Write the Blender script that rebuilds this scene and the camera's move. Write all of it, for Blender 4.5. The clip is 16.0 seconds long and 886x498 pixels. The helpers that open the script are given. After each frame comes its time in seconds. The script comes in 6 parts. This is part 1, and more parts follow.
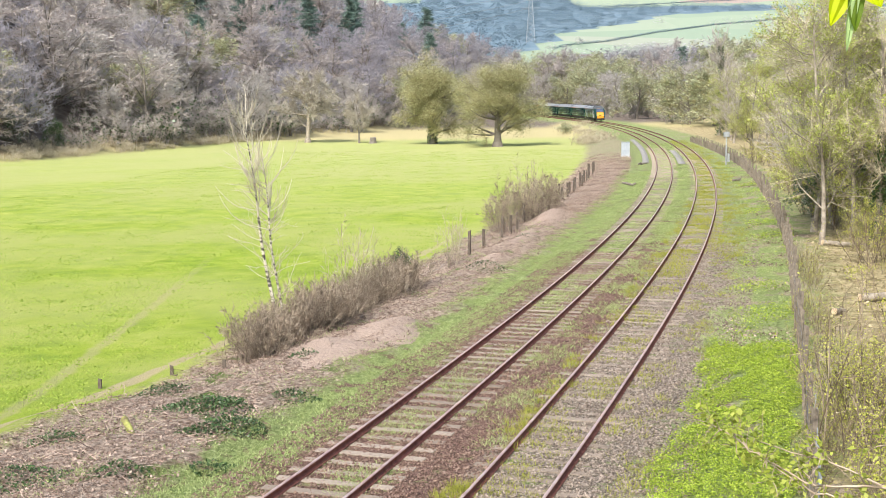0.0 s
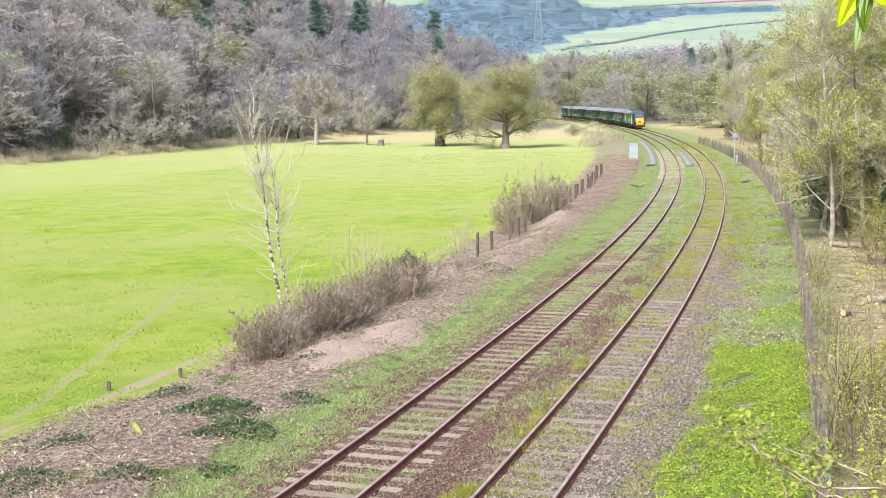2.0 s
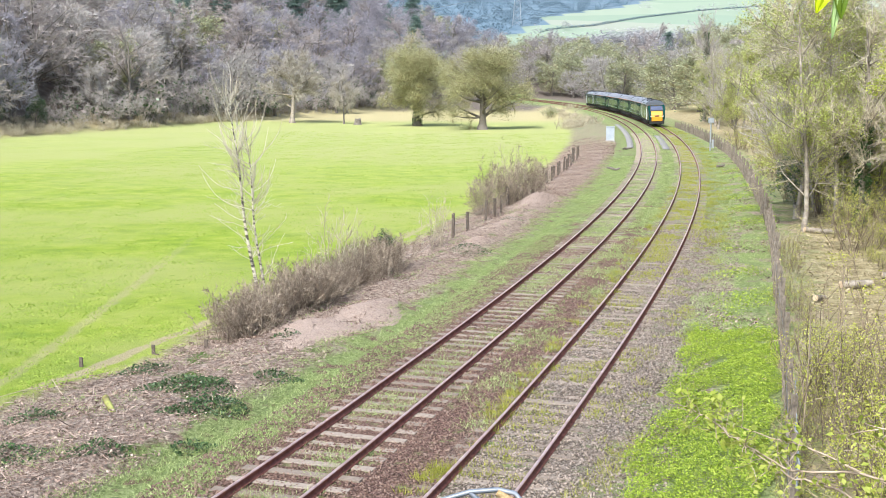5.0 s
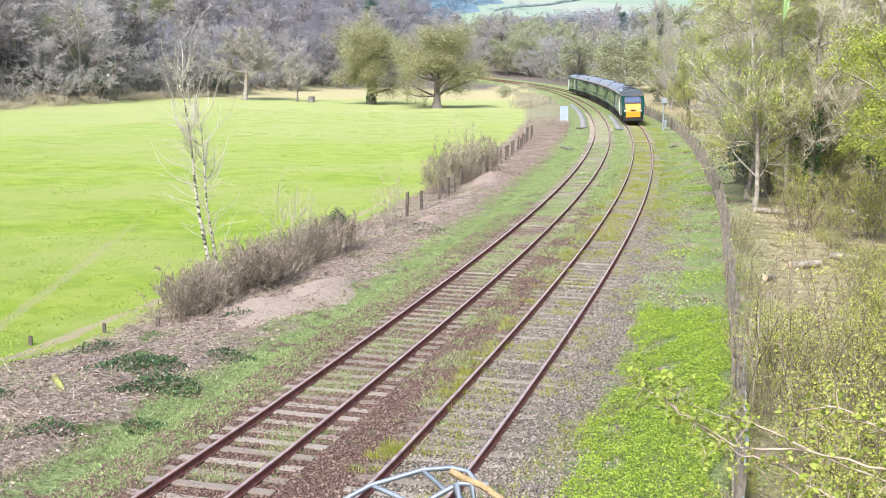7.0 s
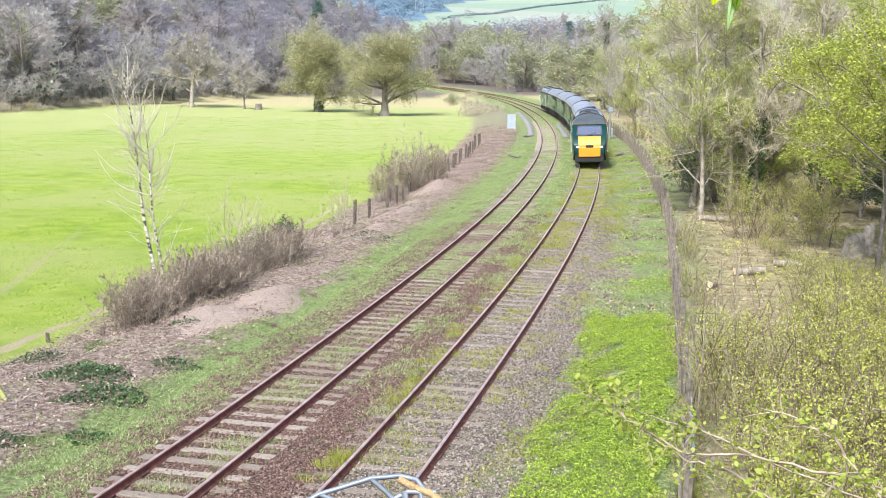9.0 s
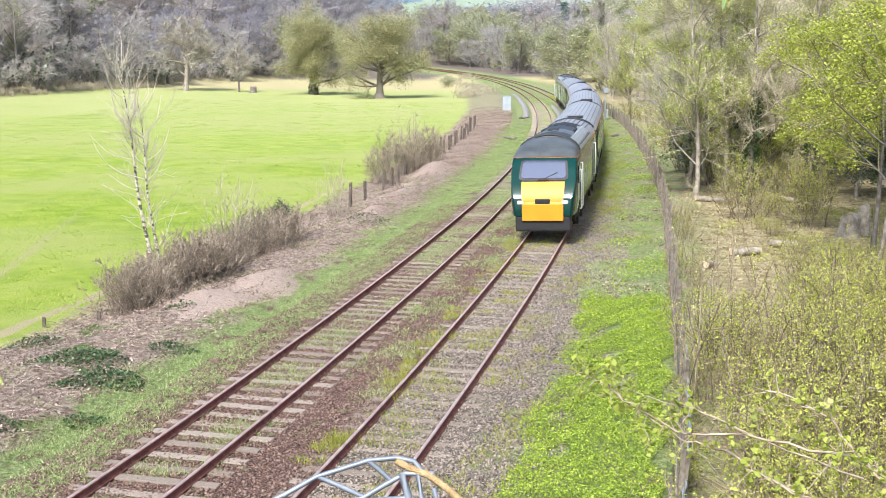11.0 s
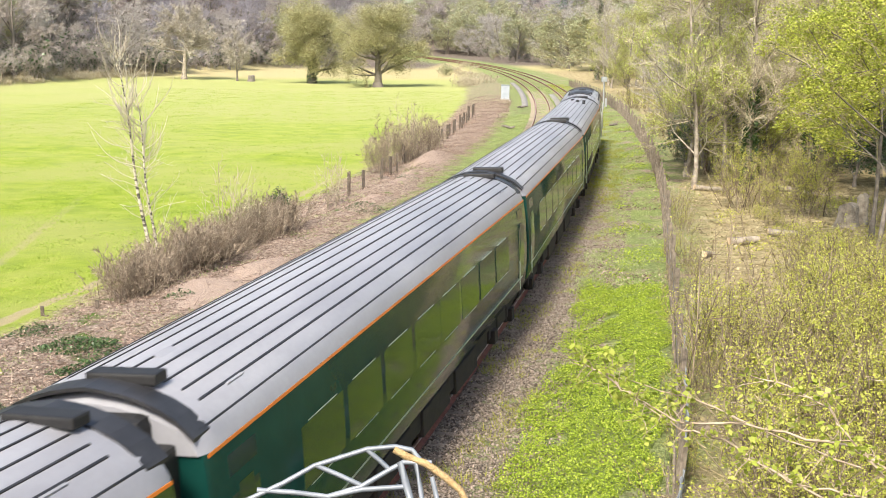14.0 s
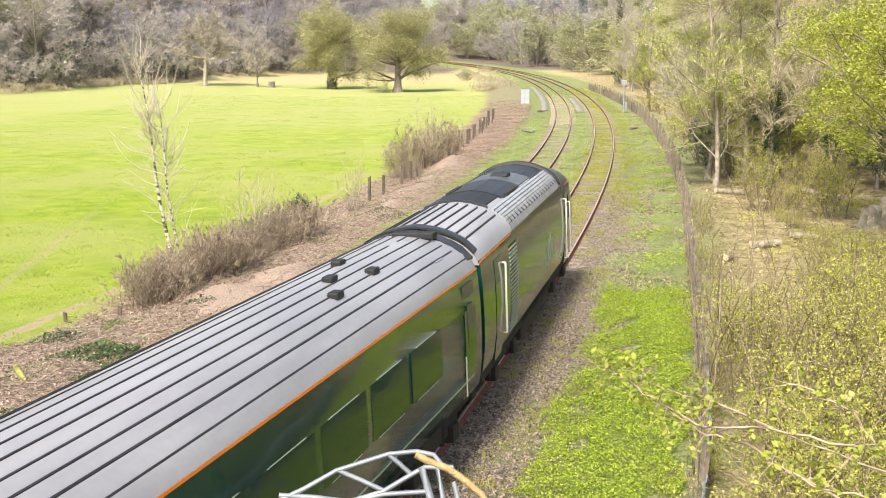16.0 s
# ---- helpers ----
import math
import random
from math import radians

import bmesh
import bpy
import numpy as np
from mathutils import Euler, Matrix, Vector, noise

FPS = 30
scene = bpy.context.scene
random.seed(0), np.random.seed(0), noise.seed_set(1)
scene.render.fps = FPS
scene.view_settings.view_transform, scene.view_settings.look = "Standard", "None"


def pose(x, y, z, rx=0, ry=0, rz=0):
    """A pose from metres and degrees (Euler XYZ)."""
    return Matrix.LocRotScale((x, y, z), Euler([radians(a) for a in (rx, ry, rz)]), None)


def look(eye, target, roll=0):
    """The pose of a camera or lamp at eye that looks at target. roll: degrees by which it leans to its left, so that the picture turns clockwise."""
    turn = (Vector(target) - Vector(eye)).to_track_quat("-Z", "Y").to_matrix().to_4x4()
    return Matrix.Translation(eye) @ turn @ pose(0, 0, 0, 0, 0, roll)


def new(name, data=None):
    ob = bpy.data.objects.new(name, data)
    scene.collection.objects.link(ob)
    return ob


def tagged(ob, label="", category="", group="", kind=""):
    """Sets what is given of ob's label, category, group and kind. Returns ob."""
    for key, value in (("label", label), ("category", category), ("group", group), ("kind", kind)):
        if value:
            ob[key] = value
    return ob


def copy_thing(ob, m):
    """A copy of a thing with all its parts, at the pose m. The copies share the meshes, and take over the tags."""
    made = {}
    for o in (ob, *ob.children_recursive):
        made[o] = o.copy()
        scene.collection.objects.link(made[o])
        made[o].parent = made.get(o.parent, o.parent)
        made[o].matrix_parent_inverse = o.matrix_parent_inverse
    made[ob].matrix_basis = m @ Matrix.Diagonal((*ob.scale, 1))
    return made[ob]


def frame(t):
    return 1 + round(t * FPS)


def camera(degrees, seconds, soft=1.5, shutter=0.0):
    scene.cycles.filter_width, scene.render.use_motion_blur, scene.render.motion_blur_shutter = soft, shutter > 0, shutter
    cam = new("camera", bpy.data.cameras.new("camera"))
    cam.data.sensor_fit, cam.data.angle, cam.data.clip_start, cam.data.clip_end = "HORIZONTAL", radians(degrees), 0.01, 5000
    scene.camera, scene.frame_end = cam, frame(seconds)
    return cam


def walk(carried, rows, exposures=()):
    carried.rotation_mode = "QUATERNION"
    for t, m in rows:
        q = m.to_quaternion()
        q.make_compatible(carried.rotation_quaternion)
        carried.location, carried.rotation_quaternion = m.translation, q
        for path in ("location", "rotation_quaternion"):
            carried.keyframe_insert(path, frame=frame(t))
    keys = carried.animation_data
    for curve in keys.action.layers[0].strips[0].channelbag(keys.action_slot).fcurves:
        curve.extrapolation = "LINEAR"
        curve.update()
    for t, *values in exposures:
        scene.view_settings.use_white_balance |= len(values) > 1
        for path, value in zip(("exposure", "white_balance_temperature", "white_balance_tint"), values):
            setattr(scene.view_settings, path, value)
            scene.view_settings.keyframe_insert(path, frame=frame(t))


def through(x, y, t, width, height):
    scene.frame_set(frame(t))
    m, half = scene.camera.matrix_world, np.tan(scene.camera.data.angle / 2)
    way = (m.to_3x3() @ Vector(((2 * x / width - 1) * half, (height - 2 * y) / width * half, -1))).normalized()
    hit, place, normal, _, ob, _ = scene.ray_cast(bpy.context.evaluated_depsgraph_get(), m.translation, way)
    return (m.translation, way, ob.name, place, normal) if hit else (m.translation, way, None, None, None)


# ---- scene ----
# The camera stands on a road bridge beside the line, 7.66 m above the rails.
EYE = (0.0, 0.0, 7.66)
cam = camera(39.8, 16.0, soft=0.55, shutter=0.08)
TURNS = [(0.0, 82.71, 0.40, -0.05), (0.5, 82.47, 0.04, -0.34), (1.0, 82.54, 0.26, -0.38), (1.5, 82.67, 0.63, -0.03), (2.0, 82.81, 0.55, 0.31),
         (2.5, 82.86, 0.01, 0.28), (3.0, 82.77, -0.40, -0.02), (3.5, 82.50, -0.49, -0.31), (4.0, 82.20, -0.48, -0.46), (6.5, 81.29, -0.60, -1.97),
         (7.0, 80.92, -0.92, -2.83), (7.5, 80.85, -1.05, -3.67), (8.0, 81.11, -1.11, -4.37), (8.5, 81.36, -1.15, -4.89), (9.0, 81.33, -1.19, -5.25),
         (9.5, 81.07, -1.10, -5.49), (10.0, 80.81, -1.01, -5.53), (12.5, 80.13, -0.74, -5.47), (13.0, 79.96, -0.82, -5.56), (13.5, 79.89, -0.86, -5.57),
         (14.0, 79.99, -0.92, -5.56), (14.5, 80.12, -0.76, -5.41), (15.0, 80.18, -0.59, -5.10), (15.5, 80.21, -0.49, -4.87), (16.0, 80.20, -0.47, -4.66)]
walk(cam, [(t, pose(*EYE, rx, ry, rz)) for t, rx, ry, rz in TURNS],
     exposures=[(0.0, 1.13, 6450, 10), (1.5, 1.13, 6200, 10), (3.0, 1.14, 6150, 9), (7.0, 1.20, 5850, 10), (10.0, 1.19, 5850, 10), (12.5, 1.24, 6450, 11), (16.0, 1.27, 7100, 10)])

# ---- sky, sun, exposure: a bright, thinly overcast spring day ----
SUN_UP, SUN_TURN = 48.0, 205.0          # height and compass turn of the sun, degrees
world = bpy.data.worlds.new("sky")
scene.world = world
world.use_nodes = True
wn = world.node_tree.nodes
sky = wn.new("ShaderNodeTexSky")
sky.sky_type, sky.sun_disc = "NISHITA", False
sky.sun_elevation, sky.sun_rotation = radians(SUN_UP), radians(SUN_TURN)
sky.air_density, sky.dust_density, sky.ozone_density = 1.0, 3.0, 1.0
wn["Background"].inputs["Strength"].default_value = 0.11
world.node_tree.links.new(sky.outputs[0], wn["Background"].inputs["Color"])
sun_lamp = bpy.data.lights.new("sun", "SUN")
sun_lamp.energy, sun_lamp.angle, sun_lamp.color = 2.7, radians(10), (1.0, 0.96, 0.89)
sun = new("sun", sun_lamp)
az = radians(SUN_TURN)
sun.matrix_world = look((0, 0, 60), (-math.sin(az) * math.cos(radians(SUN_UP)) * 9, -math.cos(az) * math.cos(radians(SUN_UP)) * 9, 60 - math.sin(radians(SUN_UP)) * 9))


# ---- materials ----
class Mat:
    """A small node material: base colour from noise, bump, gloss."""

    def __init__(self, name, rough=0.8, metal=0.0, spec=0.5):
        self.m = bpy.data.materials.new(name)
        self.m.use_nodes = True
        self.t = self.m.node_tree
        self.n, self.bsdf = self.t.nodes, self.t.nodes["Principled BSDF"]
        self.bsdf.inputs["Roughness"].default_value = rough
        self.bsdf.inputs["Metallic"].default_value = metal
        self.bsdf.inputs["Specular IOR Level"].default_value = spec
        self.geo = self.n.new("ShaderNodeNewGeometry")

    def link(self, a, b):
        self.t.links.new(a, b)

    def math(self, op, a, b=0.0, clamp=False):
        q = self.n.new("ShaderNodeMath")
        q.operation, q.use_clamp = op, clamp
        for i, v in enumerate((a, b)):
            if hasattr(v, "links"):
                self.link(v, q.inputs[i])
            else:
                q.inputs[i].default_value = v
        return q.outputs[0]

    def noise(self, scale, detail=3.0, rough=0.6, stretch=None, local=False):
        q = self.n.new("ShaderNodeTexNoise")
        q.inputs["Scale"].default_value, q.inputs["Detail"].default_value, q.inputs["Roughness"].default_value = scale, detail, rough
        src = self.geo.outputs["Position"]
        if local:
            src = self.n.new("ShaderNodeTexCoord").outputs["Object"]
        if stretch:
            v = self.n.new("ShaderNodeVectorMath")
            v.operation = "MULTIPLY"
            v.inputs[1].default_value = stretch
            self.link(src, v.inputs[0])
            src = v.outputs[0]
        self.link(src, q.inputs["Vector"])
        return q.outputs["Fac"]

    def ramp(self, fac, stops):
        q = self.n.new("ShaderNodeValToRGB")
        el = q.color_ramp.elements
        while len(el) < len(stops):
            el.new(0.5)
        for e, (p, c) in zip(el, stops):
            e.position, e.color = p, (*c, 1)
        self.link(fac, q.inputs[0])
        return q.outputs[0]

    def mix(self, fac, a, b, how="MIX"):
        q = self.n.new("ShaderNodeMix")
        q.data_type, q.blend_type = "RGBA", how
        for sock, v in ((q.inputs[0], fac), (q.inputs[6], a), (q.inputs[7], b)):
            if hasattr(v, "links"):
                self.link(v, sock)
            else:
                sock.default_value = v if isinstance(v, float) else (*v, 1)
        return q.outputs[2]

    def band(self, value, lo, hi):
        """0 below lo, 1 above hi."""
        q = self.n.new("ShaderNodeMapRange")
        q.interpolation_type = "SMOOTHSTEP"
        self.link(value, q.inputs[0])
        q.inputs[1].default_value, q.inputs[2].default_value = lo, hi
        return q.outputs[0]

    def attr(self, name):
        q = self.n.new("ShaderNodeAttribute")
        q.attribute_name = name
        return q.outputs["Fac"]

    def base(self, colour):
        self.link(colour, self.bsdf.inputs["Base Color"])
        return self

    def bump(self, height, strength=0.5, dist=0.05):
        q = self.n.new("ShaderNodeBump")
        q.inputs["Strength"].default_value, q.inputs["Distance"].default_value = strength, dist
        self.link(height, q.inputs["Height"])
        self.link(q.outputs[0], self.bsdf.inputs["Normal"])
        return self

    def island(self, stops):
        """A colour of its own for every loose piece of the mesh."""
        return self.ramp(self.geo.outputs["Random Per Island"], stops)


def simple(name, dark, light, scale=3.0, rough=0.8, metal=0.0, bump=0.0, spec=0.5, local=False, fine=None):
    q = Mat(name, rough, metal, spec)
    f = q.noise(scale, 4.0, local=local)
    q.base(q.ramp(f, [(0.3, dark), (0.7, light)]))
    if bump:
        q.bump(q.noise(fine or scale * 6, 3.0, local=local), bump, 0.02)
    return q.m


def leafy(name, stops, rough=0.6, through=0.35):
    """Leaves: each piece its own tone, some light shining through."""
    q = Mat(name, rough, 0.0, 0.3)
    # Low dark stops stand in for the shade deep between the pieces.
    c = q.island(stops)
    c = q.mix(0.28, c, q.mix(q.noise(0.25, 2.0), stops[0][1], stops[-1][1]))
    q.base(c)
    tr = q.n.new("ShaderNodeBsdfTranslucent")
    q.link(c, tr.inputs[0])
    mx = q.n.new("ShaderNodeMixShader")
    mx.inputs[0].default_value = through
    q.link(q.bsdf.outputs[0], mx.inputs[1])
    q.link(tr.outputs[0], mx.inputs[2])
    q.link(mx.outputs[0], q.n["Material Output"].inputs[0])
    return q.m


# ---- mesh helpers ----
def raw(name, verts, faces, material=None, smooth=False, mats=None, index=None):
    """A mesh from arrays of verts (n,3) and faces (m,3 or 4), or a list of such face arrays."""
    groups = faces if isinstance(faces, list) else [faces]
    groups = [np.asarray(g, dtype=np.int32) for g in groups if len(g)]
    me = bpy.data.meshes.new(name)
    verts = np.asarray(verts, dtype=np.float32)
    me.vertices.add(len(verts))
    me.vertices.foreach_set("co", verts.ravel())
    loops = np.concatenate([g.ravel() for g in groups])
    sizes = np.concatenate([np.full(len(g), g.shape[1], dtype=np.int32) for g in groups])
    starts = np.concatenate([[0], np.cumsum(sizes)[:-1]]).astype(np.int32)
    me.loops.add(len(loops))
    me.loops.foreach_set("vertex_index", loops)
    me.polygons.add(len(sizes))
    me.polygons.foreach_set("loop_start", starts)
    if smooth:
        me.polygons.foreach_set("use_smooth", np.ones(len(sizes), dtype=bool))
    for m in (mats or ([material] if material else [])):
        me.materials.append(m)
    if index is not None:
        me.polygons.foreach_set("material_index", np.asarray(index, dtype=np.int32))
    me.update(calc_edges=True)
    me.validate()
    return me


def part(name, bm, material, parent, label=""):
    """Links a bmesh (or a finished mesh) as one mesh object under a thing or a part."""
    if isinstance(bm, bpy.types.Mesh):
        me = bm
    else:
        me = bpy.data.meshes.new(name)
        bm.to_mesh(me)
        bm.free()
    if material and not me.materials:
        me.materials.append(material)
    ob = new(name, me)
    ob.parent = parent
    return tagged(ob, label) if label else ob


def thing(name, label, category, group="", kind="", m=None):
    ob = new(name)
    ob.empty_display_size = 0.2
    if m is not None:
        ob.matrix_basis = m
    return tagged(ob, label, category, group, kind)


def box(bm, lo, hi, bevel=0.0, m=None):
    """A box from corner lo to corner hi, with its edges rounded by bevel."""
    c, s = [(a + b) / 2 for a, b in zip(lo, hi)], [b - a for a, b in zip(lo, hi)]
    mat = Matrix.Translation(c) @ Matrix.Diagonal((*s, 1))
    vs = bmesh.ops.create_cube(bm, size=1, matrix=(m @ mat) if m is not None else mat)["verts"]
    if bevel:
        es = {e for v in vs for e in v.link_edges}
        bmesh.ops.bevel(bm, geom=list(es), offset=bevel, segments=2, affect="EDGES", profile=0.6)


def rod(bm, a, b, r0, r1=None, sides=8):
    a, b = Vector(a), Vector(b)
    d = b - a
    m = Matrix.Translation((a + b) / 2) @ d.to_track_quat("Z", "Y").to_matrix().to_4x4()
    bmesh.ops.create_cone(bm, cap_ends=True, segments=sides, radius1=r0, radius2=r0 if r1 is None else r1, depth=d.length, matrix=m)


# ---- the line of the railway ----
BEND = (36.498, 19.356, -19.808, -0.379, -5.989, 0.984, 2.804)


def bend_mid(y):
    q = np.asarray(y, dtype=float) / 200.0 - 1.0
    return sum(c * q ** k for k, c in enumerate(BEND))


def bend_x(y):
    """x of the middle of the near track at a distance y ahead of the bridge."""
    y = np.asarray(y, dtype=float)
    s0 = float(bend_mid(24.5) - bend_mid(23.5))
    yn = np.clip(y, 0, 24)
    near = bend_mid(24.0) + s0 * (yn - 24) - 0.0025 * (yn - 24) ** 2 + (s0 + 0.12) * np.minimum(y, 0)
    s1 = float(bend_mid(400.5) - bend_mid(399.5))
    far = bend_mid(400.0) + s1 * (y - 400) - 0.0004 * np.clip(y - 400, 0, 200) ** 2
    return np.where(y < 24, near, np.where(y > 400, far, bend_mid(np.clip(y, 24, 400))))


LINE_Y = np.arange(-300.0, 620.0, 0.25)
LINE_X = bend_x(LINE_Y)
LINE_S = np.concatenate([[0], np.cumsum(np.hypot(np.diff(LINE_X), np.diff(LINE_Y)))])
LINE_S = LINE_S - np.interp(0, LINE_Y, LINE_S)


def on_line(s, u=0.0):
    """x, y at s metres along the near track and u metres to its right, and its direction."""
    s = np.asarray(s, dtype=float)
    x, y = np.interp(s, LINE_S, LINE_X), np.interp(s, LINE_S, LINE_Y)
    dx = np.interp(s + 1, LINE_S, LINE_X) - np.interp(s - 1, LINE_S, LINE_X)
    dy = np.interp(s + 1, LINE_S, LINE_Y) - np.interp(s - 1, LINE_S, LINE_Y)
    d = np.hypot(dx, dy)
    dx, dy = dx / d, dy / d
    return x + u * dy, y - u * dx, dx, dy


def smooth(a, b, x):
    q = np.clip((np.asarray(x, dtype=float) - a) / (b - a), 0, 1)
    return q * q * (3 - 2 * q)


def lumps(x, y, scale, seed=0.0):
    """A cheap rolling unevenness between -1 and 1."""
    x, y = np.asarray(x) / scale + seed, np.asarray(y) / scale + seed * 1.7
    return (np.sin(x * 2.1 + np.sin(y * 1.3)) + np.sin(y * 2.3 + 1.7 * np.sin(x * 0.9)) + np.sin(x * 3.7 - y * 2.9)) / 3


OTHER = -3.64          # the far track's middle, left of the near one


def ground_z(x, y):
    x, y = np.asarray(x, dtype=float), np.asarray(y, dtype=float)
    slope = (bend_x(y + 1) - bend_x(y - 1)) / 2
    u = (x - bend_x(y)) / np.sqrt(1 + slope ** 2)
    z = np.full_like(u, -0.19)
    # ballast shoulders, left verge, field
    z = z - 0.27 * smooth(-5.6, -6.8, u) - 0.55 * smooth(-8.5, -14.0, u) - 0.2 * smooth(-14, -30, u)
    rough_l = smooth(-6.5, -7.5, u) * (1 - smooth(-12.5, -15.5, u))
    z = z + rough_l * (0.16 * lumps(x, y, 2.3) + 0.10 * lumps(x, y, 0.9, 3.1) + 0.12)
    for my, mu, ry, ru, h in ((37.6, -8.7, 1.9, 1.3, 0.28), (41.0, -8.0, 1.6, 1.0, 0.24), (57.5, -8.6, 2.4, 1.0, 0.28), (76, -9.0, 5, 1.2, 0.5), (66, -8.8, 4, 1.1, 0.3), (29, -12.5, 4, 3.0, 0.35)):
        z = z + h * np.exp(-((y - my) / ry) ** 2 - ((u - mu) / ru) ** 2)
    z = z + smooth(-15, -25, u) * (0.10 * lumps(x, y, 14.0) + 0.03 * lumps(x, y, 3.0, 1.0))
    # right verge and wood floor
    z = z + 0.08 * smooth(2.4, 4.0, u) + smooth(3, 5, u) * (0.07 * lumps(x, y, 1.7, 5.0)) + 0.02 * np.clip(u - 6, 0, 60) + 0.22 * np.clip(u - 22, 0, 120)
    # a low bank beside the far curve, the wooded hill, the far valley
    z = z + 0.9 * smooth(-7, -9, u) * (1 - smooth(-10, -16, u)) * smooth(215, 240, y) * (1 - smooth(300, 330, y))
    dq = ((-75 + (y - 140) * 0.357) - x) * 0.942
    z = z + (0.50 * np.clip(dq, 0, 110) + 1.5 * smooth(-8, 0, dq)) * (1 - 0.9 * smooth(395, 640, y))
    z = z + np.clip(y - 560, 0, 5000) * 0.008 * smooth(560, 900, y)
    return z


# ---- ground ----
def ground_material():
    q = Mat("ground_cover", 0.95, 0.0, 0.1)
    u = q.attr("across")
    pos = q.n.new("ShaderNodeSeparateXYZ")
    q.link(q.geo.outputs["Position"], pos.inputs[0])
    wob = q.math("MULTIPLY", q.math("SUBTRACT", q.noise(0.9, 5.0, 0.65), 0.5), 3.2)
    uw = q.math("ADD", u, wob)
    big, mid, fine = q.noise(0.05, 3.0), q.noise(0.6, 4.0), q.noise(9.0, 3.0, 0.7)
    # pasture: bright, with paler and yellower patches and worn streaks
    grass = q.ramp(mid, [(0.3, (0.20, 0.31, 0.035)), (0.5, (0.315, 0.41, 0.046)), (0.7, (0.43, 0.475, 0.10))])
    grass = q.mix(q.band(big, 0.36, 0.62), grass, (0.40, 0.43, 0.13))
    # blended paler and yellower with distance, from 55 to 190 m
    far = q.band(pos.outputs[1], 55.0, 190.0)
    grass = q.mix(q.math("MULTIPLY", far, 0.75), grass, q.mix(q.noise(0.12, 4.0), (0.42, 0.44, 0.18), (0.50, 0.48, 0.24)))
    # worn paths
    path = q.math("MULTIPLY", q.band(q.math("ABSOLUTE", q.math("ADD", q.math("ADD", u, 14.25), q.math("MULTIPLY", wob, 0.12))), 0.34, 0.16), q.band(pos.outputs[1], 80.0, 60.0))
    slant = q.math("ABSOLUTE", q.math("ADD", q.math("ADD", u, q.math("MULTIPLY", q.math("SUBTRACT", pos.outputs[1], 35.0), 0.30)), q.math("ADD", 16.2, q.math("MULTIPLY", wob, 0.15))))
    path = q.math("MAXIMUM", path, q.math("MULTIPLY", q.math("MULTIPLY", q.band(slant, 0.34, 0.08), 0.5), q.band(pos.outputs[1], 75.0, 45.0)))
    grass = q.mix(q.band(q.noise(2.2, 4.0, 0.7), 0.62, 0.76), grass, (0.17, 0.25, 0.03))
    grass = q.mix(q.math("MULTIPLY", fine, 0.36), grass, (0.14, 0.22, 0.025))
    grass = q.mix(path, grass, (0.42, 0.36, 0.21))
    # dead brash and leaf litter
    litter = q.ramp(q.noise(7.0, 6.0, 0.8), [(0.3, (0.045, 0.03, 0.022)), (0.46, (0.27, 0.20, 0.155)), (0.66, (0.58, 0.49, 0.40))])
    litter = q.mix(q.band(q.noise(0.7, 4.0), 0.58, 0.70), litter, (0.10, 0.16, 0.035))
    # ballast: brown between the tracks, greyer on the near shoulder
    # the near-black stops stand in for shaded gaps between stones
    stone = q.ramp(q.noise(22.0, 3.0, 0.8), [(0.34, (0.022, 0.012, 0.010)), (0.5, (0.17, 0.10, 0.078)), (0.66, (0.40, 0.275, 0.22))])
    grey = q.ramp(q.noise(20.0, 3.0, 0.8), [(0.34, (0.035, 0.026, 0.02)), (0.5, (0.22, 0.182, 0.145)), (0.66, (0.52, 0.445, 0.37))])
    weed = q.ramp(q.noise(8.0, 5.0, 0.75), [(0.3, (0.07, 0.095, 0.03)), (0.5, (0.22, 0.27, 0.10)), (0.7, (0.42, 0.47, 0.22))])
    wood_floor = q.ramp(q.noise(1.6, 5.0, 0.7), [(0.3, (0.14, 0.11, 0.055)), (0.5, (0.38, 0.315, 0.175)), (0.7, (0.58, 0.50, 0.31))])
    leaf_mould = q.ramp(q.noise(0.7, 5.0, 0.7), [(0.3, (0.10, 0.08, 0.065)), (0.7, (0.24, 0.20, 0.165))])
    c = q.mix(q.band(u, -1.6, -0.6), stone, grey)
    far_green = q.band(pos.outputs[1], 34.0, 95.0)
    patch = q.math("ADD", q.noise(1.1, 5.0, 0.7), q.math("MULTIPLY", far_green, 0.20))
    c = q.mix(q.math("MULTIPLY", q.band(patch, 0.52, 0.68), 0.9), c, weed)
    c = q.mix(q.band(uw, 2.9, 2.0), q.mix(q.band(q.noise(0.5, 4.0), 0.34, 0.52), litter, weed), c)
    c = q.mix(q.band(uw, -4.9, -5.6), c, q.mix(q.band(q.noise(1.6, 4.0), 0.52, 0.66), weed, stone))
    c = q.mix(q.math("MULTIPLY", q.band(uw, -6.9, -7.9), q.math("SUBTRACT", 1.0, q.math("MULTIPLY", q.band(pos.outputs[1], 120.0, 170.0), 0.45))), c, litter)
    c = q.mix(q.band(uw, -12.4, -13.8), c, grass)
    c = q.mix(q.band(uw, 5.0, 7.5), c, wood_floor)
    hill = q.attr("hill")
    c = q.mix(q.band(hill, -11.0, -3.0), c, q.mix(q.band(hill, -6.0, 2.0), (0.37, 0.31, 0.17), leaf_mould))
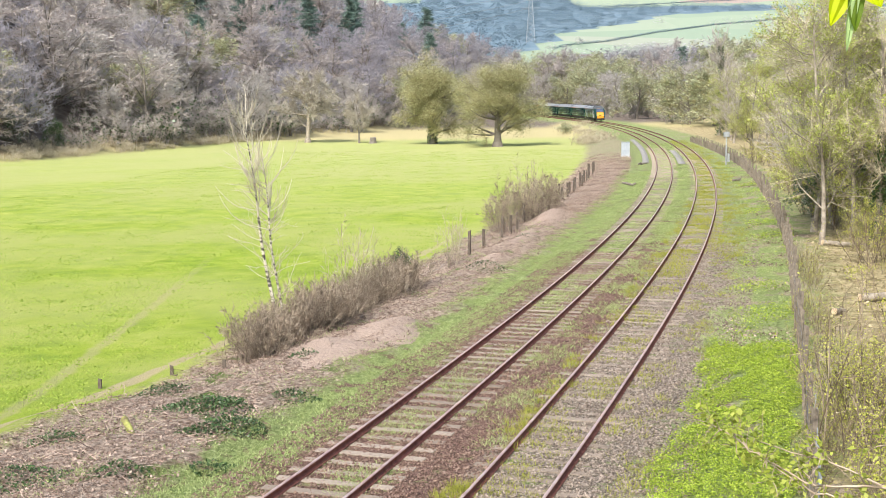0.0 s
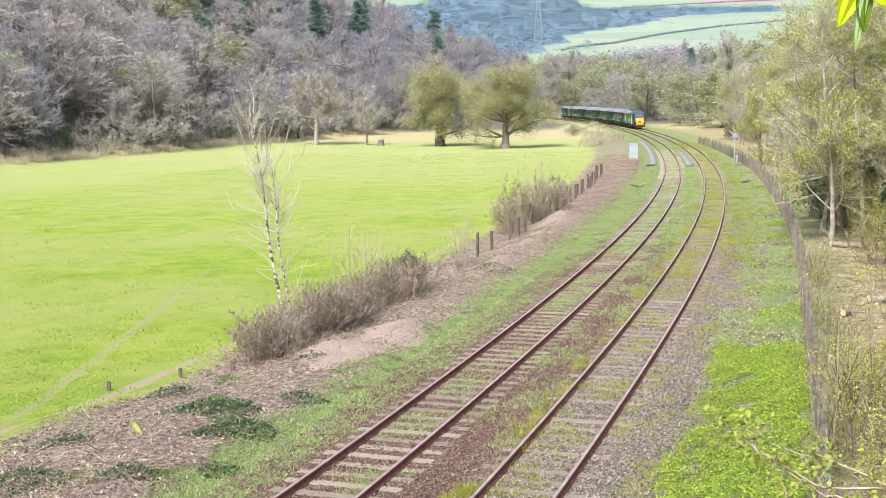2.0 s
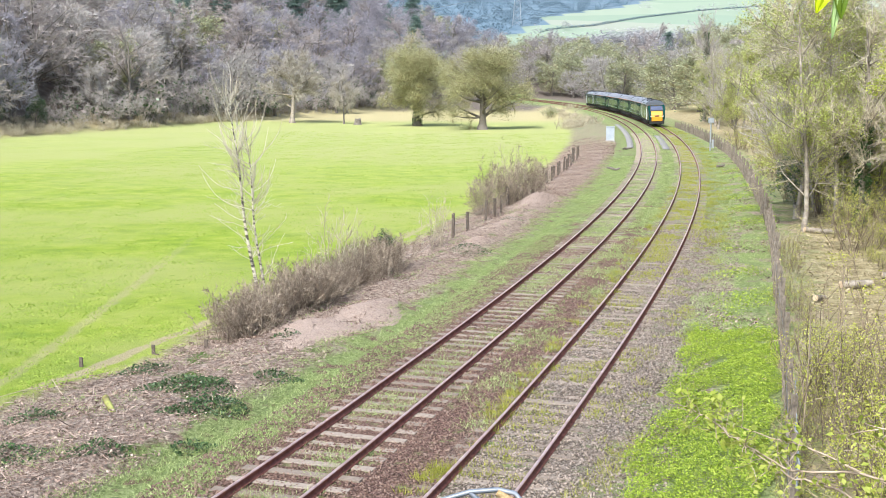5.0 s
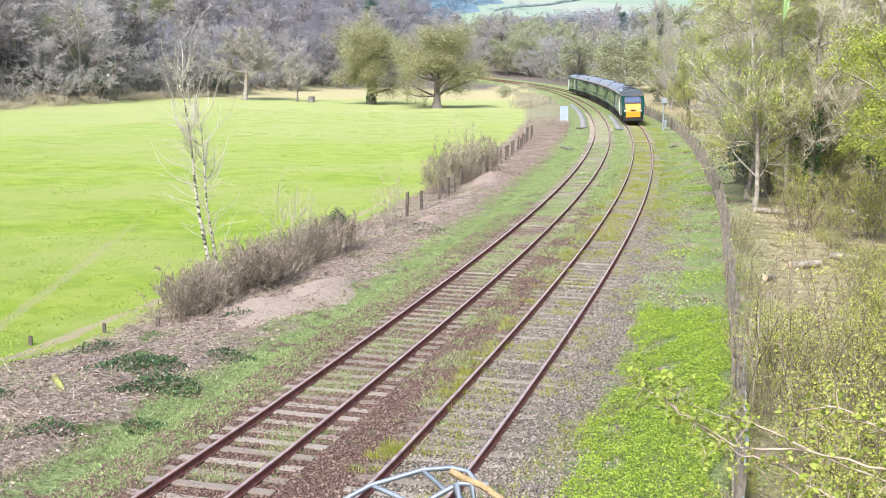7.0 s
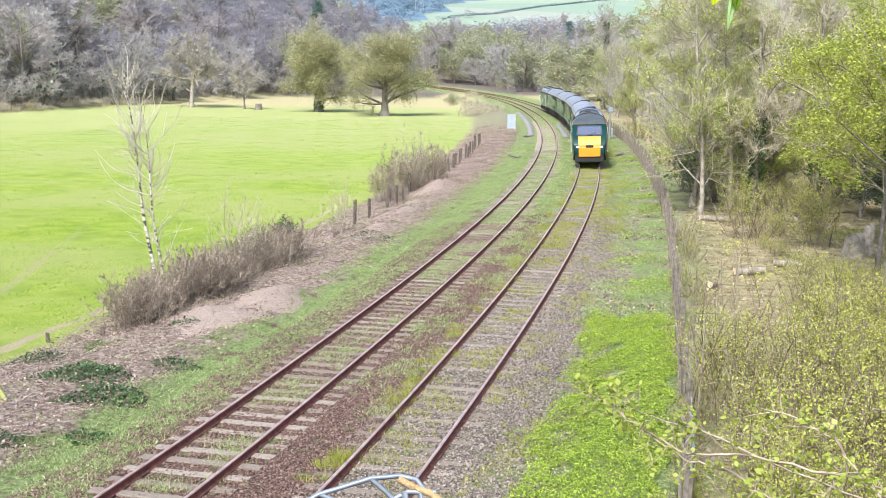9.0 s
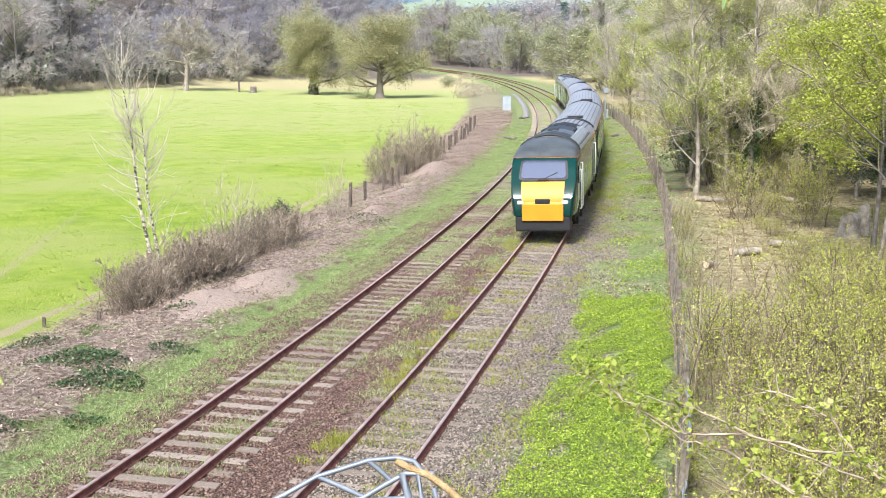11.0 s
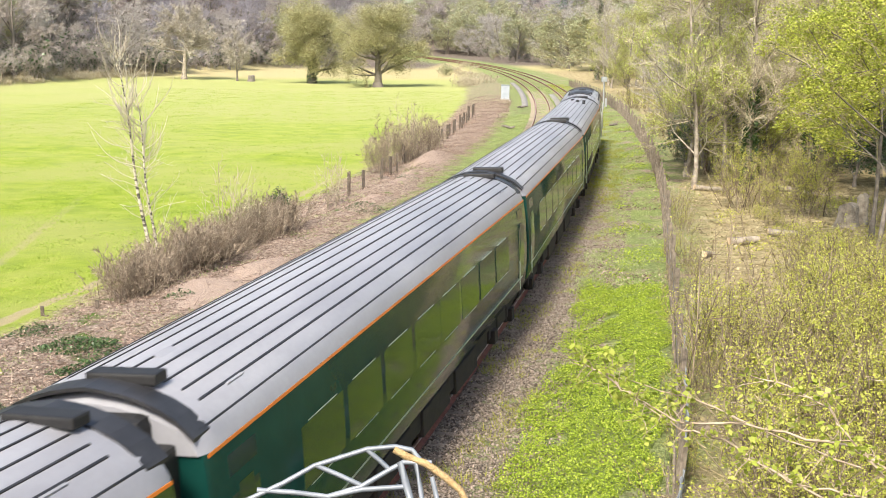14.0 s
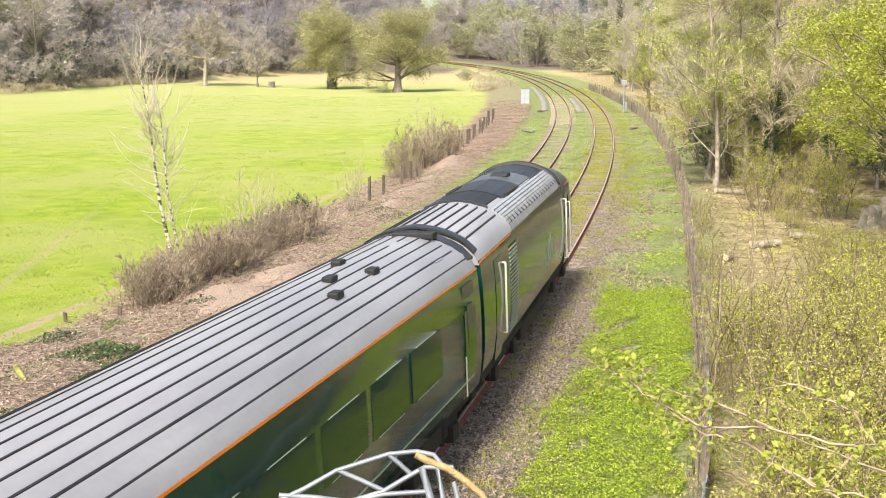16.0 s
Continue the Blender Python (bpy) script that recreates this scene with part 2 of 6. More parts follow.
    c = q.mix(q.band(q.math("ADD", pos.outputs[1], q.math("MULTIPLY", q.band(u, -8.0, 8.0), -30.0)), 222.0, 245.0), c, q.mix(q.band(q.math("ABSOLUTE", q.math("ADD", u, 2.0)), 5.0, 11.0), weed, q.mix(q.math("MAXIMUM", q.band(hill, -6.0, 2.0), q.band(pos.outputs[1], 285.0, 320.0)), (0.46, 0.40, 0.21), leaf_mould)))
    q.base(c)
    q.bump(q.noise(14.0, 5.0, 0.75), 1.0, 0.10)
    return q.m


def make_ground():
    ys = np.concatenate([np.arange(-300, 14, 14), np.arange(14, 70, 0.4), np.arange(70, 150, 1.2), np.arange(150, 480, 4), np.arange(480, 900, 20), np.geomspace(900, 5000, 22)])
    us = np.concatenate([-np.geomspace(1800, 110, 26), np.arange(-105, -34, 4), np.arange(-34, -16, 1.0), np.arange(-16, 9, 0.35), np.arange(9, 26, 0.8), np.arange(26, 100, 5), np.geomspace(100, 1800, 24)])
    yy, uu = np.meshgrid(ys, us, indexing="ij")
    xx = bend_x(yy) + uu
    zz = ground_z(xx, yy)
    n, m = yy.shape
    i = np.arange(n * m).reshape(n, m)
    f = np.stack([i[:-1, :-1], i[:-1, 1:], i[1:, 1:], i[1:, :-1]], -1).reshape(-1, 4)
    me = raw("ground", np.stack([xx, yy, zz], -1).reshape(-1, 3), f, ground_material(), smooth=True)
    slope = (bend_x(yy + 1) - bend_x(yy - 1)) / 2
    a = me.attributes.new("across", "FLOAT", "POINT")
    a.data.foreach_set("value", (uu / np.sqrt(1 + slope ** 2)).astype(np.float32).ravel())
    b = me.attributes.new("hill", "FLOAT", "POINT")
    b.data.foreach_set("value", ((((-75 + (yy - 140) * 0.357) - xx) * 0.942)).astype(np.float32).ravel())
    tagged(new("ground", me), "grassy pasture, rough verges and brown railway ballast", "ground", kind="structure")


make_ground()


# ---- tracks ----
RUST = Mat("rusty_rail", 0.8, 0.0, 0.3)
RUST.base(RUST.ramp(RUST.noise(6.0, 4.0), [(0.3, (0.13, 0.045, 0.032)), (0.7, (0.27, 0.105, 0.078))])).bump(RUST.noise(60.0), 0.3, 0.004)
HEAD = Mat("worn_rail_head", 0.5, 0.6, 0.5)
HEAD.base(HEAD.ramp(HEAD.noise(3.0, 3.0, stretch=(1, 1, 1)), [(0.3, (0.50, 0.32, 0.27)), (0.7, (0.68, 0.54, 0.48))]))
TIMBER = Mat("weathered_sleeper", 0.9, 0.0, 0.2)
obj_info = TIMBER.n.new("ShaderNodeObjectInfo")
TIMBER.base(TIMBER.mix(TIMBER.math("MULTIPLY", TIMBER.noise(14.0, 4.0, 0.7), 0.9), TIMBER.ramp(obj_info.outputs["Random"], [(0.0, (0.29, 0.24, 0.19)), (1.0, (0.48, 0.41, 0.335))]), (0.10, 0.075, 0.055)))
TIMBER.bump(TIMBER.noise(40.0, 4.0), 0.5, 0.01)

HEAD_RING = [(-0.034, -0.012), (-0.030, 0.0), (0.030, 0.0), (0.034, -0.012)]
WEB_RING = [(-0.034, -0.012), (0.034, -0.012), (0.034, -0.040), (0.010, -0.052), (0.010, -0.125), (0.07, -0.145), (0.07, -0.158), (-0.07, -0.158), (-0.07, -0.145), (-0.010, -0.125), (-0.010, -0.052), (-0.034, -0.040)]


def sweep(name, ring, s, u, material, z=0.0):
    x, y, dx, dy = on_line(s, u)
    v = np.stack([np.stack([x + a * dy, y - a * dx, np.full_like(x, b + z)], -1) for a, b in ring], 1)
    n, k = v.shape[:2]
    i = np.arange(n * k).reshape(n, k)
    j = np.roll(i, -1, axis=1)
    f = np.stack([i[:-1], j[:-1], j[1:], i[1:]], -1).reshape(-1, 4)
    return raw(name, v.reshape(-1, 3), f, material)


def track(label, mid):
    t = thing("railway_track", label, "railway track", "railway tracks", "structure")
    s = np.concatenate([np.arange(-120, 10, 5), np.arange(10, 140, 1.0), np.arange(140, 480, 3.0)])
    for side in (-0.7525, 0.7525):
        rail = part("rail", sweep("rail", WEB_RING, s, mid + side, RUST.m), None, t, "rust-brown steel rail")
        part("rail_head", sweep("rail_head", HEAD_RING, s, mid + side, HEAD.m), None, rail, "worn shiny rail head")
    return t


TRACKS = (track("curving rusty railway track on weathered sleepers, weeds between rails", 0.0),
          track("rusty railway track with pale sleepers and grass", OTHER))
# ---- the train ----
GREEN = Mat("dark_green_coach_paint", 0.10, 0.0, 0.29)
GREEN.base(GREEN.ramp(GREEN.noise(1.5, 3.0, local=True), [(0.3, (0.003, 0.032, 0.027)), (0.7, (0.006, 0.044, 0.036))]))
ROOF = Mat("weathered_grey_roof", 0.42, 0.0, 0.5)
ROOF.base(ROOF.mix(ROOF.math("MULTIPLY", ROOF.noise(9.0, 4.0, 0.7, local=True), 0.5), ROOF.ramp(ROOF.noise(0.8, 4.0, stretch=(1.0, 0.25, 1.0), local=True), [(0.3, (0.24, 0.245, 0.27)), (0.7, (0.40, 0.405, 0.43))]), (0.19, 0.19, 0.20)))
ROOF.bump(ROOF.noise(30.0, local=True), 0.15, 0.01)
DOME = Mat("dark_sooty_cab_roof", 0.45, 0.0, 0.5)
DOME.base(DOME.ramp(DOME.noise(1.4, 4.0, local=True), [(0.3, (0.045, 0.052, 0.054)), (0.7, (0.105, 0.115, 0.116))]))
SOOT = simple("sooty_black_panel", (0.010, 0.010, 0.011), (0.034, 0.034, 0.037), 2.0, 0.5, local=True, bump=0.1)
# Black also stands in for the shade inside gaps and openings.
BLACK = simple("black_rubber_and_gap_shade", (0.008, 0.008, 0.009), (0.018, 0.018, 0.018), 4.0, 0.6, local=True)
UNDER = simple("dirty_brown_underframe", (0.006, 0.005, 0.0045), (0.030, 0.021, 0.016), 3.0, 0.85, local=True, bump=0.3)
ORANGE = simple("orange_cantrail_line", (0.66, 0.17, 0.018), (0.76, 0.22, 0.025), 2.0, 0.4, local=True)
YELLOW = simple("yellow_warning_paint", (0.64, 0.235, 0.005), (0.70, 0.28, 0.008), 1.5, 0.5, local=True)
SILVER = simple("silver_lining", (0.30, 0.36, 0.28), (0.40, 0.46, 0.37), 3.0, 0.4, local=True)
WHITE = simple("white_painted_rail", (0.62, 0.62, 0.58), (0.75, 0.75, 0.72), 3.0, 0.4, local=True)
STEEL = simple("galvanised_steel", (0.33, 0.36, 0.38), (0.50, 0.53, 0.55), 6.0, 0.45, 0.6)
GLASS = Mat("tinted_window_glass", 0.09, 0.0, 0.24)
GLASS.bsdf.inputs["Base Color"].default_value = (0.0035, 0.032, 0.026, 1)
SCREEN = Mat("cab_windscreen_glass", 0.03, 0.0, 1.0)
SCREEN.bsdf.inputs["Base Color"].default_value = (0.05, 0.06, 0.08, 1)
SCREEN.bsdf.inputs["Specular Tint"].default_value = (0.74, 0.80, 1.0, 1)
SCREEN.bsdf.inputs["IOR"].default_value = 2.2
LAMP = simple("lamp_lens", (0.50, 0.50, 0.46), (0.62, 0.62, 0.58), 3.0, 0.2, local=True)

SIDE = [(1.285, 0.90), (1.31, 1.02), (1.36, 1.45), (1.37, 2.0), (1.355, 2.6), (1.32, 3.0), (1.29, 3.18)]
TOP = [(1.29, 3.18), (1.22, 3.34), (1.10, 3.49), (0.90, 3.63), (0.66, 3.74), (0.34, 3.83), (0.0, 3.87)]


def loft(name, rings, material, caps=True, closed=False):
    """A skin over rings of equally many points."""
    v = np.array(rings, dtype=float)
    n, k = v.shape[:2]
    i = np.arange(n * k).reshape(n, k)
    a, b = i[:, :-1], i[:, 1:]
    if closed:
        a, b = i, np.roll(i, -1, axis=1)
    f = [tuple(q) for q in np.stack([a[:-1], b[:-1], b[1:], a[1:]], -1).reshape(-1, 4)]
    bm = bmesh.new()
    vs = [bm.verts.new(p) for p in v.reshape(-1, 3)]
    for q in f:
        bm.faces.new([vs[j] for j in q])
    if caps:
        bm.faces.new([vs[j] for j in i[0]])
        bm.faces.new([vs[j] for j in i[-1][::-1]])
    bmesh.ops.remove_doubles(bm, verts=bm.verts, dist=0.0005)
    bmesh.ops.recalc_face_normals(bm, faces=bm.faces)
    for fc in bm.faces:
        fc.smooth = len(fc.verts) <= 4
    me = bpy.data.meshes.new(name)
    bm.to_mesh(me)
    bm.free()
    me.materials.append(material)
    me.set_sharp_from_angle(angle=radians(35))
    return me


def side_u(z):
    return float(np.interp(z, [p[1] for p in SIDE], [p[0] for p in SIDE]))


def roof_z(u):
    return float(np.interp(abs(u), [p[0] for p in TOP][::-1], [p[1] for p in TOP][::-1]))


def plate(y0, y1, z0, z1, sign, proud=0.012, thick=0.03):
    """A plate that follows the curved side of a vehicle."""
    bm = bmesh.new()
    zs = np.linspace(z0, z1, 5)
    for a, b in zip(zs[:-1], zs[1:]):
        q = [(sign * (side_u(z) + d), y, z) for z in (a, b) for y in (y0, y1) for d in (proud, proud - thick)]
        v = [bm.verts.new(p) for p in q]
        for f in ((0, 2, 6, 4), (1, 5, 7, 3), (0, 4, 5, 1), (2, 3, 7, 6), (0, 1, 3, 2), (4, 6, 7, 5)):
            bm.faces.new([v[j] for j in f])
    bmesh.ops.remove_doubles(bm, verts=bm.verts, dist=0.0005)
    bmesh.ops.recalc_face_normals(bm, faces=bm.faces)
    return bm


def strip(y0, y1, u, wide, proud, sides):
    """A strip along the roof at u, on the sides given."""
    bm = bmesh.new()
    for s in sides:
        a, b = u - wide / 2, u + wide / 2
        q = [(s * w, y, roof_z(w) + d) for y in (y0, y1) for w in (a, b) for d in (-0.02, proud)]
        v = [bm.verts.new(p) for p in q]
        for f in ((0, 1, 3, 2), (4, 6, 7, 5), (0, 4, 5, 1), (2, 3, 7, 6), (1, 5, 7, 3), (0, 2, 6, 4)):
            bm.faces.new([v[j] for j in f])
    bmesh.ops.recalc_face_normals(bm, faces=bm.faces)
    return bm


def roof_patch(y0, y1, half, proud):
    """A panel that follows the round of the roof."""
    us = np.linspace(-half, half, 13)
    bm = bmesh.new()
    rows = [[bm.verts.new((u, y, roof_z(u) + d)) for u in us] for y in (y0, y1) for d in (-0.03, proud)]
    for a, b in ((0, 1), (1, 3), (3, 2)):
        for k in range(12):
            bm.faces.new((rows[a][k], rows[a][k + 1], rows[b][k + 1], rows[b][k]))
    for k in (0, 12):
        bm.faces.new((rows[0][k], rows[1][k], rows[3][k], rows[2][k]))
    bmesh.ops.recalc_face_normals(bm, faces=bm.faces)
    return bm


def bogie(car, y, wheel=0.46):
    bm = bmesh.new()
    for s in (-1, 1):
        box(bm, (s * 1.08 - 0.08, y - 1.75, 0.42), (s * 1.08 + 0.08, y + 1.75, 0.68), 0.03)
        for dy in (-1.3, 1.3):
            box(bm, (s * 1.14 - 0.12, y + dy - 0.22, 0.28), (s * 1.14 + 0.12, y + dy + 0.22, 0.60), 0.03)
            rod(bm, (s * 1.12, y + dy * 0.55, 0.35), (s * 1.12, y + dy * 0.55, 0.8), 0.07)
    box(bm, (-0.9, y - 0.4, 0.35), (0.9, y + 0.4, 0.62), 0.04)
    b = part("bogie", bm, UNDER, car, "dirty dark bogie frame")
    for dy in (-1.3, 1.3):
        bm = bmesh.new()
        rod(bm, (-0.8, y + dy, wheel), (0.8, y + dy, wheel), 0.08)
        for s in (-1, 1):
            rod(bm, (s * 0.69, y + dy, wheel), (s * 0.82, y + dy, wheel), wheel, sides=24)
        part("wheelset", bm, UNDER, b)


def coach():
    """A coach 22.9 m long before SHORT, its front at y = 0, running towards +y."""
    c = thing("railway_coach", "dark green passenger coach with ribbed grey roof and orange line", "railway coach", "coaches of the train")
    L = 22.86
    ring = [(-u, z) for u, z in SIDE] + [(u, z) for u, z in SIDE[::-1]]
    ys = [(-0.24, 0.97), (-0.30, 1.0), (-L + 0.30, 1.0), (-L + 0.24, 0.97)]
    part("body", loft("coach_body", [[(u * k, y, z) for u, z in ring] for y, k in ys], GREEN.m), None, c)
    top = [(-u, z) for u, z in TOP] + [(u, z) for u, z in TOP[::-1][1:]]
    ys = [(-0.20, 0.95, 0.08), (-0.34, 1.0, 0.03), (-0.7, 1.0, 0.0), (-L + 0.7, 1.0, 0.0), (-L + 0.34, 1.0, 0.03), (-L + 0.20, 0.95, 0.08)]
    part("roof", loft("coach_roof", [[(u * k, y, z - (z - 3.18) * d * 3) for u, z in top] for y, k, d in ys], ROOF.m), None, c, "weathered grey ribbed roof")
    for u in (0.12, 0.35, 0.57, 0.78, 0.97):
        for s in (-1, 1):
            part("roof_rib", strip(-0.9, -L + 0.9, u, 0.020, 0.014, (s,)), SOOT, c, "dark roof rib")
    for u in (1.17,):
        for s in (-1, 1):
            part("roof_seam", strip(-0.4, -L + 0.4, u, 0.012, 0.010, (s,)), SOOT, c)
    for y in (-0.17, -L + 0.60):
        part("end_hood", roof_patch(y, y - 0.43, 1.2, 0.014), SOOT, c, "sooty black roof end")
    for y in (-1.9, -L + 1.9):
        for s in (-1, 1):
            part("roof_step", strip(y - 0.25, y + 0.25, 0.56, 0.9, 0.022, (s,)), ROOF.m, c)
    for y in (-0.75, -L + 0.75):
        bm = bmesh.new()
        box(bm, (-0.62, y - 0.16, 3.80), (0.20, y + 0.16, 3.93), 0.03)
        part("roof_vent", bm, BLACK, c, "black roof ventilator")
    for s in (-1, 1):
        part("orange_line", plate(-0.30, -L + 0.30, 3.14, 3.178, s, 0.006, 0.02), ORANGE, c, "thin orange line under the roof")
        part("silver_line", plate(-0.9, -L + 0.9, 1.20, 1.24, s, 0.005, 0.02), SILVER, c, "thin silver line")
        for i in range(8):
            y = -3.15 - i * 2.08
            w = part("window", plate(y, y - 1.86, 1.80, 2.62, s, 0.003, 0.03), GLASS.m, c, "dark tinted window")
            part("window_trim", plate(y - 0.3, y - 1.56, 2.63, 2.643, s, 0.006, 0.02), SILVER, w, "thin pale trim")
            part("window_trim", plate(y - 0.3, y - 1.56, 1.777, 1.79, s, 0.006, 0.02), SILVER, w, "thin pale trim")
        for y in (-0.75, -L + 1.60):
            d = part("door", plate(y, y - 0.85, 0.90, 3.02, s, 0.004, 0.03), GREEN.m, c, "dark green hinged door")
            part("door_window", plate(y - 0.2, y - 0.65, 1.85, 2.65, s, 0.008, 0.02), GLASS.m, d)
            bm = bmesh.new()
            rod(bm, (s * 1.39, y + 0.08, 1.0), (s * 1.39, y + 0.08, 1.75), 0.012)
            part("handrail", bm, SILVER, d, "pale handrail")
    # Gangway widened so that its black stands in for shade between vehicles.
    bm = bmesh.new()
    for y in (0.0, -L):
        y += 0.12 if y else -0.12
        box(bm, (-0.98, y - 0.20, 0.70), (0.98, y + 0.20, 3.30), 0.05)
        box(bm, (-0.72, y - 0.20, 3.20), (0.72, y + 0.20, 3.62), 0.12)
    part("gangway", bm, BLACK, c, "black rubber gangway, widened to darken the gap")
    bm = bmesh.new()
    box(bm, (-1.20, -L + 5.6, 0.42), (1.20, -5.6, 0.84), 0.05)
    for y in (-8.2, -11.5, -14.5):
        box(bm, (-1.25, y - 1.2, 0.30), (1.25, y + 1.2, 0.80), 0.04)
    part("underframe", bm, UNDER, c, "dirty equipment boxes")
    # Dark bar added along the underframe for the shadow under the coach.
    bm = bmesh.new()
    box(bm, (-1.16, -L + 0.7, 0.66), (1.16, -0.7, 0.895), 0.02)
    part("under_shade_bar", bm, UNDER, c, "dark underframe bar, standing in for the shadow under the body")
    bm = bmesh.new()
    for y in (0, -L):
        for s in (-1, 1):
            rod(bm, (s * 0.86, y - 0.3, 1.0), (s * 0.86, y + 0.12, 1.0), 0.10)
        box(bm, (-1.15, y - 0.35 if y else -0.4, 0.55), (1.15, y if y else 0.0, 0.80), 0.03) if y == 0 else box(bm, (-1.15, y, 0.55), (1.15, y + 0.4, 0.80), 0.03)
    part("buffer_beam", bm, UNDER, c)
    bogie(c, -3.4)
    bogie(c, -L + 3.4)
    return c


NOSE_TOP = [(0.0, 1.55), (0.10, 1.72), (0.30, 2.02), (0.42, 2.16), (1.10, 2.92), (1.30, 3.08), (1.62, 3.28), (2.1, 3.50), (2.7, 3.68), (3.4, 3.80), (4.2, 3.87)]


def nose_top(back):
    return float(np.interp(back, [p[0] for p in NOSE_TOP], [p[1] for p in NOSE_TOP]))


def power_car(label):
    """A power car 17.7 m long before SHORT, its nose at y = 0, running towards +y."""
    c = thing("power_car", label, "locomotive", "power cars of the train")
    L = 17.7
    full = SIDE + TOP[1:]
    full = [(-u, z) for u, z in full] + [(u, z) for u, z in full[::-1][1:]]

    def cut(back):
        top, wide = nose_top(back), float(np.interp(back, [0, 0.12, 0.4, 1.2, 2.6], [0.82, 0.89, 0.94, 0.98, 1.0]))
        out = []
        for u, z in full:
            over = z - (top - 0.12)
            if back < 4.2 and over > 0:
                z = top - 0.12 + 0.12 * (1 - math.exp(-over / 0.12)) + 0.03 * (1 - abs(u) / 1.37)
                z = min(z, 3.87)
            low = 0.90 + 0.02 * max(0.0, 1 - back / 0.15)
            out.append((u * wide, -back, max(z, low)))
        return out

    stations = [0.0, 0.05, 0.12, 0.22, 0.32, 0.42, 0.6, 0.85, 1.1, 1.2, 1.3, 1.45, 1.62, 1.85, 2.1, 2.4, 2.7, 3.05, 3.4]
    part("cab", loft("cab_shell", [cut(b) for b in stations], GREEN.m), None, c, "dark green streamlined cab")
    dome = [[(u * 1.006, y, z + 0.006) for u, y, z in cut(b)[5:-5]] for b in (1.36, 1.45, 1.62, 1.85, 2.1, 2.4, 2.7, 3.05, 3.4, 3.62)]
    part("cab_roof", loft("cab_dome", dome, DOME.m, caps=False), None, c, "sooty dark cab roof")
    arc = lambda y, d: [(u * 1.004, y, z + d) for u, z in [(-a, b) for a, b in TOP] + [(a, b) for a, b in TOP[::-1][1:]]]
    # A raised black band stands in for the shaded recess.
    part("cab_arch", loft("cab_arch", [arc(-3.62, 0.02), arc(-3.64, 0.09), arc(-3.93, 0.09), arc(-3.96, 0.0)], BLACK, caps=False), None, c, "raised black arch in place of the gap behind the cab")
    ring = [(-u, z) for u, z in SIDE] + [(u, z) for u, z in SIDE[::-1]]
    part("body", loft("power_body", [[(u, y, z) for u, z in ring] for y in (-3.4, -L + 0.24)], GREEN.m), None, c)
    part("roof", loft("power_roof", [arc(-3.6, -0.02), arc(-L + 0.5, -0.02), arc(-L + 0.2, -0.08)], ROOF.m), None, c, "weathered grey roof")
    part("end_hood", roof_patch(-L + 0.55, -L + 0.17, 1.2, 0.014), SOOT, c, "sooty black roof end")
    # engine-room roof
    for y0, y1 in ((-3.95, -6.3), (-8.3, -11.0)):
        bm = bmesh.new()
        v = []
        for y in (y0, y1):
            for u in (-0.78, -0.5, 0, 0.5, 0.78):
                v.append(bm.verts.new((u, y, roof_z(u) + (0.022 if abs(u) < 0.7 else -0.01))))
        for k in range(4):
            bm.faces.new((v[k], v[k + 1], v[k + 6], v[k + 5]))
        bm.faces.new(v[:5]), bm.faces.new(v[5:][::-1])
        part("engine_hatch", bm, SOOT, c, "sooty black engine hatch")
    part("exhaust_panel", roof_patch(-6.3, -8.3, 0.74, 0.012), simple("grey_exhaust_panel", (0.05, 0.05, 0.055), (0.12, 0.12, 0.125), 2.0, 0.4, local=True), c, "grey panel round the exhausts")
    bm = bmesh.new()
    box(bm, (-0.15, -7.5, 3.82), (0.32, -6.9, 3.93), 0.04)
    part("exhaust", bm, BLACK, c, "black exhaust outlet")
    # A flush black patch stands in for the dark inside of the opening.
    part("radiator_fan", roof_patch(-11.1, -13.1, 0.66, 0.012), BLACK, c, "black panel in place of the radiator fan opening")
    for y in (-11.12, -13.12):
        part("fan_frame", roof_patch(y + 0.05, y - 0.05, 0.74, 0.03), SOOT, c)
    for k in range(6):
        for s in (-1, 1):
            bm = bmesh.new()
            box(bm, (s * 0.74 - 0.05, -9.0 - k * 0.30, 3.66), (s * 0.74 + 0.05, -8.88 - k * 0.30, 3.76), 0.02)
            part("roof_clip", bm, BLACK, c)
    bm = bmesh.new()
    for k in range(12):
        for s in (-1, 1):
            rod(bm, (s * 0.82, -4.2 - k * 0.36, 3.66), (s * 0.82, -4.2 - k * 0.36, 3.705), 0.02, sides=6)
    tagged(part("bolt_row", bm, BLACK, c), kind="stuff")
    slat_grey = simple("pale_roof_slats", (0.24, 0.25, 0.27), (0.40, 0.42, 0.44), 3.0, 0.35, local=True)
    for u, w in ((0.86, 0.06), (0.94, 0.06), (1.02, 0.055), (1.09, 0.05), (1.15, 0.045), (1.205, 0.04), (1.25, 0.03), (1.28, 0.02)):
        for s in (-1, 1):
            part("roof_slat", strip(-3.95, -13.2, u, w, 0.03, (s,)), slat_grey, c, "pale ribbed roof slat")
    bm = bmesh.new()
    for k in range(18):
        for s in (-1, 1):
            y = -4.3 - k * 0.5
            box(bm, (s * 1.12 - 0.15, y - 0.012, 3.40), (s * 1.12 + 0.15, y + 0.012, 3.475), 0.0, Matrix.Translation((s * 1.12, 0, 3.44)) @ Matrix.Rotation(s * 0.72, 4, "Y") @ Matrix.Translation((-s * 1.12, 0, -3.44)))
    tagged(part("slat_bracket", bm, SOOT, c), kind="stuff")
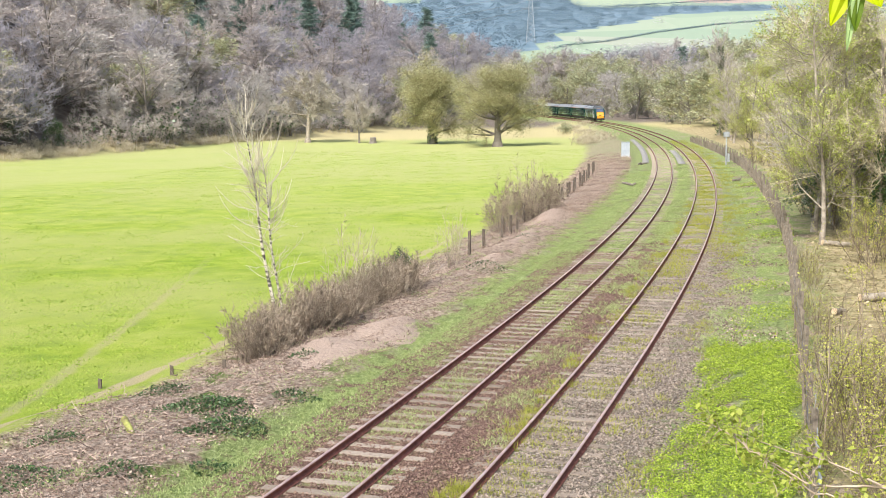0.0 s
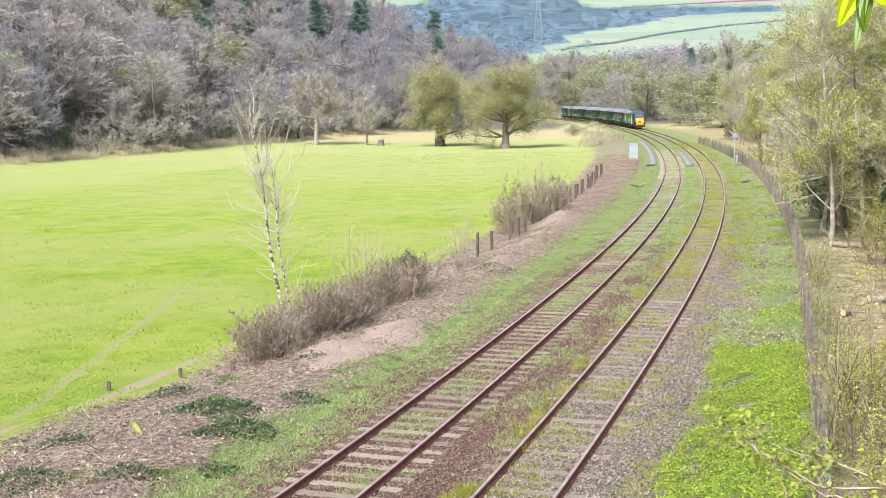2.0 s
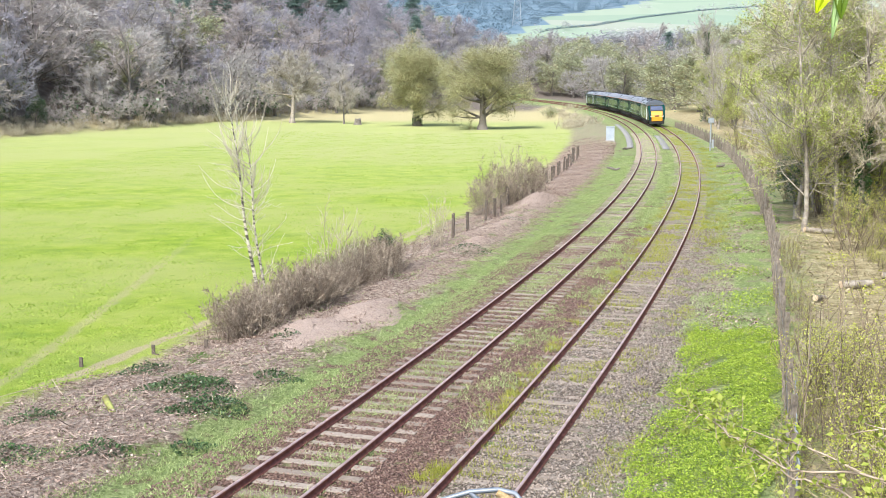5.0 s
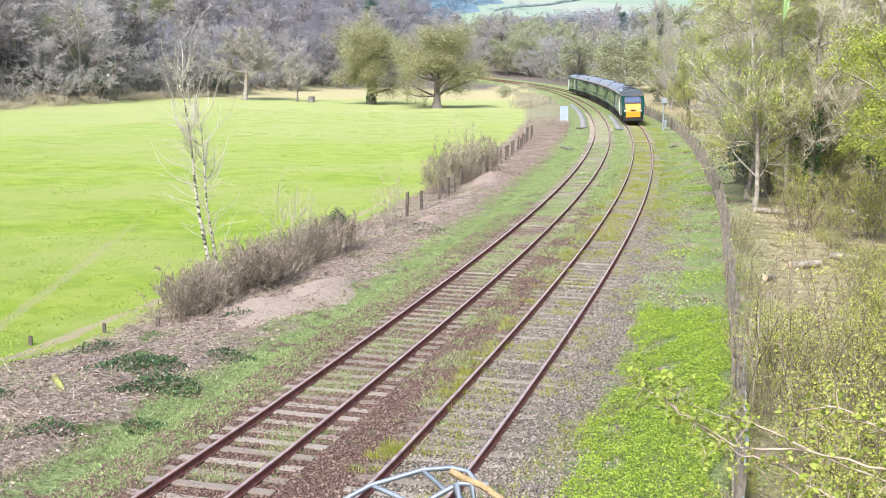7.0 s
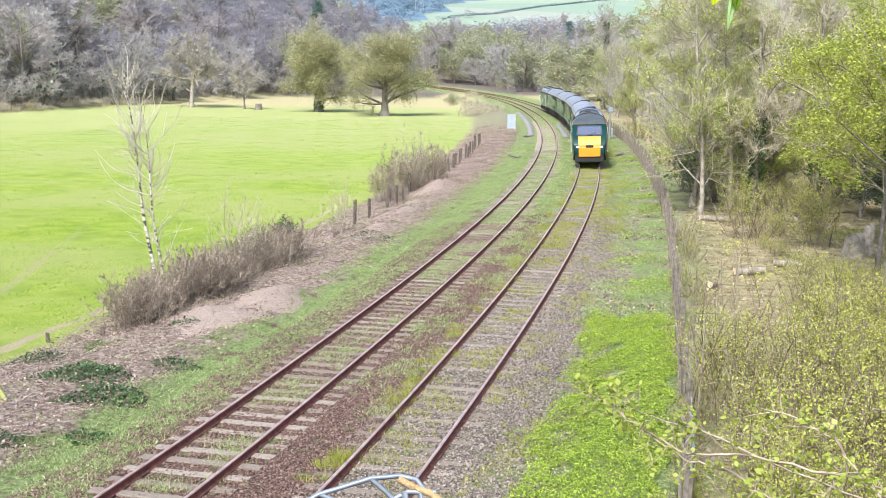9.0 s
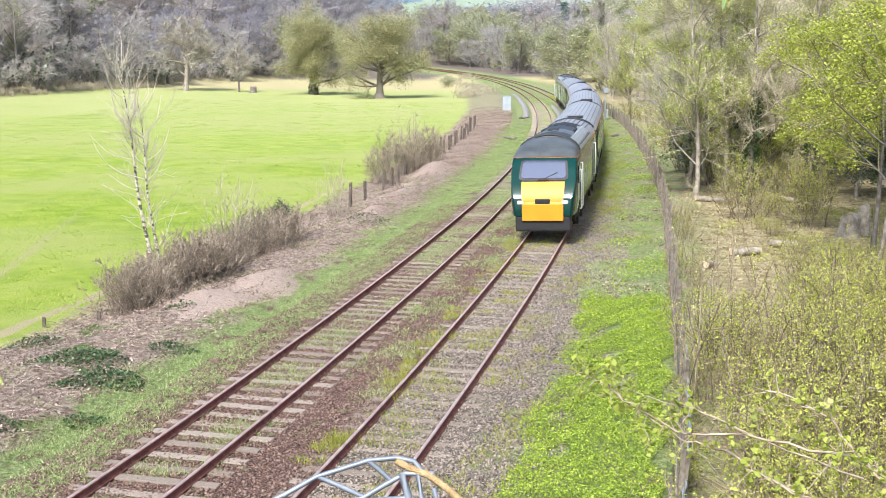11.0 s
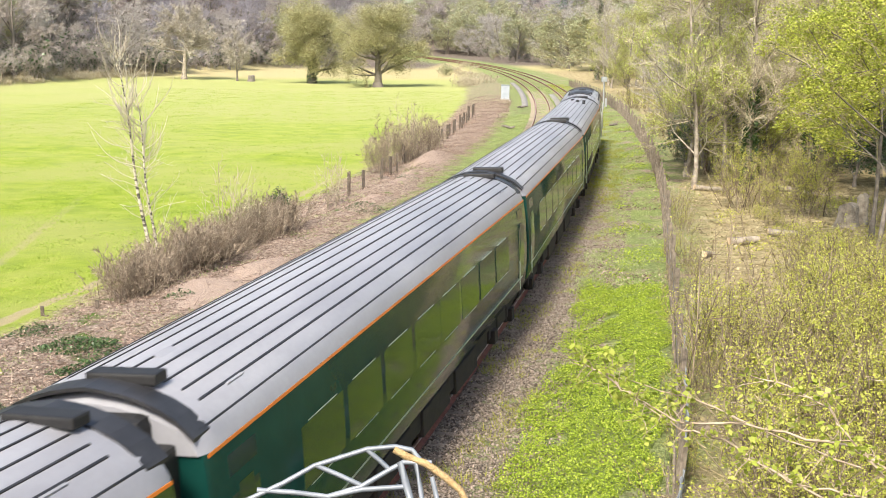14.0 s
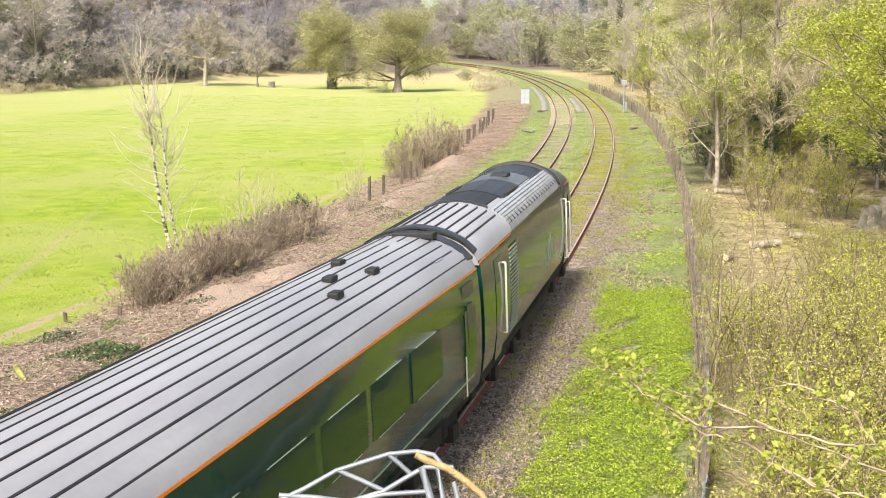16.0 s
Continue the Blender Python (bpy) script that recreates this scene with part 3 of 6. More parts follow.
    for u in (0.12, 0.35, 0.57, 0.78, 0.97):
        for s in (-1, 1):
            part("roof_rib", strip(-13.5, -L + 0.6, u, 0.020, 0.014, (s,)), SOOT, c, "dark roof rib")
    for s in (-1, 1):
        part("orange_line", plate(-1.38, -3.4, 3.10, 3.135, s, 0.008, 0.02), ORANGE, c, "thin orange line")
        part("orange_line", plate(-13.4, -L + 0.26, 3.13, 3.17, s, 0.006, 0.02), ORANGE, c, "thin orange line")
        g = part("side_grille", plate(-12.9, -14.0, 0.95, 2.95, s, 0.004, 0.03), BLACK, c, "tall grille with pale slats")
        for k in range(22):
            z = 1.0 + k * 0.088
            part("grille_slat", plate(-12.9, -14.0, z, z + 0.036, s, 0.020, 0.03), SILVER, g)
        d = part("door", plate(-15.1, -16.0, 0.8, 2.95, s, 0.012, 0.03), GREEN.m, c, "dark green door")
        part("cab_door", plate(-2.35, -3.15, 0.75, 2.85, s, 0.012, 0.03), GREEN.m, c, "dark green cab door")
        part("cab_window", plate(-1.65, -2.15, 2.05, 2.75, s, 0.010, 0.02), GLASS.m, c, "dark cab side window")
        for y, z0, z1 in ((-2.27, 0.95, 2.55), (-3.25, 0.95, 2.75), (-15.0, 1.2, 2.75)):
            bm = bmesh.new()
            rod(bm, (s * 1.42, y, z0), (s * 1.42, y, z1), 0.022)
            for z in (z0, z1):
                rod(bm, (s * 1.34, y, z), (s * 1.42, y, z), 0.018)
            part("handrail", bm, WHITE, c, "white vertical handrail")
        # the operator's mark, as plain strokes
        for y, z0, z1 in ((-6.05, 1.45, 2.05), (-6.35, 1.45, 2.05), (-6.75, 1.35, 2.30), (-7.0, 1.35, 2.30), (-7.25, 1.35, 2.30), (-7.6, 1.45, 2.05), (-7.85, 1.45, 1.75)):
            part("emblem_stroke", plate(y, y - 0.09, z0, z1, s, 0.006, 0.015), SILVER, c, "silver emblem stroke")
    # front
    def face(name, b0, b1, half0, half1, mat, off, label, k=17, curve=0.0):
        """A panel that lies on the nose between two distances back from the tip."""
        rows = []
        for b in np.linspace(b0, b1, k):
            h = half0 + (half1 - half0) * (b - b0) / (b1 - b0)
            zt = nose_top(b)
            d = min(b - b0, b1 - b)
            if d < curve:
                h -= curve * 1.4 * (1 - math.sqrt(max(0.0, 1 - (1 - d / curve) ** 2)))
            t = (nose_top(b + 0.05) - nose_top(b - 0.05 if b > 0.06 else b)) / 0.1
            n = Vector((0, t, 1)).normalized()
            rows.append([(u * h, -b + n.y * off, zt + 0.02 + n.z * off) for u in (-1, -0.96, -0.5, 0, 0.5, 0.96, 1)])
        return part(name, loft(name, rows, mat, caps=False), None, c, label)

    face("screen_surround", 0.50, 1.22, 1.00, 0.92, SOOT, 0.012, "dark grey windscreen surround", curve=0.12)
    face("windscreen", 0.57, 1.15, 0.90, 0.83, SCREEN.m, 0.030, "wide flat cab windscreen reflecting the sky", curve=0.09)
    face("orange_line", 1.31, 1.326, 1.26, 1.27, ORANGE, 0.014, "thin orange line over the windscreen")
    bm = bmesh.new()
    rod(bm, (0.05, -0.50, 2.31), (-0.55, -0.72, 2.57), 0.018)
    box(bm, (-0.22, -0.53, 2.25), (0.22, -0.43, 2.34), 0.03)
    part("wiper", bm, BLACK, c, "black windscreen wiper")
    yellow_up = [[(u * h, y, z) for u in (-1, -0.9, 0, 0.9, 1)] for y, z, h in ((0.035, 1.50, 0.82), (0.0, 1.66, 0.83), (-0.10, 1.84, 0.85), (-0.27, 2.10, 0.86), (-0.40, 2.24, 0.86))]
    part("upper_yellow_panel", loft("upper_yellow", yellow_up, YELLOW, caps=False), None, c, "bright yellow warning panel")
    bm = bmesh.new()
    box(bm, (-0.82, -0.10, 0.72), (0.82, 0.05, 1.40), 0.03)
    part("lower_yellow_panel", bm, YELLOW, c, "bright yellow warning panel")
    bm = bmesh.new()
    box(bm, (-0.82, -0.12, 1.39), (0.82, 0.025, 1.52), 0.02)
    part("lamp_band", bm, simple("grey_lamp_band", (0.5, 0.4, 0.1), (0.65, 0.5, 0.12), 3.0, 0.4, local=True), c)
    for s in (-1, 1):
        bm = bmesh.new()
        box(bm, (s * 0.88 - 0.13, -0.08, 1.38), (s * 0.88 + 0.13, 0.05, 1.53), 0.04)
        part("headlight", bm, LAMP, c, "white headlight cluster")
    bm = bmesh.new()
    box(bm, (-0.30, -0.05, 1.40), (0.30, 0.06, 1.60), 0.05)
    part("coupling_hatch", bm, BLACK, c, "dark slot in the yellow nose")
    bm = bmesh.new()
    box(bm, (-1.10, -0.9, 0.28), (1.10, -0.06, 0.92), 0.08)
    part("front_valance", bm, BLACK, c, "black front valance")
    bm = bmesh.new()
    box(bm, (-1.2, -11.6, 0.25), (1.2, -6.2, 0.84), 0.05)
    part("underframe", bm, UNDER, c, "dirty fuel tank")
    # Dark bar added for the shadow along the power car's lower edge.
    bm = bmesh.new()
    box(bm, (-1.20, -L + 0.6, 0.58), (1.20, -1.2, 0.895), 0.02)
    part("under_shade_bar", bm, UNDER, c, "dark underframe bar, standing in for the shadow under the body")
    bm = bmesh.new()
    box(bm, (-1.15, -L, 0.55), (1.15, -L + 0.5, 0.85), 0.03)
    part("buffer_beam", bm, UNDER, c)
    # The wide black boxes also stand in for shade in the gap behind.
    bm = bmesh.new()
    box(bm, (-0.98, -L - 0.08, 0.70), (0.98, -L + 0.32, 3.30), 0.05)
    box(bm, (-0.72, -L - 0.08, 3.20), (0.72, -L + 0.32, 3.62), 0.12)
    part("gangway", bm, BLACK, c, "black rubber gangway, widened to darken the gap")
    bogie(c, -3.9, 0.5)
    bogie(c, -L + 3.5, 0.5)
    return c


LEAD = power_car("dark green diesel power car with yellow nose, leading the train")
REAR = power_car("dark green diesel power car pushing at the tail")
COACHES = [coach()]
# the vehicles drawn above are squeezed lengthwise to fit the camera's view
SHORT = 0.93
CAR, COACH, STEP = 17.7 * SHORT, 22.86 * SHORT, 23.0 * SHORT
for v in (LEAD, REAR, COACHES[0]):
    for ob in v.children_recursive:
        ob.data.transform(Matrix.Diagonal((1, SHORT, 1, 1)))
for _ in range(3):
    COACHES.append(copy_thing(COACHES[0], Matrix()))

for u, y in ((-0.55, -18.4), (0.1, -18.6), (-0.25, -17.2), (-0.62, -16.4)):
    bm = bmesh.new()
    box(bm, (u - 0.09, y * SHORT - 0.14, roof_z(u) - 0.03), (u + 0.09, y * SHORT + 0.14, roof_z(u) + 0.09), 0.03)
    part("small_vent", bm, BLACK, COACHES[3], "small black roof vent")

NOSE = [(0.0, 320.4), (1.5, 281.0), (3.5, 231.5), (7.0, 143.8), (8.0, 119.6), (9.0, 95.6), (12.5, 14.6), (14.0, -24.6), (14.5, -37.2), (16.0, -76.8)]


def nose_s(t):
    """Where the nose is along the line: a smooth curve through places fitted to the camera's view."""
    T, V = (np.array(c) for c in zip(*NOSE))
    k = int(np.clip(np.searchsorted(T, t) - 1, 0, len(T) - 2))
    g = np.gradient(V, T)
    h, f = T[k + 1] - T[k], (t - T[k]) / (T[k + 1] - T[k])
    return float((1 + 2 * f) * (1 - f) ** 2 * V[k] + f * (1 - f) ** 2 * h * g[k] + f * f * (3 - 2 * f) * V[k + 1] + f * f * (f - 1) * h * g[k + 1])


def vehicle_pose(front, back, tail=False):
    """A vehicle between two places along the line: its pose, leaning with the canted curve, lifted to fit the camera's
    view.
    """
    inset = 3.2
    xa, ya, _, _ = on_line(front + inset)
    xb, yb, _, _ = on_line(back - inset)
    turn = math.degrees(math.atan2(-(xa - xb), ya - yb))
    d = Vector((xa - xb, ya - yb)).normalized()
    if tail:
        return pose(float(xb - d.x * inset), float(yb - d.y * inset), LIFT, 0, 0, turn + 180) @ pose(0, 0, 0, 0, -LEAN, 0)
    return pose(float(xa + d.x * inset), float(ya + d.y * inset), LIFT, 0, 0, turn) @ pose(0, 0, 0, 0, LEAN, 0)


LEAN, LIFT = 2.5, 0.10


def motions():
    times = [i * 0.5 for i in range(33)]
    walk(LEAD, [(t, vehicle_pose(nose_s(t), nose_s(t) + CAR)) for t in times])
    for k, c in enumerate(COACHES):
        walk(c, [(t, vehicle_pose(nose_s(t) + CAR + 0.13 + STEP * k, nose_s(t) + CAR + 0.13 + STEP * k + COACH)) for t in times])
    walk(REAR, [(t, vehicle_pose(nose_s(t) + CAR + 0.13 + STEP * 4, nose_s(t) + CAR * 2 + 0.13 + STEP * 4, True)) for t in times])


# ---- plants: builders ----
def unit(v):
    return v / np.maximum(np.linalg.norm(v, axis=-1, keepdims=True), 1e-9)


def grow(rng, base, dirs, length, seg, bend, lift):
    """Bending shoots: points (n, seg + 1, 3)."""
    n = len(base)
    pts = np.empty((n, seg + 1, 3))
    pts[:, 0] = base
    d = unit(dirs)
    step = (np.broadcast_to(length, (n,)) / seg)[:, None]
    for k in range(seg):
        d = unit(d + rng.normal(0, bend, (n, 3)) + np.array([0, 0, lift]))
        pts[:, k + 1] = pts[:, k] + d * step
    return pts


def shoots(rng, pts, per, t0, t1, spread, lengths):
    """Where side shoots leave: base, direction, length; per of them on each parent."""
    n, m = pts.shape[0], pts.shape[1] - 1
    t = rng.uniform(t0, t1, (n, per)) * m
    k = np.minimum(t.astype(int), m - 1)
    i = np.arange(n)[:, None]
    a, b = pts[i, k], pts[i, k + 1]
    base = a + (b - a) * (t - k)[..., None]
    d = unit(b - a)
    side = rng.normal(0, 1, d.shape)
    side = unit(side - (side * d).sum(-1, keepdims=True) * d)
    ang = rng.uniform(*spread, (n, per))[..., None]
    out = d * np.cos(ang) + side * np.sin(ang)
    ln = rng.uniform(*lengths, (n, per)) * (1.15 - 0.55 * t / m)
    return base.reshape(-1, 3), out.reshape(-1, 3), ln.reshape(-1)


def tubes(pts, r0, r1, sides):
    n, m = pts.shape[:2]
    tan = unit(np.gradient(pts, axis=1))
    ref = np.where(np.abs(tan[..., 2:3]) > 0.9, np.array([1.0, 0, 0]), np.array([0, 0, 1.0]))
    a = unit(np.cross(tan, ref))
    b = np.cross(tan, a)
    r0, r1 = np.broadcast_to(r0, (n,)), np.broadcast_to(r1, (n,))
    r = r0[:, None] + (r1 - r0)[:, None] * np.linspace(0, 1, m)[None] ** 0.8
    ang = np.arange(sides) * 2 * np.pi / sides
    ring = pts[:, :, None] + r[:, :, None, None] * (np.cos(ang)[:, None] * a[:, :, None] + np.sin(ang)[:, None] * b[:, :, None])
    idx = np.arange(n * m * sides).reshape(n, m, sides)
    nxt = np.roll(idx, -1, axis=2)
    f = np.stack([idx[:, :-1], nxt[:, :-1], nxt[:, 1:], idx[:, 1:]], -1).reshape(-1, 4)
    return ring.reshape(-1, 3), f


def slivers(rng, base, dirs, length, width):
    """Thin three-cornered twigs or blades."""
    d = unit(dirs)
    side = unit(np.cross(d, rng.normal(0, 1, d.shape)))
    w = (np.broadcast_to(width, (len(base),)) / 2)[:, None]
    ln = np.broadcast_to(length, (len(base),))[:, None]
    v = np.stack([base - side * w, base + side * w, base + d * ln], 1).reshape(-1, 3)
    return v, np.arange(len(v)).reshape(-1, 3)


def leaves(rng, at, size, flat=0.0):
    """Small four-cornered leaves, turned at random; flat: how level they lie."""
    n = len(at)
    nrm = rng.normal(0, 1, (n, 3))
    nrm[:, 2] = np.abs(nrm[:, 2]) + flat
    nrm = unit(nrm)
    a = unit(np.cross(nrm, rng.normal(0, 1, (n, 3))))
    b = np.cross(nrm, a)
    s = (size * rng.uniform(0.6, 1.35, n))[:, None]
    v = np.stack([at - a * s * 0.5, at + b * s * 0.33 + nrm * s * 0.08, at + a * s * 0.5, at - b * s * 0.33 + nrm * s * 0.08], 1).reshape(-1, 3)
    return v, np.arange(len(v)).reshape(-1, 4)


def join(*pieces):
    """Several (verts, faces) as one set of verts and a list of face arrays."""
    vs, fs, n = [], [], 0
    for v, f in pieces:
        vs.append(v)
        fs.append(f + n)
        n += len(v)
    return np.concatenate(vs), fs


def tree(name, label, category, rng, h, bark, twig, leaf=None, trunk=(0.30, 0.05), bole=0.22, limbs=11, limb_len=(0.30, 0.48), spread=(0.7, 1.25), lift=0.10,
         branch=7, branch_len=(0.10, 0.20), twigs=26, twig_len=(0.5, 1.3), twig_w=0.035, leaf_n=0, leaf_size=0.25, stems=1, wander=0.05, ivy=None, fork=5, group="", coarse=False, leaf_jit=0.0):
    """A tree in parts: trunk with limbs, a crown of twigs, leaves and ivy where it has them. Its foot is at the origin."""
    t = thing(name, label, category, group)
    base = np.zeros((stems, 3))
    base[:, :2] = rng.normal(0, 0.25, (stems, 2)) if stems > 1 else 0
    base[:, 2] = -0.3
    up = np.tile([0.0, 0, 1.0], (stems, 1)) + rng.normal(0, 0.12 if stems > 1 else 0.03, (stems, 3))
    stem = grow(rng, base, up, np.full(stems, h * 0.88) * rng.uniform(0.85, 1.0, stems), 8, wander, 0.04)
    lb, ld, ll = shoots(rng, stem, limbs, bole, 0.97, spread, (h * limb_len[0], h * limb_len[1]))
    limb = grow(rng, lb, ld, ll, 5, 0.16, lift)
    bb, bd, bl = shoots(rng, limb, branch, 0.25, 1.0, (0.4, 1.1), (h * branch_len[0], h * branch_len[1]))
    br = grow(rng, bb, bd, bl, 3, 0.22, lift * 0.7)
    r = trunk[0]
    v1 = tubes(stem, r, trunk[1], 8)
    flare = tubes(np.stack([base, base + [0, 0, 0.5], base + [0, 0, 1.1]], 1), r * 1.6, r * 0.95, 8)
    v2 = tubes(limb[:, ::5] if coarse else limb, np.maximum(r * 0.38 * (ll / ll.max()), 0.02), 0.018, 3 if coarse else 4)
    vv, ff = join(v1, flare, v2)
    part("trunk", raw("trunk", vv, ff, bark, smooth=True), None, t, "rough bark trunk and limbs")
    cb, cd, cl = shoots(rng, br, fork, 0.2, 1.0, (0.3, 1.0), (twig_len[0], twig_len[1]))
    ce = cb + unit(cd) * cl[:, None]
    n = twigs * len(br)
    who = rng.integers(0, len(br), n)
    tt = rng.uniform(0.15, 1.0, n) * 3
    k = np.minimum(tt.astype(int), 2)
    tb = br[who, k] + (br[who, k + 1] - br[who, k]) * (tt - k)[:, None]
    td = unit(br[who, k + 1] - br[who, k]) + rng.normal(0, 0.75, (n, 3)) + np.array([0, 0, lift * 1.5])
    tw = slivers(rng, tb, td, rng.uniform(*twig_len, n), twig_w)
    tw2 = slivers(rng, cb, cd, cl, twig_w)
    if coarse:
        stick = slivers(rng, br[:, 0], br[:, -1] - br[:, 0], bl, 0.07)
    else:
        stick = tubes(br[:, ::3], 0.022 * h / 12, 0.008, 3)
    vv, ff = join(stick, tw, tw2)
    part("crown", raw("crown", vv, ff, twig), None, t, "open crown of fine twigs")
    if leaf_n:
        who = rng.integers(0, len(ce), leaf_n)
        at = cb[who] + (ce[who] - cb[who]) * rng.uniform(0.2, 1.1, (leaf_n, 1)) + rng.normal(0, max(leaf_size * 0.9, leaf_jit), (leaf_n, 3))
        part("foliage", raw("foliage", *leaves(rng, at, leaf_size, 0.6), leaf), None, t, "young spring leaves")
    if ivy:
        n, up_to, fat = ivy
        f = rng.uniform(0, up_to, n) * 8
        k = np.minimum(f.astype(int), 7)
        who = rng.integers(0, stems, n)
        at = stem[who, k] + (stem[who, k + 1] - stem[who, k]) * (f - k)[:, None]
        ang = rng.uniform(0, 6.28, n)
        rad = (r + fat * rng.uniform(0.1, 1.0, n)) * (1 - 0.3 * f / 8)
        at = at + np.stack([np.cos(ang) * rad, np.sin(ang) * rad, np.zeros(n)], -1)
        part("ivy", raw("ivy", *leaves(rng, at, 0.16), IVY), None, t, "dark green ivy on the trunk")
    return t


def place(ob, x, y, scale=1.0, turn=0.0, copies=True, wide=1.0):
    m = Matrix.Translation((x, y, float(ground_z(x, y)))) @ Matrix.Rotation(turn, 4, "Z") @ Matrix.Diagonal((scale * wide, scale * wide, scale, 1))
    if copies:
        return copy_thing(ob, m)
    ob.matrix_basis = m
    return ob


BARK = simple("grey_brown_bark", (0.10, 0.085, 0.07), (0.26, 0.23, 0.195), 5.0, 0.9, bump=0.6, fine=25.0)
BARK_LICHEN = simple("mottled_grey_trunk", (0.14, 0.115, 0.085), (0.42, 0.37, 0.30), 4.0, 0.9, bump=0.7, fine=18.0)
BARK_PALE = simple("pale_lichen_bark", (0.22, 0.20, 0.165), (0.46, 0.43, 0.37), 6.0, 0.9, bump=0.5)
BIRCH = Mat("birch_bark", 0.75, 0.0, 0.3)
BIRCH.base(BIRCH.mix(BIRCH.band(BIRCH.noise(3.5, 4.0, 0.7, stretch=(1, 1, 2.6)), 0.47, 0.55), (0.62, 0.57, 0.45), (0.07, 0.06, 0.05)))
# Bare twig tones, with the hill's bluish haze mixed into the next three.
TWIG_GREY = leafy("hazed_grey_winter_twigs", [(0.0, (0.35, 0.32, 0.295)), (0.5, (0.50, 0.47, 0.435)), (1.0, (0.64, 0.61, 0.57))], 0.9, 0.4)
TWIG_BROWN = leafy("hazed_brown_winter_twigs", [(0.0, (0.34, 0.295, 0.275)), (0.5, (0.48, 0.43, 0.40)), (1.0, (0.60, 0.55, 0.515))], 0.9, 0.4)
TWIG_LILAC = leafy("hazed_purplish_winter_twigs", [(0.0, (0.27, 0.25, 0.275)), (0.5, (0.39, 0.37, 0.405)), (1.0, (0.51, 0.49, 0.52))], 0.9, 0.4)
TWIG_PALE = leafy("pale_straw_twigs", [(0.0, (0.24, 0.20, 0.13)), (0.5, (0.46, 0.40, 0.28)), (1.0, (0.68, 0.62, 0.47))], 0.9, 0.0)
TWIG_ASH = leafy("pale_ash_twigs", [(0.0, (0.22, 0.19, 0.15)), (0.5, (0.50, 0.455, 0.38)), (1.0, (0.74, 0.69, 0.60))], 0.9, 0.3)
TWIG_BIRCH = leafy("cream_birch_twigs", [(0.0, (0.42, 0.36, 0.26)), (0.5, (0.62, 0.56, 0.43)), (1.0, (0.80, 0.75, 0.62))], 0.8, 0.2)
TWIG_OLIVE = leafy("budding_olive_twigs", [(0.0, (0.14, 0.115, 0.06)), (0.5, (0.34, 0.30, 0.16)), (1.0, (0.55, 0.50, 0.28))], 0.9, 0.2)
LEAF_OAK = leafy("young_oak_leaves", [(0.0, (0.27, 0.265, 0.12)), (0.5, (0.49, 0.475, 0.25)), (1.0, (0.62, 0.60, 0.37))], 0.8, 0.5)
LEAF_LIME = leafy("fresh_lime_leaves", [(0.0, (0.15, 0.20, 0.025)), (0.5, (0.42, 0.48, 0.065)), (1.0, (0.68, 0.70, 0.15))], 0.5, 0.4)
# Lightened and blued to carry the haze over the valley trees.
LEAF_SOFT = leafy("hazed_soft_green_leaves", [(0.0, (0.29, 0.32, 0.19)), (0.5, (0.45, 0.475, 0.29)), (1.0, (0.60, 0.615, 0.41))], 0.8, 0.5)
IVY = leafy("dark_ivy", [(0.0, (0.022, 0.05, 0.015)), (0.6, (0.05, 0.10, 0.03)), (1.0, (0.10, 0.16, 0.055))], 0.4, 0.1)
NEEDLE = leafy("dark_conifer_needles", [(0.0, (0.08, 0.135, 0.115)), (0.5, (0.15, 0.23, 0.19)), (1.0, (0.25, 0.34, 0.28))], 0.8, 0.15)
HOLLY = leafy("dark_holly_leaves", [(0.0, (0.033, 0.065, 0.026)), (0.5, (0.065, 0.117, 0.046)), (1.0, (0.130, 0.195, 0.078))], 0.35, 0.05)


def conifer(name, label, rng, h, wide, tiers=16):
    t = thing(name, label, "tree")
    stem = grow(rng, np.array([[0, 0, -0.3]]), np.array([[0, 0, 1.0]]), h, 8, 0.015, 0.05)
    vv, ff = join(tubes(stem, h * 0.018, 0.03, 7))
    part("trunk", raw("trunk", vv, ff, BARK, smooth=True), None, t)
    n = tiers * 9
    z = np.linspace(0.16, 0.97, n) + rng.normal(0, 0.01, n)
    a = rng.uniform(0, 6.28, n)
    ln = wide * (1 - z) ** 0.7 * rng.uniform(0.6, 1.15, n) + 0.3
    base = np.stack([np.zeros(n), np.zeros(n), z * h], -1)
    d = np.stack([np.cos(a), np.sin(a), np.full(n, -0.05)], -1)
    br = grow(rng, base, d, ln, 3, 0.08, 0.02)
    m = 26
    f = rng.uniform(0.1, 1.0, (n, m)) * 3
    k = np.minimum(f.astype(int), 2)
    i = np.arange(n)[:, None]
    at = (br[i, k] + (br[i, k + 1] - br[i, k]) * (f - k)[..., None]).reshape(-1, 3)
    nd = slivers(rng, at, rng.normal(0, 1, at.shape) * [1, 1, 0.5] + [0, 0, -0.25], rng.uniform(0.4, 1.0, len(at)), 0.16)
    vv, ff = join(tubes(br, 0.05, 0.015, 3), nd)
    part("crown", raw("crown", vv, ff, NEEDLE), None, t, "dark green needled boughs")
    return t


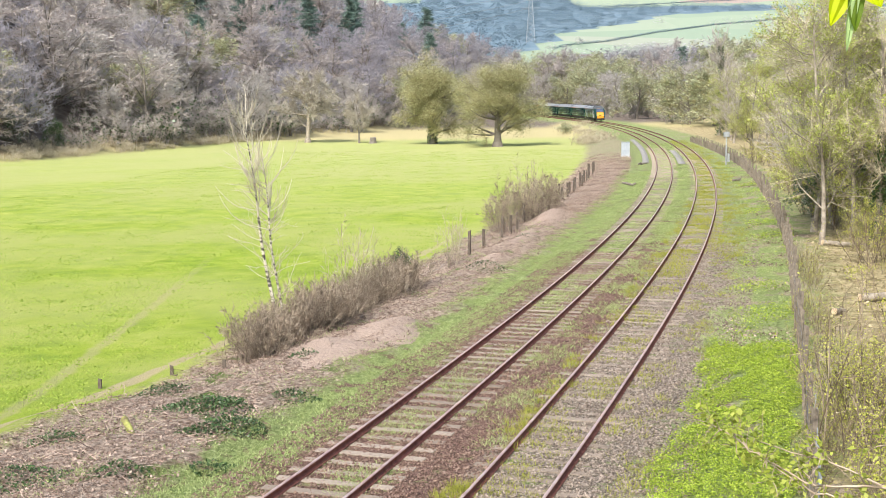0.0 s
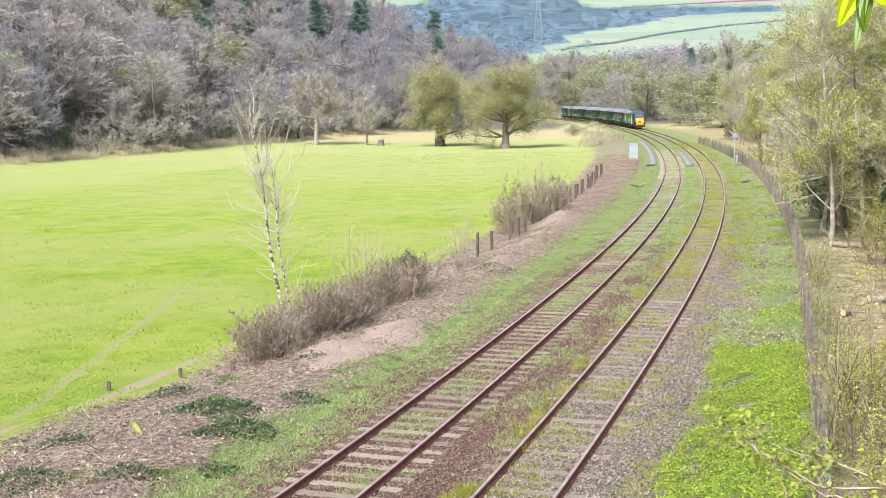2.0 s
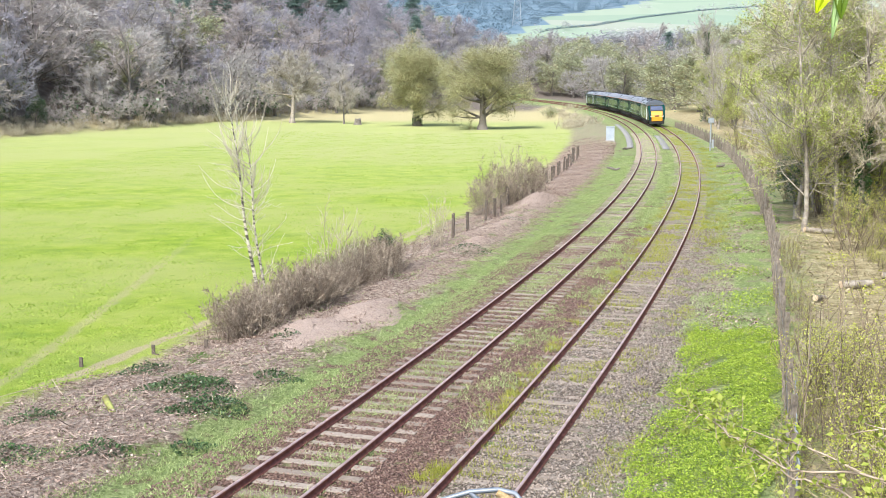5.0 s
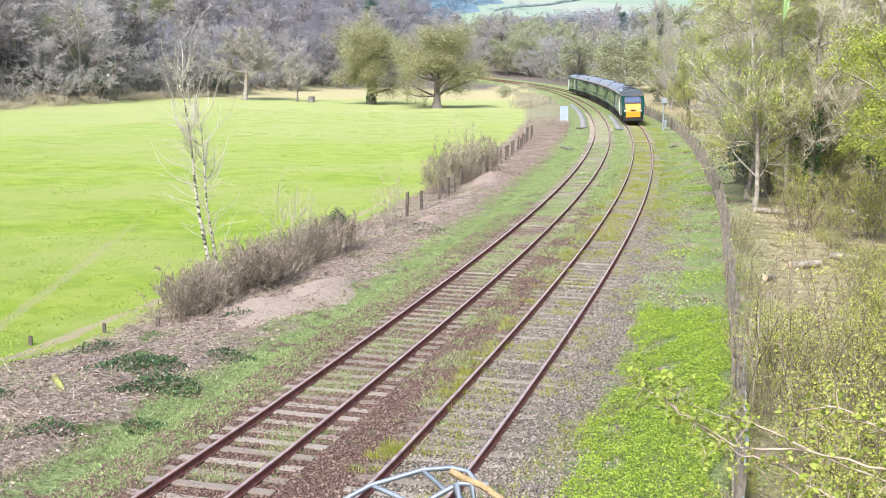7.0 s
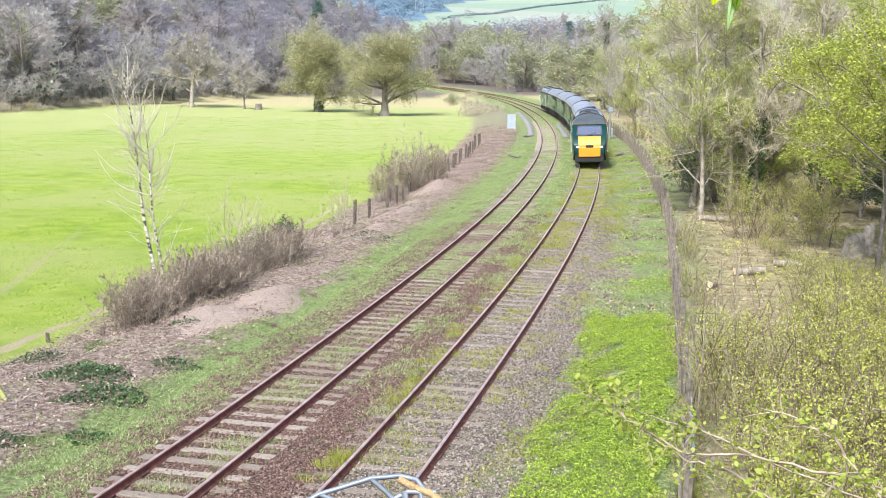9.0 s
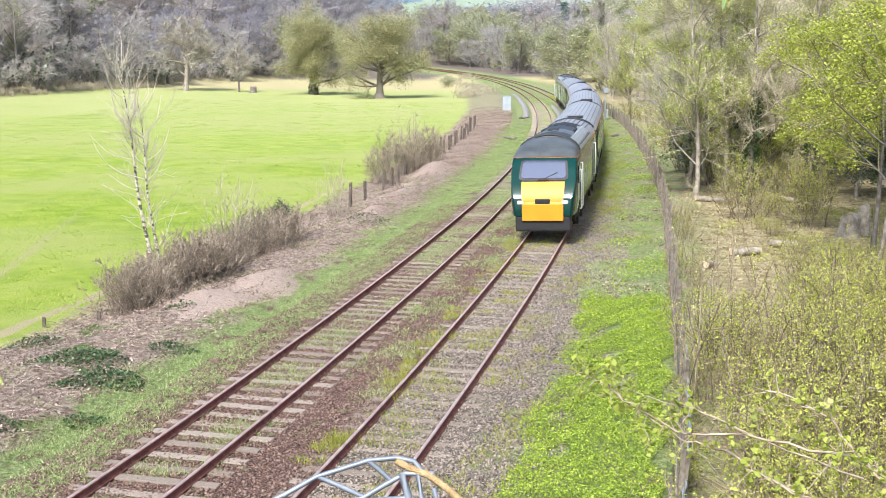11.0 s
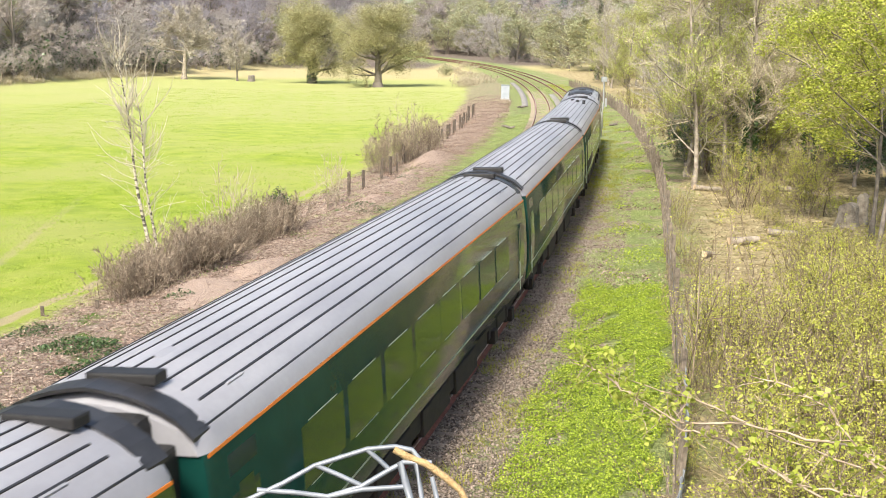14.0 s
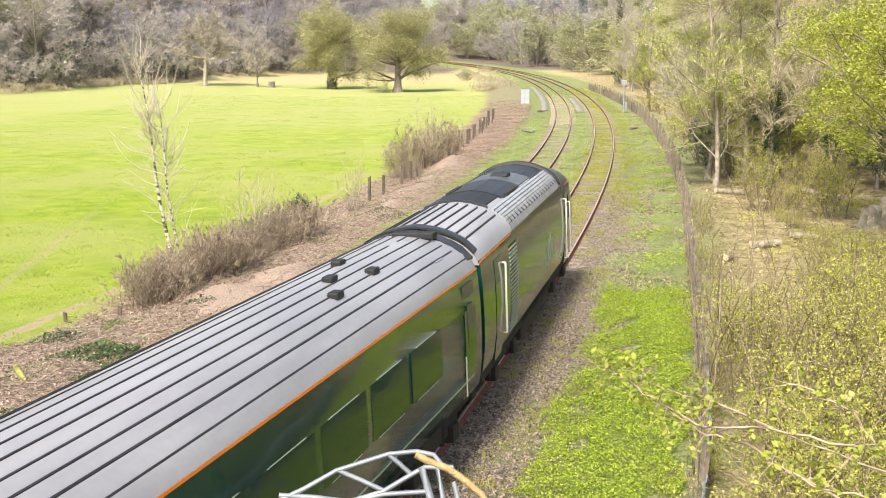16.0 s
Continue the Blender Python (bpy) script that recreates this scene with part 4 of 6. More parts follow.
def shrub(name, label, rng, h, wide, stems, twig, leaf=None, leaf_n=0, leaf_size=0.06, twigs=12, twig_w=0.010, group="", upright=0.35, r=0.016):
    """Many thin stems from one root."""
    t = thing(name, label, "shrub", group)
    base = np.zeros((stems, 3))
    base[:, :2] = rng.normal(0, wide * 0.22, (stems, 2))
    base[:, 2] = -0.1
    d = np.tile([0, 0, 1.0], (stems, 1)) + np.concatenate([rng.normal(0, upright, (stems, 2)), np.zeros((stems, 1))], 1)
    st = grow(rng, base, d, h * rng.uniform(0.55, 1.1, stems), 5, 0.10, 0.06)
    bb, bd, bl = shoots(rng, st, 5, 0.25, 1.0, (0.3, 0.9), (h * 0.14, h * 0.34))
    br = grow(rng, bb, bd, bl, 3, 0.16, 0.05)
    n = twigs * len(br)
    who = rng.integers(0, len(br), n)
    f = rng.uniform(0.1, 1.0, n) * 3
    k = np.minimum(f.astype(int), 2)
    tb = br[who, k] + (br[who, k + 1] - br[who, k]) * (f - k)[:, None]
    td = unit(br[who, k + 1] - br[who, k]) + rng.normal(0, 0.7, (n, 3))
    tl = rng.uniform(0.05, 0.16, n) * h
    tw = slivers(rng, tb, td, tl, twig_w)
    vv, ff = join(tubes(st, r, r * 0.4, 3), slivers(rng, br[:, 0], br[:, -1] - br[:, 0], bl, r * 1.1), tw)
    tagged(part("branchwork", raw("branchwork", vv, ff, twig), None, t), kind="stuff")
    if leaf_n:
        who = rng.integers(0, n, leaf_n)
        at = tb[who] + unit(td[who]) * (tl[who] * rng.uniform(0.2, 1.1, leaf_n))[:, None]
        part("foliage", raw("foliage", *leaves(rng, at + rng.normal(0, leaf_size * 0.5, at.shape), leaf_size, 0.4), leaf), None, t, "small young leaves")
    return t


rng = np.random.default_rng(7)

# ---- the two oaks and their neighbours in the pasture ----
place(tree("oak_tree", "broad oak in young olive leaf, ivy round its trunk", "tree", rng, 14.5, BARK, TWIG_OLIVE, LEAF_OAK, trunk=(0.62, 0.1), bole=0.17, limbs=36, limb_len=(0.26, 0.44), lift=0.04, spread=(0.6, 1.7), leaf_jit=0.6,
           branch=9, branch_len=(0.08, 0.17), twigs=14, twig_w=0.05, leaf_n=34000, leaf_size=0.20, ivy=(1500, 0.30, 0.22)), -1.7, 213.3, 1.12, 0.4, False, wide=1.02)
place(tree("oak_tree", "wide-spreading oak coming into bronze-green leaf", "tree", rng, 13.0, BARK, TWIG_OLIVE, LEAF_OAK, trunk=(0.70, 0.1), bole=0.16, limbs=40, limb_len=(0.40, 0.66), lift=0.015, spread=(0.6, 1.75), leaf_jit=0.6,
           branch=9, branch_len=(0.08, 0.18), twigs=14, twig_w=0.05, leaf_n=40000, leaf_size=0.19), 9.0, 200.5, 1.06, 1.1, False, wide=1.06)
place(tree("oak_tree", "bare grey oak with a spreading crown", "tree", rng, 14.0, BARK_LICHEN, TWIG_ASH, None, trunk=(0.50, 0.1), bole=0.2, limbs=30, limb_len=(0.34, 0.52), lift=0.05, spread=(0.6, 1.6),
           branch=10, branch_len=(0.10, 0.2), twigs=44, twig_len=(0.4, 1.0), twig_w=0.07), -24.6, 224.6, 1.05, 2.0, False)
place(tree("young_tree", "small bare round-headed tree", "tree", rng, 8.6, BARK, TWIG_ASH, None, trunk=(0.17, 0.04), bole=0.22, limbs=16, limb_len=(0.34, 0.48), lift=0.12,
           branch=8, branch_len=(0.10, 0.18), twigs=40, twig_len=(0.4, 0.9), twig_w=0.05), -14.9, 220.4, 1.0, 0.0, False)

# ---- wood on the hill ----
W = dict(branch=9, branch_len=(0.10, 0.19), twigs=15, twig_len=(0.4, 0.95), twig_w=0.085, fork=3, spread=(0.5, 1.5), coarse=True)
WOOD = [tree("woodland_tree", "bare grey woodland tree", "tree", rng, 14, BARK, TWIG_GREY, None, trunk=(0.26, 0.05), bole=0.08, limbs=24, limb_len=(0.30, 0.46), lift=0.07, group="hill wood", **W),
        tree("woodland_tree", "bare brown woodland tree", "tree", rng, 13, BARK, TWIG_BROWN, None, trunk=(0.24, 0.05), bole=0.08, limbs=24, limb_len=(0.30, 0.46), lift=0.07, group="hill wood", **W),
        tree("woodland_tree", "bare purplish woodland tree", "tree", rng, 15, BARK, TWIG_LILAC, None, trunk=(0.26, 0.05), bole=0.08, limbs=24, limb_len=(0.30, 0.46), lift=0.07, group="hill wood", **W),
        tree("woodland_tree", "tall bare woodland tree with pale trunk", "tree", rng, 16, BARK_PALE, TWIG_GREY, None, trunk=(0.2, 0.04), bole=0.3, limbs=11, limb_len=(0.22, 0.36), lift=0.22, group="hill wood", **W),
        tree("woodland_tree", "woodland tree in first soft green leaf", "tree", rng, 13, BARK, TWIG_OLIVE, LEAF_SOFT, trunk=(0.24, 0.05), bole=0.05, limbs=22, limb_len=(0.30, 0.46), lift=0.06, leaf_n=4200, leaf_size=0.30, group="hill wood",
             branch=10, branch_len=(0.10, 0.20), twigs=8, twig_len=(0.45, 1.15), twig_w=0.055, fork=3, coarse=True)]
PINES = [conifer("conifer", "dark green conifer among bare trees", rng, 15, 3.6, 20), conifer("conifer", "tall dark green pine tree", rng, 18, 3.2, 20)]


def hill_side(x, y):
    return ((-75 + (y - 140) * 0.357) - x) * 0.942


taken = []


def clear(x, y, gap):
    for a, b in taken:
        if (a - x) ** 2 + (b - y) ** 2 < gap * gap:
            return False
    taken.append((x, y))
    return True


free = set(WOOD + PINES)


def plant(kinds, k, x, y, scale):
    ob = kinds[k]
    first = ob in free
    free.discard(ob)
    return place(ob, x, y, scale, rng.uniform(0, 6.28), not first, wide=1.25 if kinds is PINES else rng.uniform(1.05, 1.3))


count = 0
while count < 235:
    y = rng.uniform(165, 510)
    x = rng.uniform(-0.45 * y, 0.075 * y)
    dq = hill_side(x, y)
    if dq < -6 or dq > 112 or x > 30 or not clear(x, y, 5.6 if dq < 18 else 7.0 if dq < 60 else 8.6):
        continue
    count += 1
    if dq > 8 and rng.random() < (0.45 if -0.17 * y < x < -0.07 * y and dq > 26 else 0.13 if dq > 30 else 0.03):
        plant(PINES, int(rng.integers(2)), x, y, rng.uniform(0.9, 1.12))
    else:
        deep = x > -0.17 * y and dq > 10
        plant(WOOD, int(rng.choice(5, p=[0.10, 0.22, 0.62, 0.03, 0.03] if deep else [0.40, 0.32, 0.14, 0.07, 0.07])), x, y, rng.uniform(0.9, 1.25) * (0.85 if dq < 6 else 1.0))

# ---- trees closing the valley beyond the curve, and along the line ----
count = 0
while count < 72:
    s, u = rng.uniform(235, 440), rng.uniform(12, 80)
    x, y, _, _ = on_line(s, u)
    if not clear(x, y, 6.5):
        continue
    count += 1
    plant(WOOD, int(rng.choice(5, p=[0.24, 0.10, 0.06, 0.02, 0.58])), float(x), float(y), rng.uniform(0.8, 1.3))
count = 0
while count < 46:
    x, y = rng.uniform(-5, 75), rng.uniform(425, 560)
    if abs(x - float(bend_x(y)) + 1.8) < 11 or not clear(x, y, 7.5):
        continue
    count += 1
    plant(WOOD, int(rng.choice(5, p=[0.26, 0.08, 0.10, 0.02, 0.54])), x, y, rng.uniform(0.95, 1.35))
x, y, _, _ = on_line(395, 42)
plant(PINES, 0, float(x), float(y), 1.15)

# ---- wood edge and thicket on the near side ----
N = dict(branch=9, twigs=26, twig_len=(0.25, 0.8), twig_w=0.022, coarse=False, fork=3)
LEAF_EDGE = leafy("pale_lime_leaves", [(0.0, (0.22, 0.26, 0.05)), (0.5, (0.50, 0.56, 0.13)), (1.0, (0.73, 0.77, 0.26))], 0.6, 0.48)
EDGE = [tree("edge_tree", "tall slim tree with pale trunk and first lime leaves", "tree", rng, 14, BARK_LICHEN, TWIG_PALE, LEAF_EDGE, trunk=(0.15, 0.04), bole=0.14, limbs=18, limb_len=(0.16, 0.32), lift=0.16, leaf_n=16000, leaf_size=0.095, leaf_jit=0.15, group="wood edge", **N),
        tree("edge_tree", "bare tree with fine pale grey twigs", "tree", rng, 15, BARK_LICHEN, TWIG_ASH, None, trunk=(0.17, 0.04), bole=0.18, limbs=18, limb_len=(0.18, 0.36), lift=0.14, group="wood edge", **N),
        tree("edge_tree", "bare straw-coloured tree of several stems", "tree", rng, 13, BARK_LICHEN, TWIG_PALE, None, trunk=(0.13, 0.03), bole=0.15, limbs=9, limb_len=(0.20, 0.36), lift=0.2, stems=2, group="wood edge", **N),
        tree("edge_tree", "budding olive-green tree with ivy", "tree", rng, 12, BARK, TWIG_OLIVE, LEAF_EDGE, trunk=(0.18, 0.04), bole=0.10, limbs=18, limb_len=(0.22, 0.38), lift=0.12, leaf_n=15000, leaf_size=0.10, leaf_jit=0.2, group="wood edge", **N)]
LIME_TREE = tree("lime_green_tree", "leafy tree in bright yellow-green spring leaf", "tree", rng, 12, BARK, TWIG_OLIVE, LEAF_LIME, trunk=(0.11, 0.03), bole=0.36, limbs=24, limb_len=(0.34, 0.54), lift=0.01, spread=(0.9, 1.5),
                 branch=9, branch_len=(0.10, 0.2), twigs=14, twig_len=(0.3, 0.9), twig_w=0.02, leaf_n=42000, leaf_size=0.10, leaf_jit=0.12)
HOLLY_TREE = tree("holly_tree", "dark evergreen holly at the wood edge", "tree", rng, 6.5, BARK, TWIG_BROWN, HOLLY, trunk=(0.12, 0.03), bole=0.05, limbs=18, limb_len=(0.26, 0.40), lift=0.05, branch=8, twigs=8, twig_w=0.02, leaf_n=4000, leaf_size=0.22, group="hollies")
used = set()


def set_tree(ob, x, y, scale, turn=None):
    first = ob not in used
    used.add(ob)
    return place(ob, x, y, scale, rng.uniform(0, 6.28) if turn is None else turn, not first)


for k, x, y, sc in ((0, 19.2, 61.5, 1.0), (0, 21.6, 64.1, 1.05), (1, 20.6, 67.5, 1.0), (3, 23.7, 65.5, 1.0), (1, 25.5, 68.0, 1.05), (0, 27.0, 66.0, 0.95), (2, 22.8, 70.0, 1.0), (3, 29.0, 70.0, 1.1), (1, 31.5, 66.5, 1.0),
                    (2, 27.5, 73.0, 1.1), (1, 24.0, 75.0, 1.1), (3, 33.0, 74.0, 1.1), (0, 35.0, 68.0, 1.0), (1, 37.5, 72.0, 1.1), (2, 30.0, 78.0, 1.1)):
    set_tree(EDGE[k], x, y, sc)
    taken.append((x, y))
count = 0
while count < 78:
    s, u = 78 + 165 * rng.random() ** 1.25, rng.uniform(8.0, 26)
    x, y, _, _ = on_line(s, u)
    if not clear(float(x), float(y), 2.9):
        continue
    count += 1
    set_tree(EDGE[int(rng.choice(4, p=[0.34, 0.26, 0.04, 0.36]))], float(x), float(y), rng.uniform(0.75, 1.1))
for x, y, sc in ((18.6, 39.0, 0.95), (21.2, 45.0, 1.0), (24.6, 51.0, 1.05), (27.8, 57.5, 1.05)):
    set_tree(LIME_TREE, x, y, sc)
# Those set further back are added to darken the wood's shaded depth.
for x, y, sc in ((27.6, 61.0, 0.75), (29.8, 62.0, 0.8), (32.0, 63.5, 0.9), (35.0, 64.0, 1.0), (25.0, 71.0, 1.0), (28.5, 75.5, 1.2), (31.5, 71.0, 1.2), (36.5, 70.0, 1.25), (22.3, 73.5, 0.8), (34.0, 79.0, 1.4)):
    set_tree(HOLLY_TREE, x, y, sc)
for _ in range(14):
    y = rng.uniform(168, 300)
    set_tree(HOLLY_TREE, -75 + (y - 140) * 0.357 + rng.uniform(-3, 6), y, rng.uniform(0.55, 0.95))
IVIED = tree("ivied_tree", "bare tree with dark ivy up its trunk", "tree", rng, 12, BARK_LICHEN, TWIG_PALE, None, trunk=(0.17, 0.04), bole=0.25, limbs=14, limb_len=(0.16, 0.3), lift=0.16, ivy=(1100, 0.55, 0.28), group="ivied trees", **N)
for x, y in ((22.4, 62.8), (26.2, 64.0), (33.5, 105.0), (38.0, 128.0)):
    set_tree(IVIED, x, y, rng.uniform(0.9, 1.1))
place(tree("ivy_pole_tree", "tall slim bare tree clothed in ivy", "tree", rng, 19, BARK_LICHEN, TWIG_BROWN, None, trunk=(0.24, 0.08), bole=0.45, limbs=16, limb_len=(0.05, 0.12), lift=0.25, branch=5, twigs=14, twig_w=0.05, ivy=(3200, 0.98, 0.55)), 47.6, 211.2, 1.08, 0.0, False)

TWIG_STEM = leafy("mixed_brown_stems", [(0.0, (0.05, 0.033, 0.022)), (0.5, (0.19, 0.14, 0.09)), (1.0, (0.50, 0.42, 0.30))], 0.9, 0.0)
LEAF_THICKET = leafy("thicket_leaves", [(0.0, (0.22, 0.24, 0.03)), (0.5, (0.49, 0.515, 0.08)), (1.0, (0.70, 0.71, 0.17))], 0.6, 0.42)
GORSE = [shrub("thicket_shrub", "thin-stemmed shrub with small yellow-green leaves", rng, 2.1, 1.6, 22, TWIG_STEM, LEAF_THICKET, 3300, 0.044, 6, 0.013, "thicket"),
         shrub("thicket_shrub", "bare straw-coloured shrub of upright stems", rng, 2.0, 1.4, 24, TWIG_PALE, LEAF_THICKET, 150, 0.05, 6, 0.012, "thicket"),
         shrub("thicket_shrub", "brown twiggy shrub with a few new leaves", rng, 1.9, 1.5, 24, TWIG_STEM, LEAF_THICKET, 1400, 0.044, 6, 0.013, "thicket")]
count = 0
while count < 195:
    s, u = rng.uniform(15, 44), rng.uniform(6.3, 20)
    x, y, _, _ = on_line(s, u)
    if (s > 34 and u < 9.4 - 0.05 * (s - 34)) or not clear(float(x), float(y), 0.62):
        continue
    count += 1
    set_tree(GORSE[int(rng.choice(3, p=[0.70, 0.05, 0.25]))], float(x), float(y), rng.uniform(0.8, 1.3) * (0.75 if s > 36 else 1.0))
for _ in range(42):
    x, y, _, _ = on_line(rng.uniform(42, 62), rng.uniform(8.6, 21))
    set_tree(GORSE[int(rng.choice(3, p=[0.65, 0.05, 0.30]))], float(x), float(y), rng.uniform(0.3, 0.6))
STEMS = shrub("bare_sapling", "thin brown sapling of a few tall stems", rng, 3.4, 0.5, 4, TWIG_STEM, LEAF_THICKET, 60, 0.05, 3, 0.010, "bare saplings", 0.14, 0.020)
for x, y in ((7.9, 24.5), (9.6, 28.5), (11.4, 33.5), (13.6, 37.0), (10.6, 25.5)):
    set_tree(STEMS, x, y, rng.uniform(0.8, 1.1))
for s in np.arange(24, 60, 1.7):
    x, y, _, _ = on_line(s, 5.9 + rng.normal(0, 0.25) - 0.02 * (s - 30))
    set_tree(GORSE[int(rng.choice([2, 2, 0, 1]))], float(x), float(y), rng.uniform(0.3, 0.65))
for s in np.arange(57, 140, 2.4):
    x, y, _, _ = on_line(s, rng.uniform(6.0, 12.0))
    set_tree(GORSE[int(rng.choice([2, 0, 0, 0]))], float(x), float(y), rng.uniform(0.8, 1.5))

# ---- left verge: hedge, saplings, birch ----
TWIG_BRAMBLE = leafy("dry_bramble_stems", [(0.0, (0.07, 0.05, 0.038)), (0.5, (0.26, 0.20, 0.145)), (1.0, (0.52, 0.44, 0.33))], 0.9, 0.0)
BRAMBLE = [shrub("bramble", "brown dead bramble tangle along the field edge", rng, 1.5, 1.7, 80, TWIG_BRAMBLE, None, 0, 0.05, 10, 0.015, "brambles", 0.42, 0.011)]
for s in np.arange(36.4, 51.5, 0.85):
    x, y, _, _ = on_line(s, -11.3 + 0.012 * (s - 34) + rng.normal(0, 0.3))
    set_tree(BRAMBLE[0], float(x), float(y), rng.uniform(0.7, 1.1) * (1.1 if s < 46 else 1.0))
x, y, _, _ = on_line(51.6, -11.2)
IVY_BUSH = shrub("ivy_bush", "dark ivy-covered stump by the fence", rng, 1.5, 0.45, 26, TWIG_BROWN, IVY, 3200, 0.075, 8, upright=0.12)
place(IVY_BUSH, float(x), float(y), 1.0, 0, False)


def birch_tree():
    """A slender birch of two leaning stems, side shoots along them and a brush of upright shoots at the top."""
    g = np.random.default_rng(5)
    t = thing("birch_tree", "slender pale birch of two stems, bare, with straw-coloured shoots", "tree")
    f = np.linspace(0, 1, 14)
    main = np.stack([0.05 - 1.10 * f ** 0.75 + 0.04 * np.sin(f * 11), 0.10 * np.sin(f * 5), -0.3 + 8.1 * f], -1)
    second = np.stack([0.18 - 0.62 * f + 0.05 * np.sin(f * 9), -0.15 - 0.3 * f, -0.3 + 6.6 * f], -1)
    part("trunk", raw("trunk", *tubes(main[None], 0.085, 0.014, 8), BIRCH.m, smooth=True), None, t, "pale trunk with dark marks")
    part("trunk", raw("trunk", *tubes(second[None], 0.065, 0.012, 8), BIRCH.m, smooth=True), None, t, "pale trunk with dark marks")
    stems = np.stack([main, second])
    b0, d0, l0 = shoots(g, stems, 24, 0.26, 0.75, (0.8, 1.4), (0.8, 2.0))
    side = grow(g, b0, d0 - [0.2, 0, 0], l0, 6, 0.13, 0.03)
    b1, d1, l1 = shoots(g, stems, 34, 0.58, 0.99, (0.9, 1.5), (1.4, 3.1))
    top = grow(g, b1, d1, l1, 8, 0.12, 0.22)
    part("side_growth", raw("side_growth", *tubes(side, 0.014, 0.005, 3), TWIG_BIRCH), None, t, "thin pale side shoots")
    part("upper_growth", raw("upper_growth", *tubes(top, 0.018, 0.006, 3), TWIG_BIRCH), None, t, "upright straw-coloured shoots")
    b2, d2, l2 = shoots(g, np.concatenate([side[:, ::2], top[:, ::2][:, :4]]), 9, 0.15, 1.0, (0.3, 0.9), (0.2, 0.7))
    part("crown", raw("crown", *slivers(g, b2, d2 + [0, 0, 0.3], l2, 0.011), TWIG_BIRCH), None, t, "fine bare twigs")
    return t


birch = birch_tree()
birch.matrix_basis = Matrix.Translation((-5.70, 42.0, -0.75))
SAPLING = [shrub("sapling_clump", "clump of bare pale saplings by the fence", rng, 3.2, 1.4, 9, TWIG_PALE, None, 0, 0.05, 7, 0.016, "saplings", 0.22),
           shrub("sapling_clump", "bushy clump of brown willow shoots", rng, 3.6, 2.6, 50, TWIG_BRAMBLE, LEAF_OAK, 700, 0.09, 12, 0.026, "saplings", 0.35)]
for k, x, y, sc in ((0, -4.0, 46.1, 1.1), (0, -3.0, 47.6, 0.8), (0, 0.2, 56.9, 0.75), (0, 0.5, 57.5, 0.65), (1, 4.3, 75.9, 0.85), (1, 6.2, 80.2, 1.0), (1, 3.4, 72.5, 0.7), (1, 7.6, 85.0, 0.75), (0, 5.2, 78.0, 1.2), (1, 5.4, 77.5, 0.7)):
    set_tree(SAPLING[k], x, y, sc)
SCRUB = shrub("woodland_scrub", "bare grey scrub at the foot of the wood", rng, 2.2, 2.6, 26, TWIG_BROWN, HOLLY, 260, 0.16, 18, 0.03, "wood scrub", 0.5, 0.012)
for _ in range(125):
    y = rng.uniform(165, 330)
    set_tree(SCRUB, -75 + (y - 140) * 0.357 - rng.uniform(-6, 14), y, rng.uniform(0.9, 2.2))
for _ in range(40):
    x, y, _, _ = on_line(rng.uniform(215, 420), rng.uniform(9, 45))
    set_tree(SCRUB, float(x), float(y), rng.uniform(0.8, 1.8))
GREEN_BUSH = shrub("round_bush", "round green bush beside the far curve", rng, 2.4, 2.4, 30, TWIG_OLIVE, LEAF_SOFT, 1800, 0.16, 6, 0.03)
place(GREEN_BUSH, 24.9, 248.6, 1.0, 0, False)
BRUSH = [shrub("dead_grass_clump", "clump of dead brown growth on the far bank", rng, 1.4, 2.6, 30, TWIG_PALE, None, 0, 0.1, 6, 0.05, "bank growth", 0.5, 0.016)]
for _ in range(16):
    x, y, _, _ = on_line(rng.uniform(190, 300), rng.uniform(-15, -9))
    set_tree(BRUSH[0], float(x), float(y), rng.uniform(0.6, 1.2))
for _ in range(120):
    y = rng.uniform(150, 240)
    x = -75 + (y - 140) * 0.357 + rng.uniform(1, 9)
    set_tree(BRUSH[0], x, y, rng.uniform(0.6, 1.1))


# ---- loose cover that nobody could count ----
def scatter(name, label, category, data, material):
    return tagged(new(name, raw(name, data[0], data[1], material)), label, category, kind="stuff")


def spots(n, s0, s1, u0, u1, power=1.0):
    s = s0 + (s1 - s0) * rng.random(n) ** power
    u = rng.uniform(u0, u1, n)
    x, y, _, _ = on_line(s, u)
    return x, y, s, u


def ground_points(x, y):
    return np.stack([x, y, ground_z(x, y)], -1)


def stones(n, s0, s1, u0, u1, material, name, label, size=(0.018, 0.044), power=1.5):
    x, y, s, u = spots(n, s0, s1, u0, u1, power)
    c = ground_points(x, y) + [0, 0, 0.012]
    r = rng.uniform(*size, n)[:, None, None]
    octa = np.array([[1, 0, 0], [0, 1, 0], [-1, 0, 0], [0, -1, 0], [0, 0, 0.8], [0, 0, -0.8]])
    v = c[:, None] + r * octa[None] * rng.uniform(0.6, 1.3, (n, 6, 1)) + rng.normal(0, 0.008, (n, 6, 3))
    f = np.array([[0, 1, 4], [1, 2, 4], [2, 3, 4], [3, 0, 4], [1, 0, 5], [2, 1, 5], [3, 2, 5], [0, 3, 5]])
    return scatter(name, label, "ballast", (v.reshape(-1, 3), (np.arange(n)[:, None, None] * 6 + f[None]).reshape(-1, 3)), material)


STONE_BROWN = leafy("brown_ballast_stone", [(0.0, (0.052, 0.031, 0.023)), (0.5, (0.190, 0.117, 0.087)), (1.0, (0.33, 0.235, 0.185))], 0.9, 0.0)
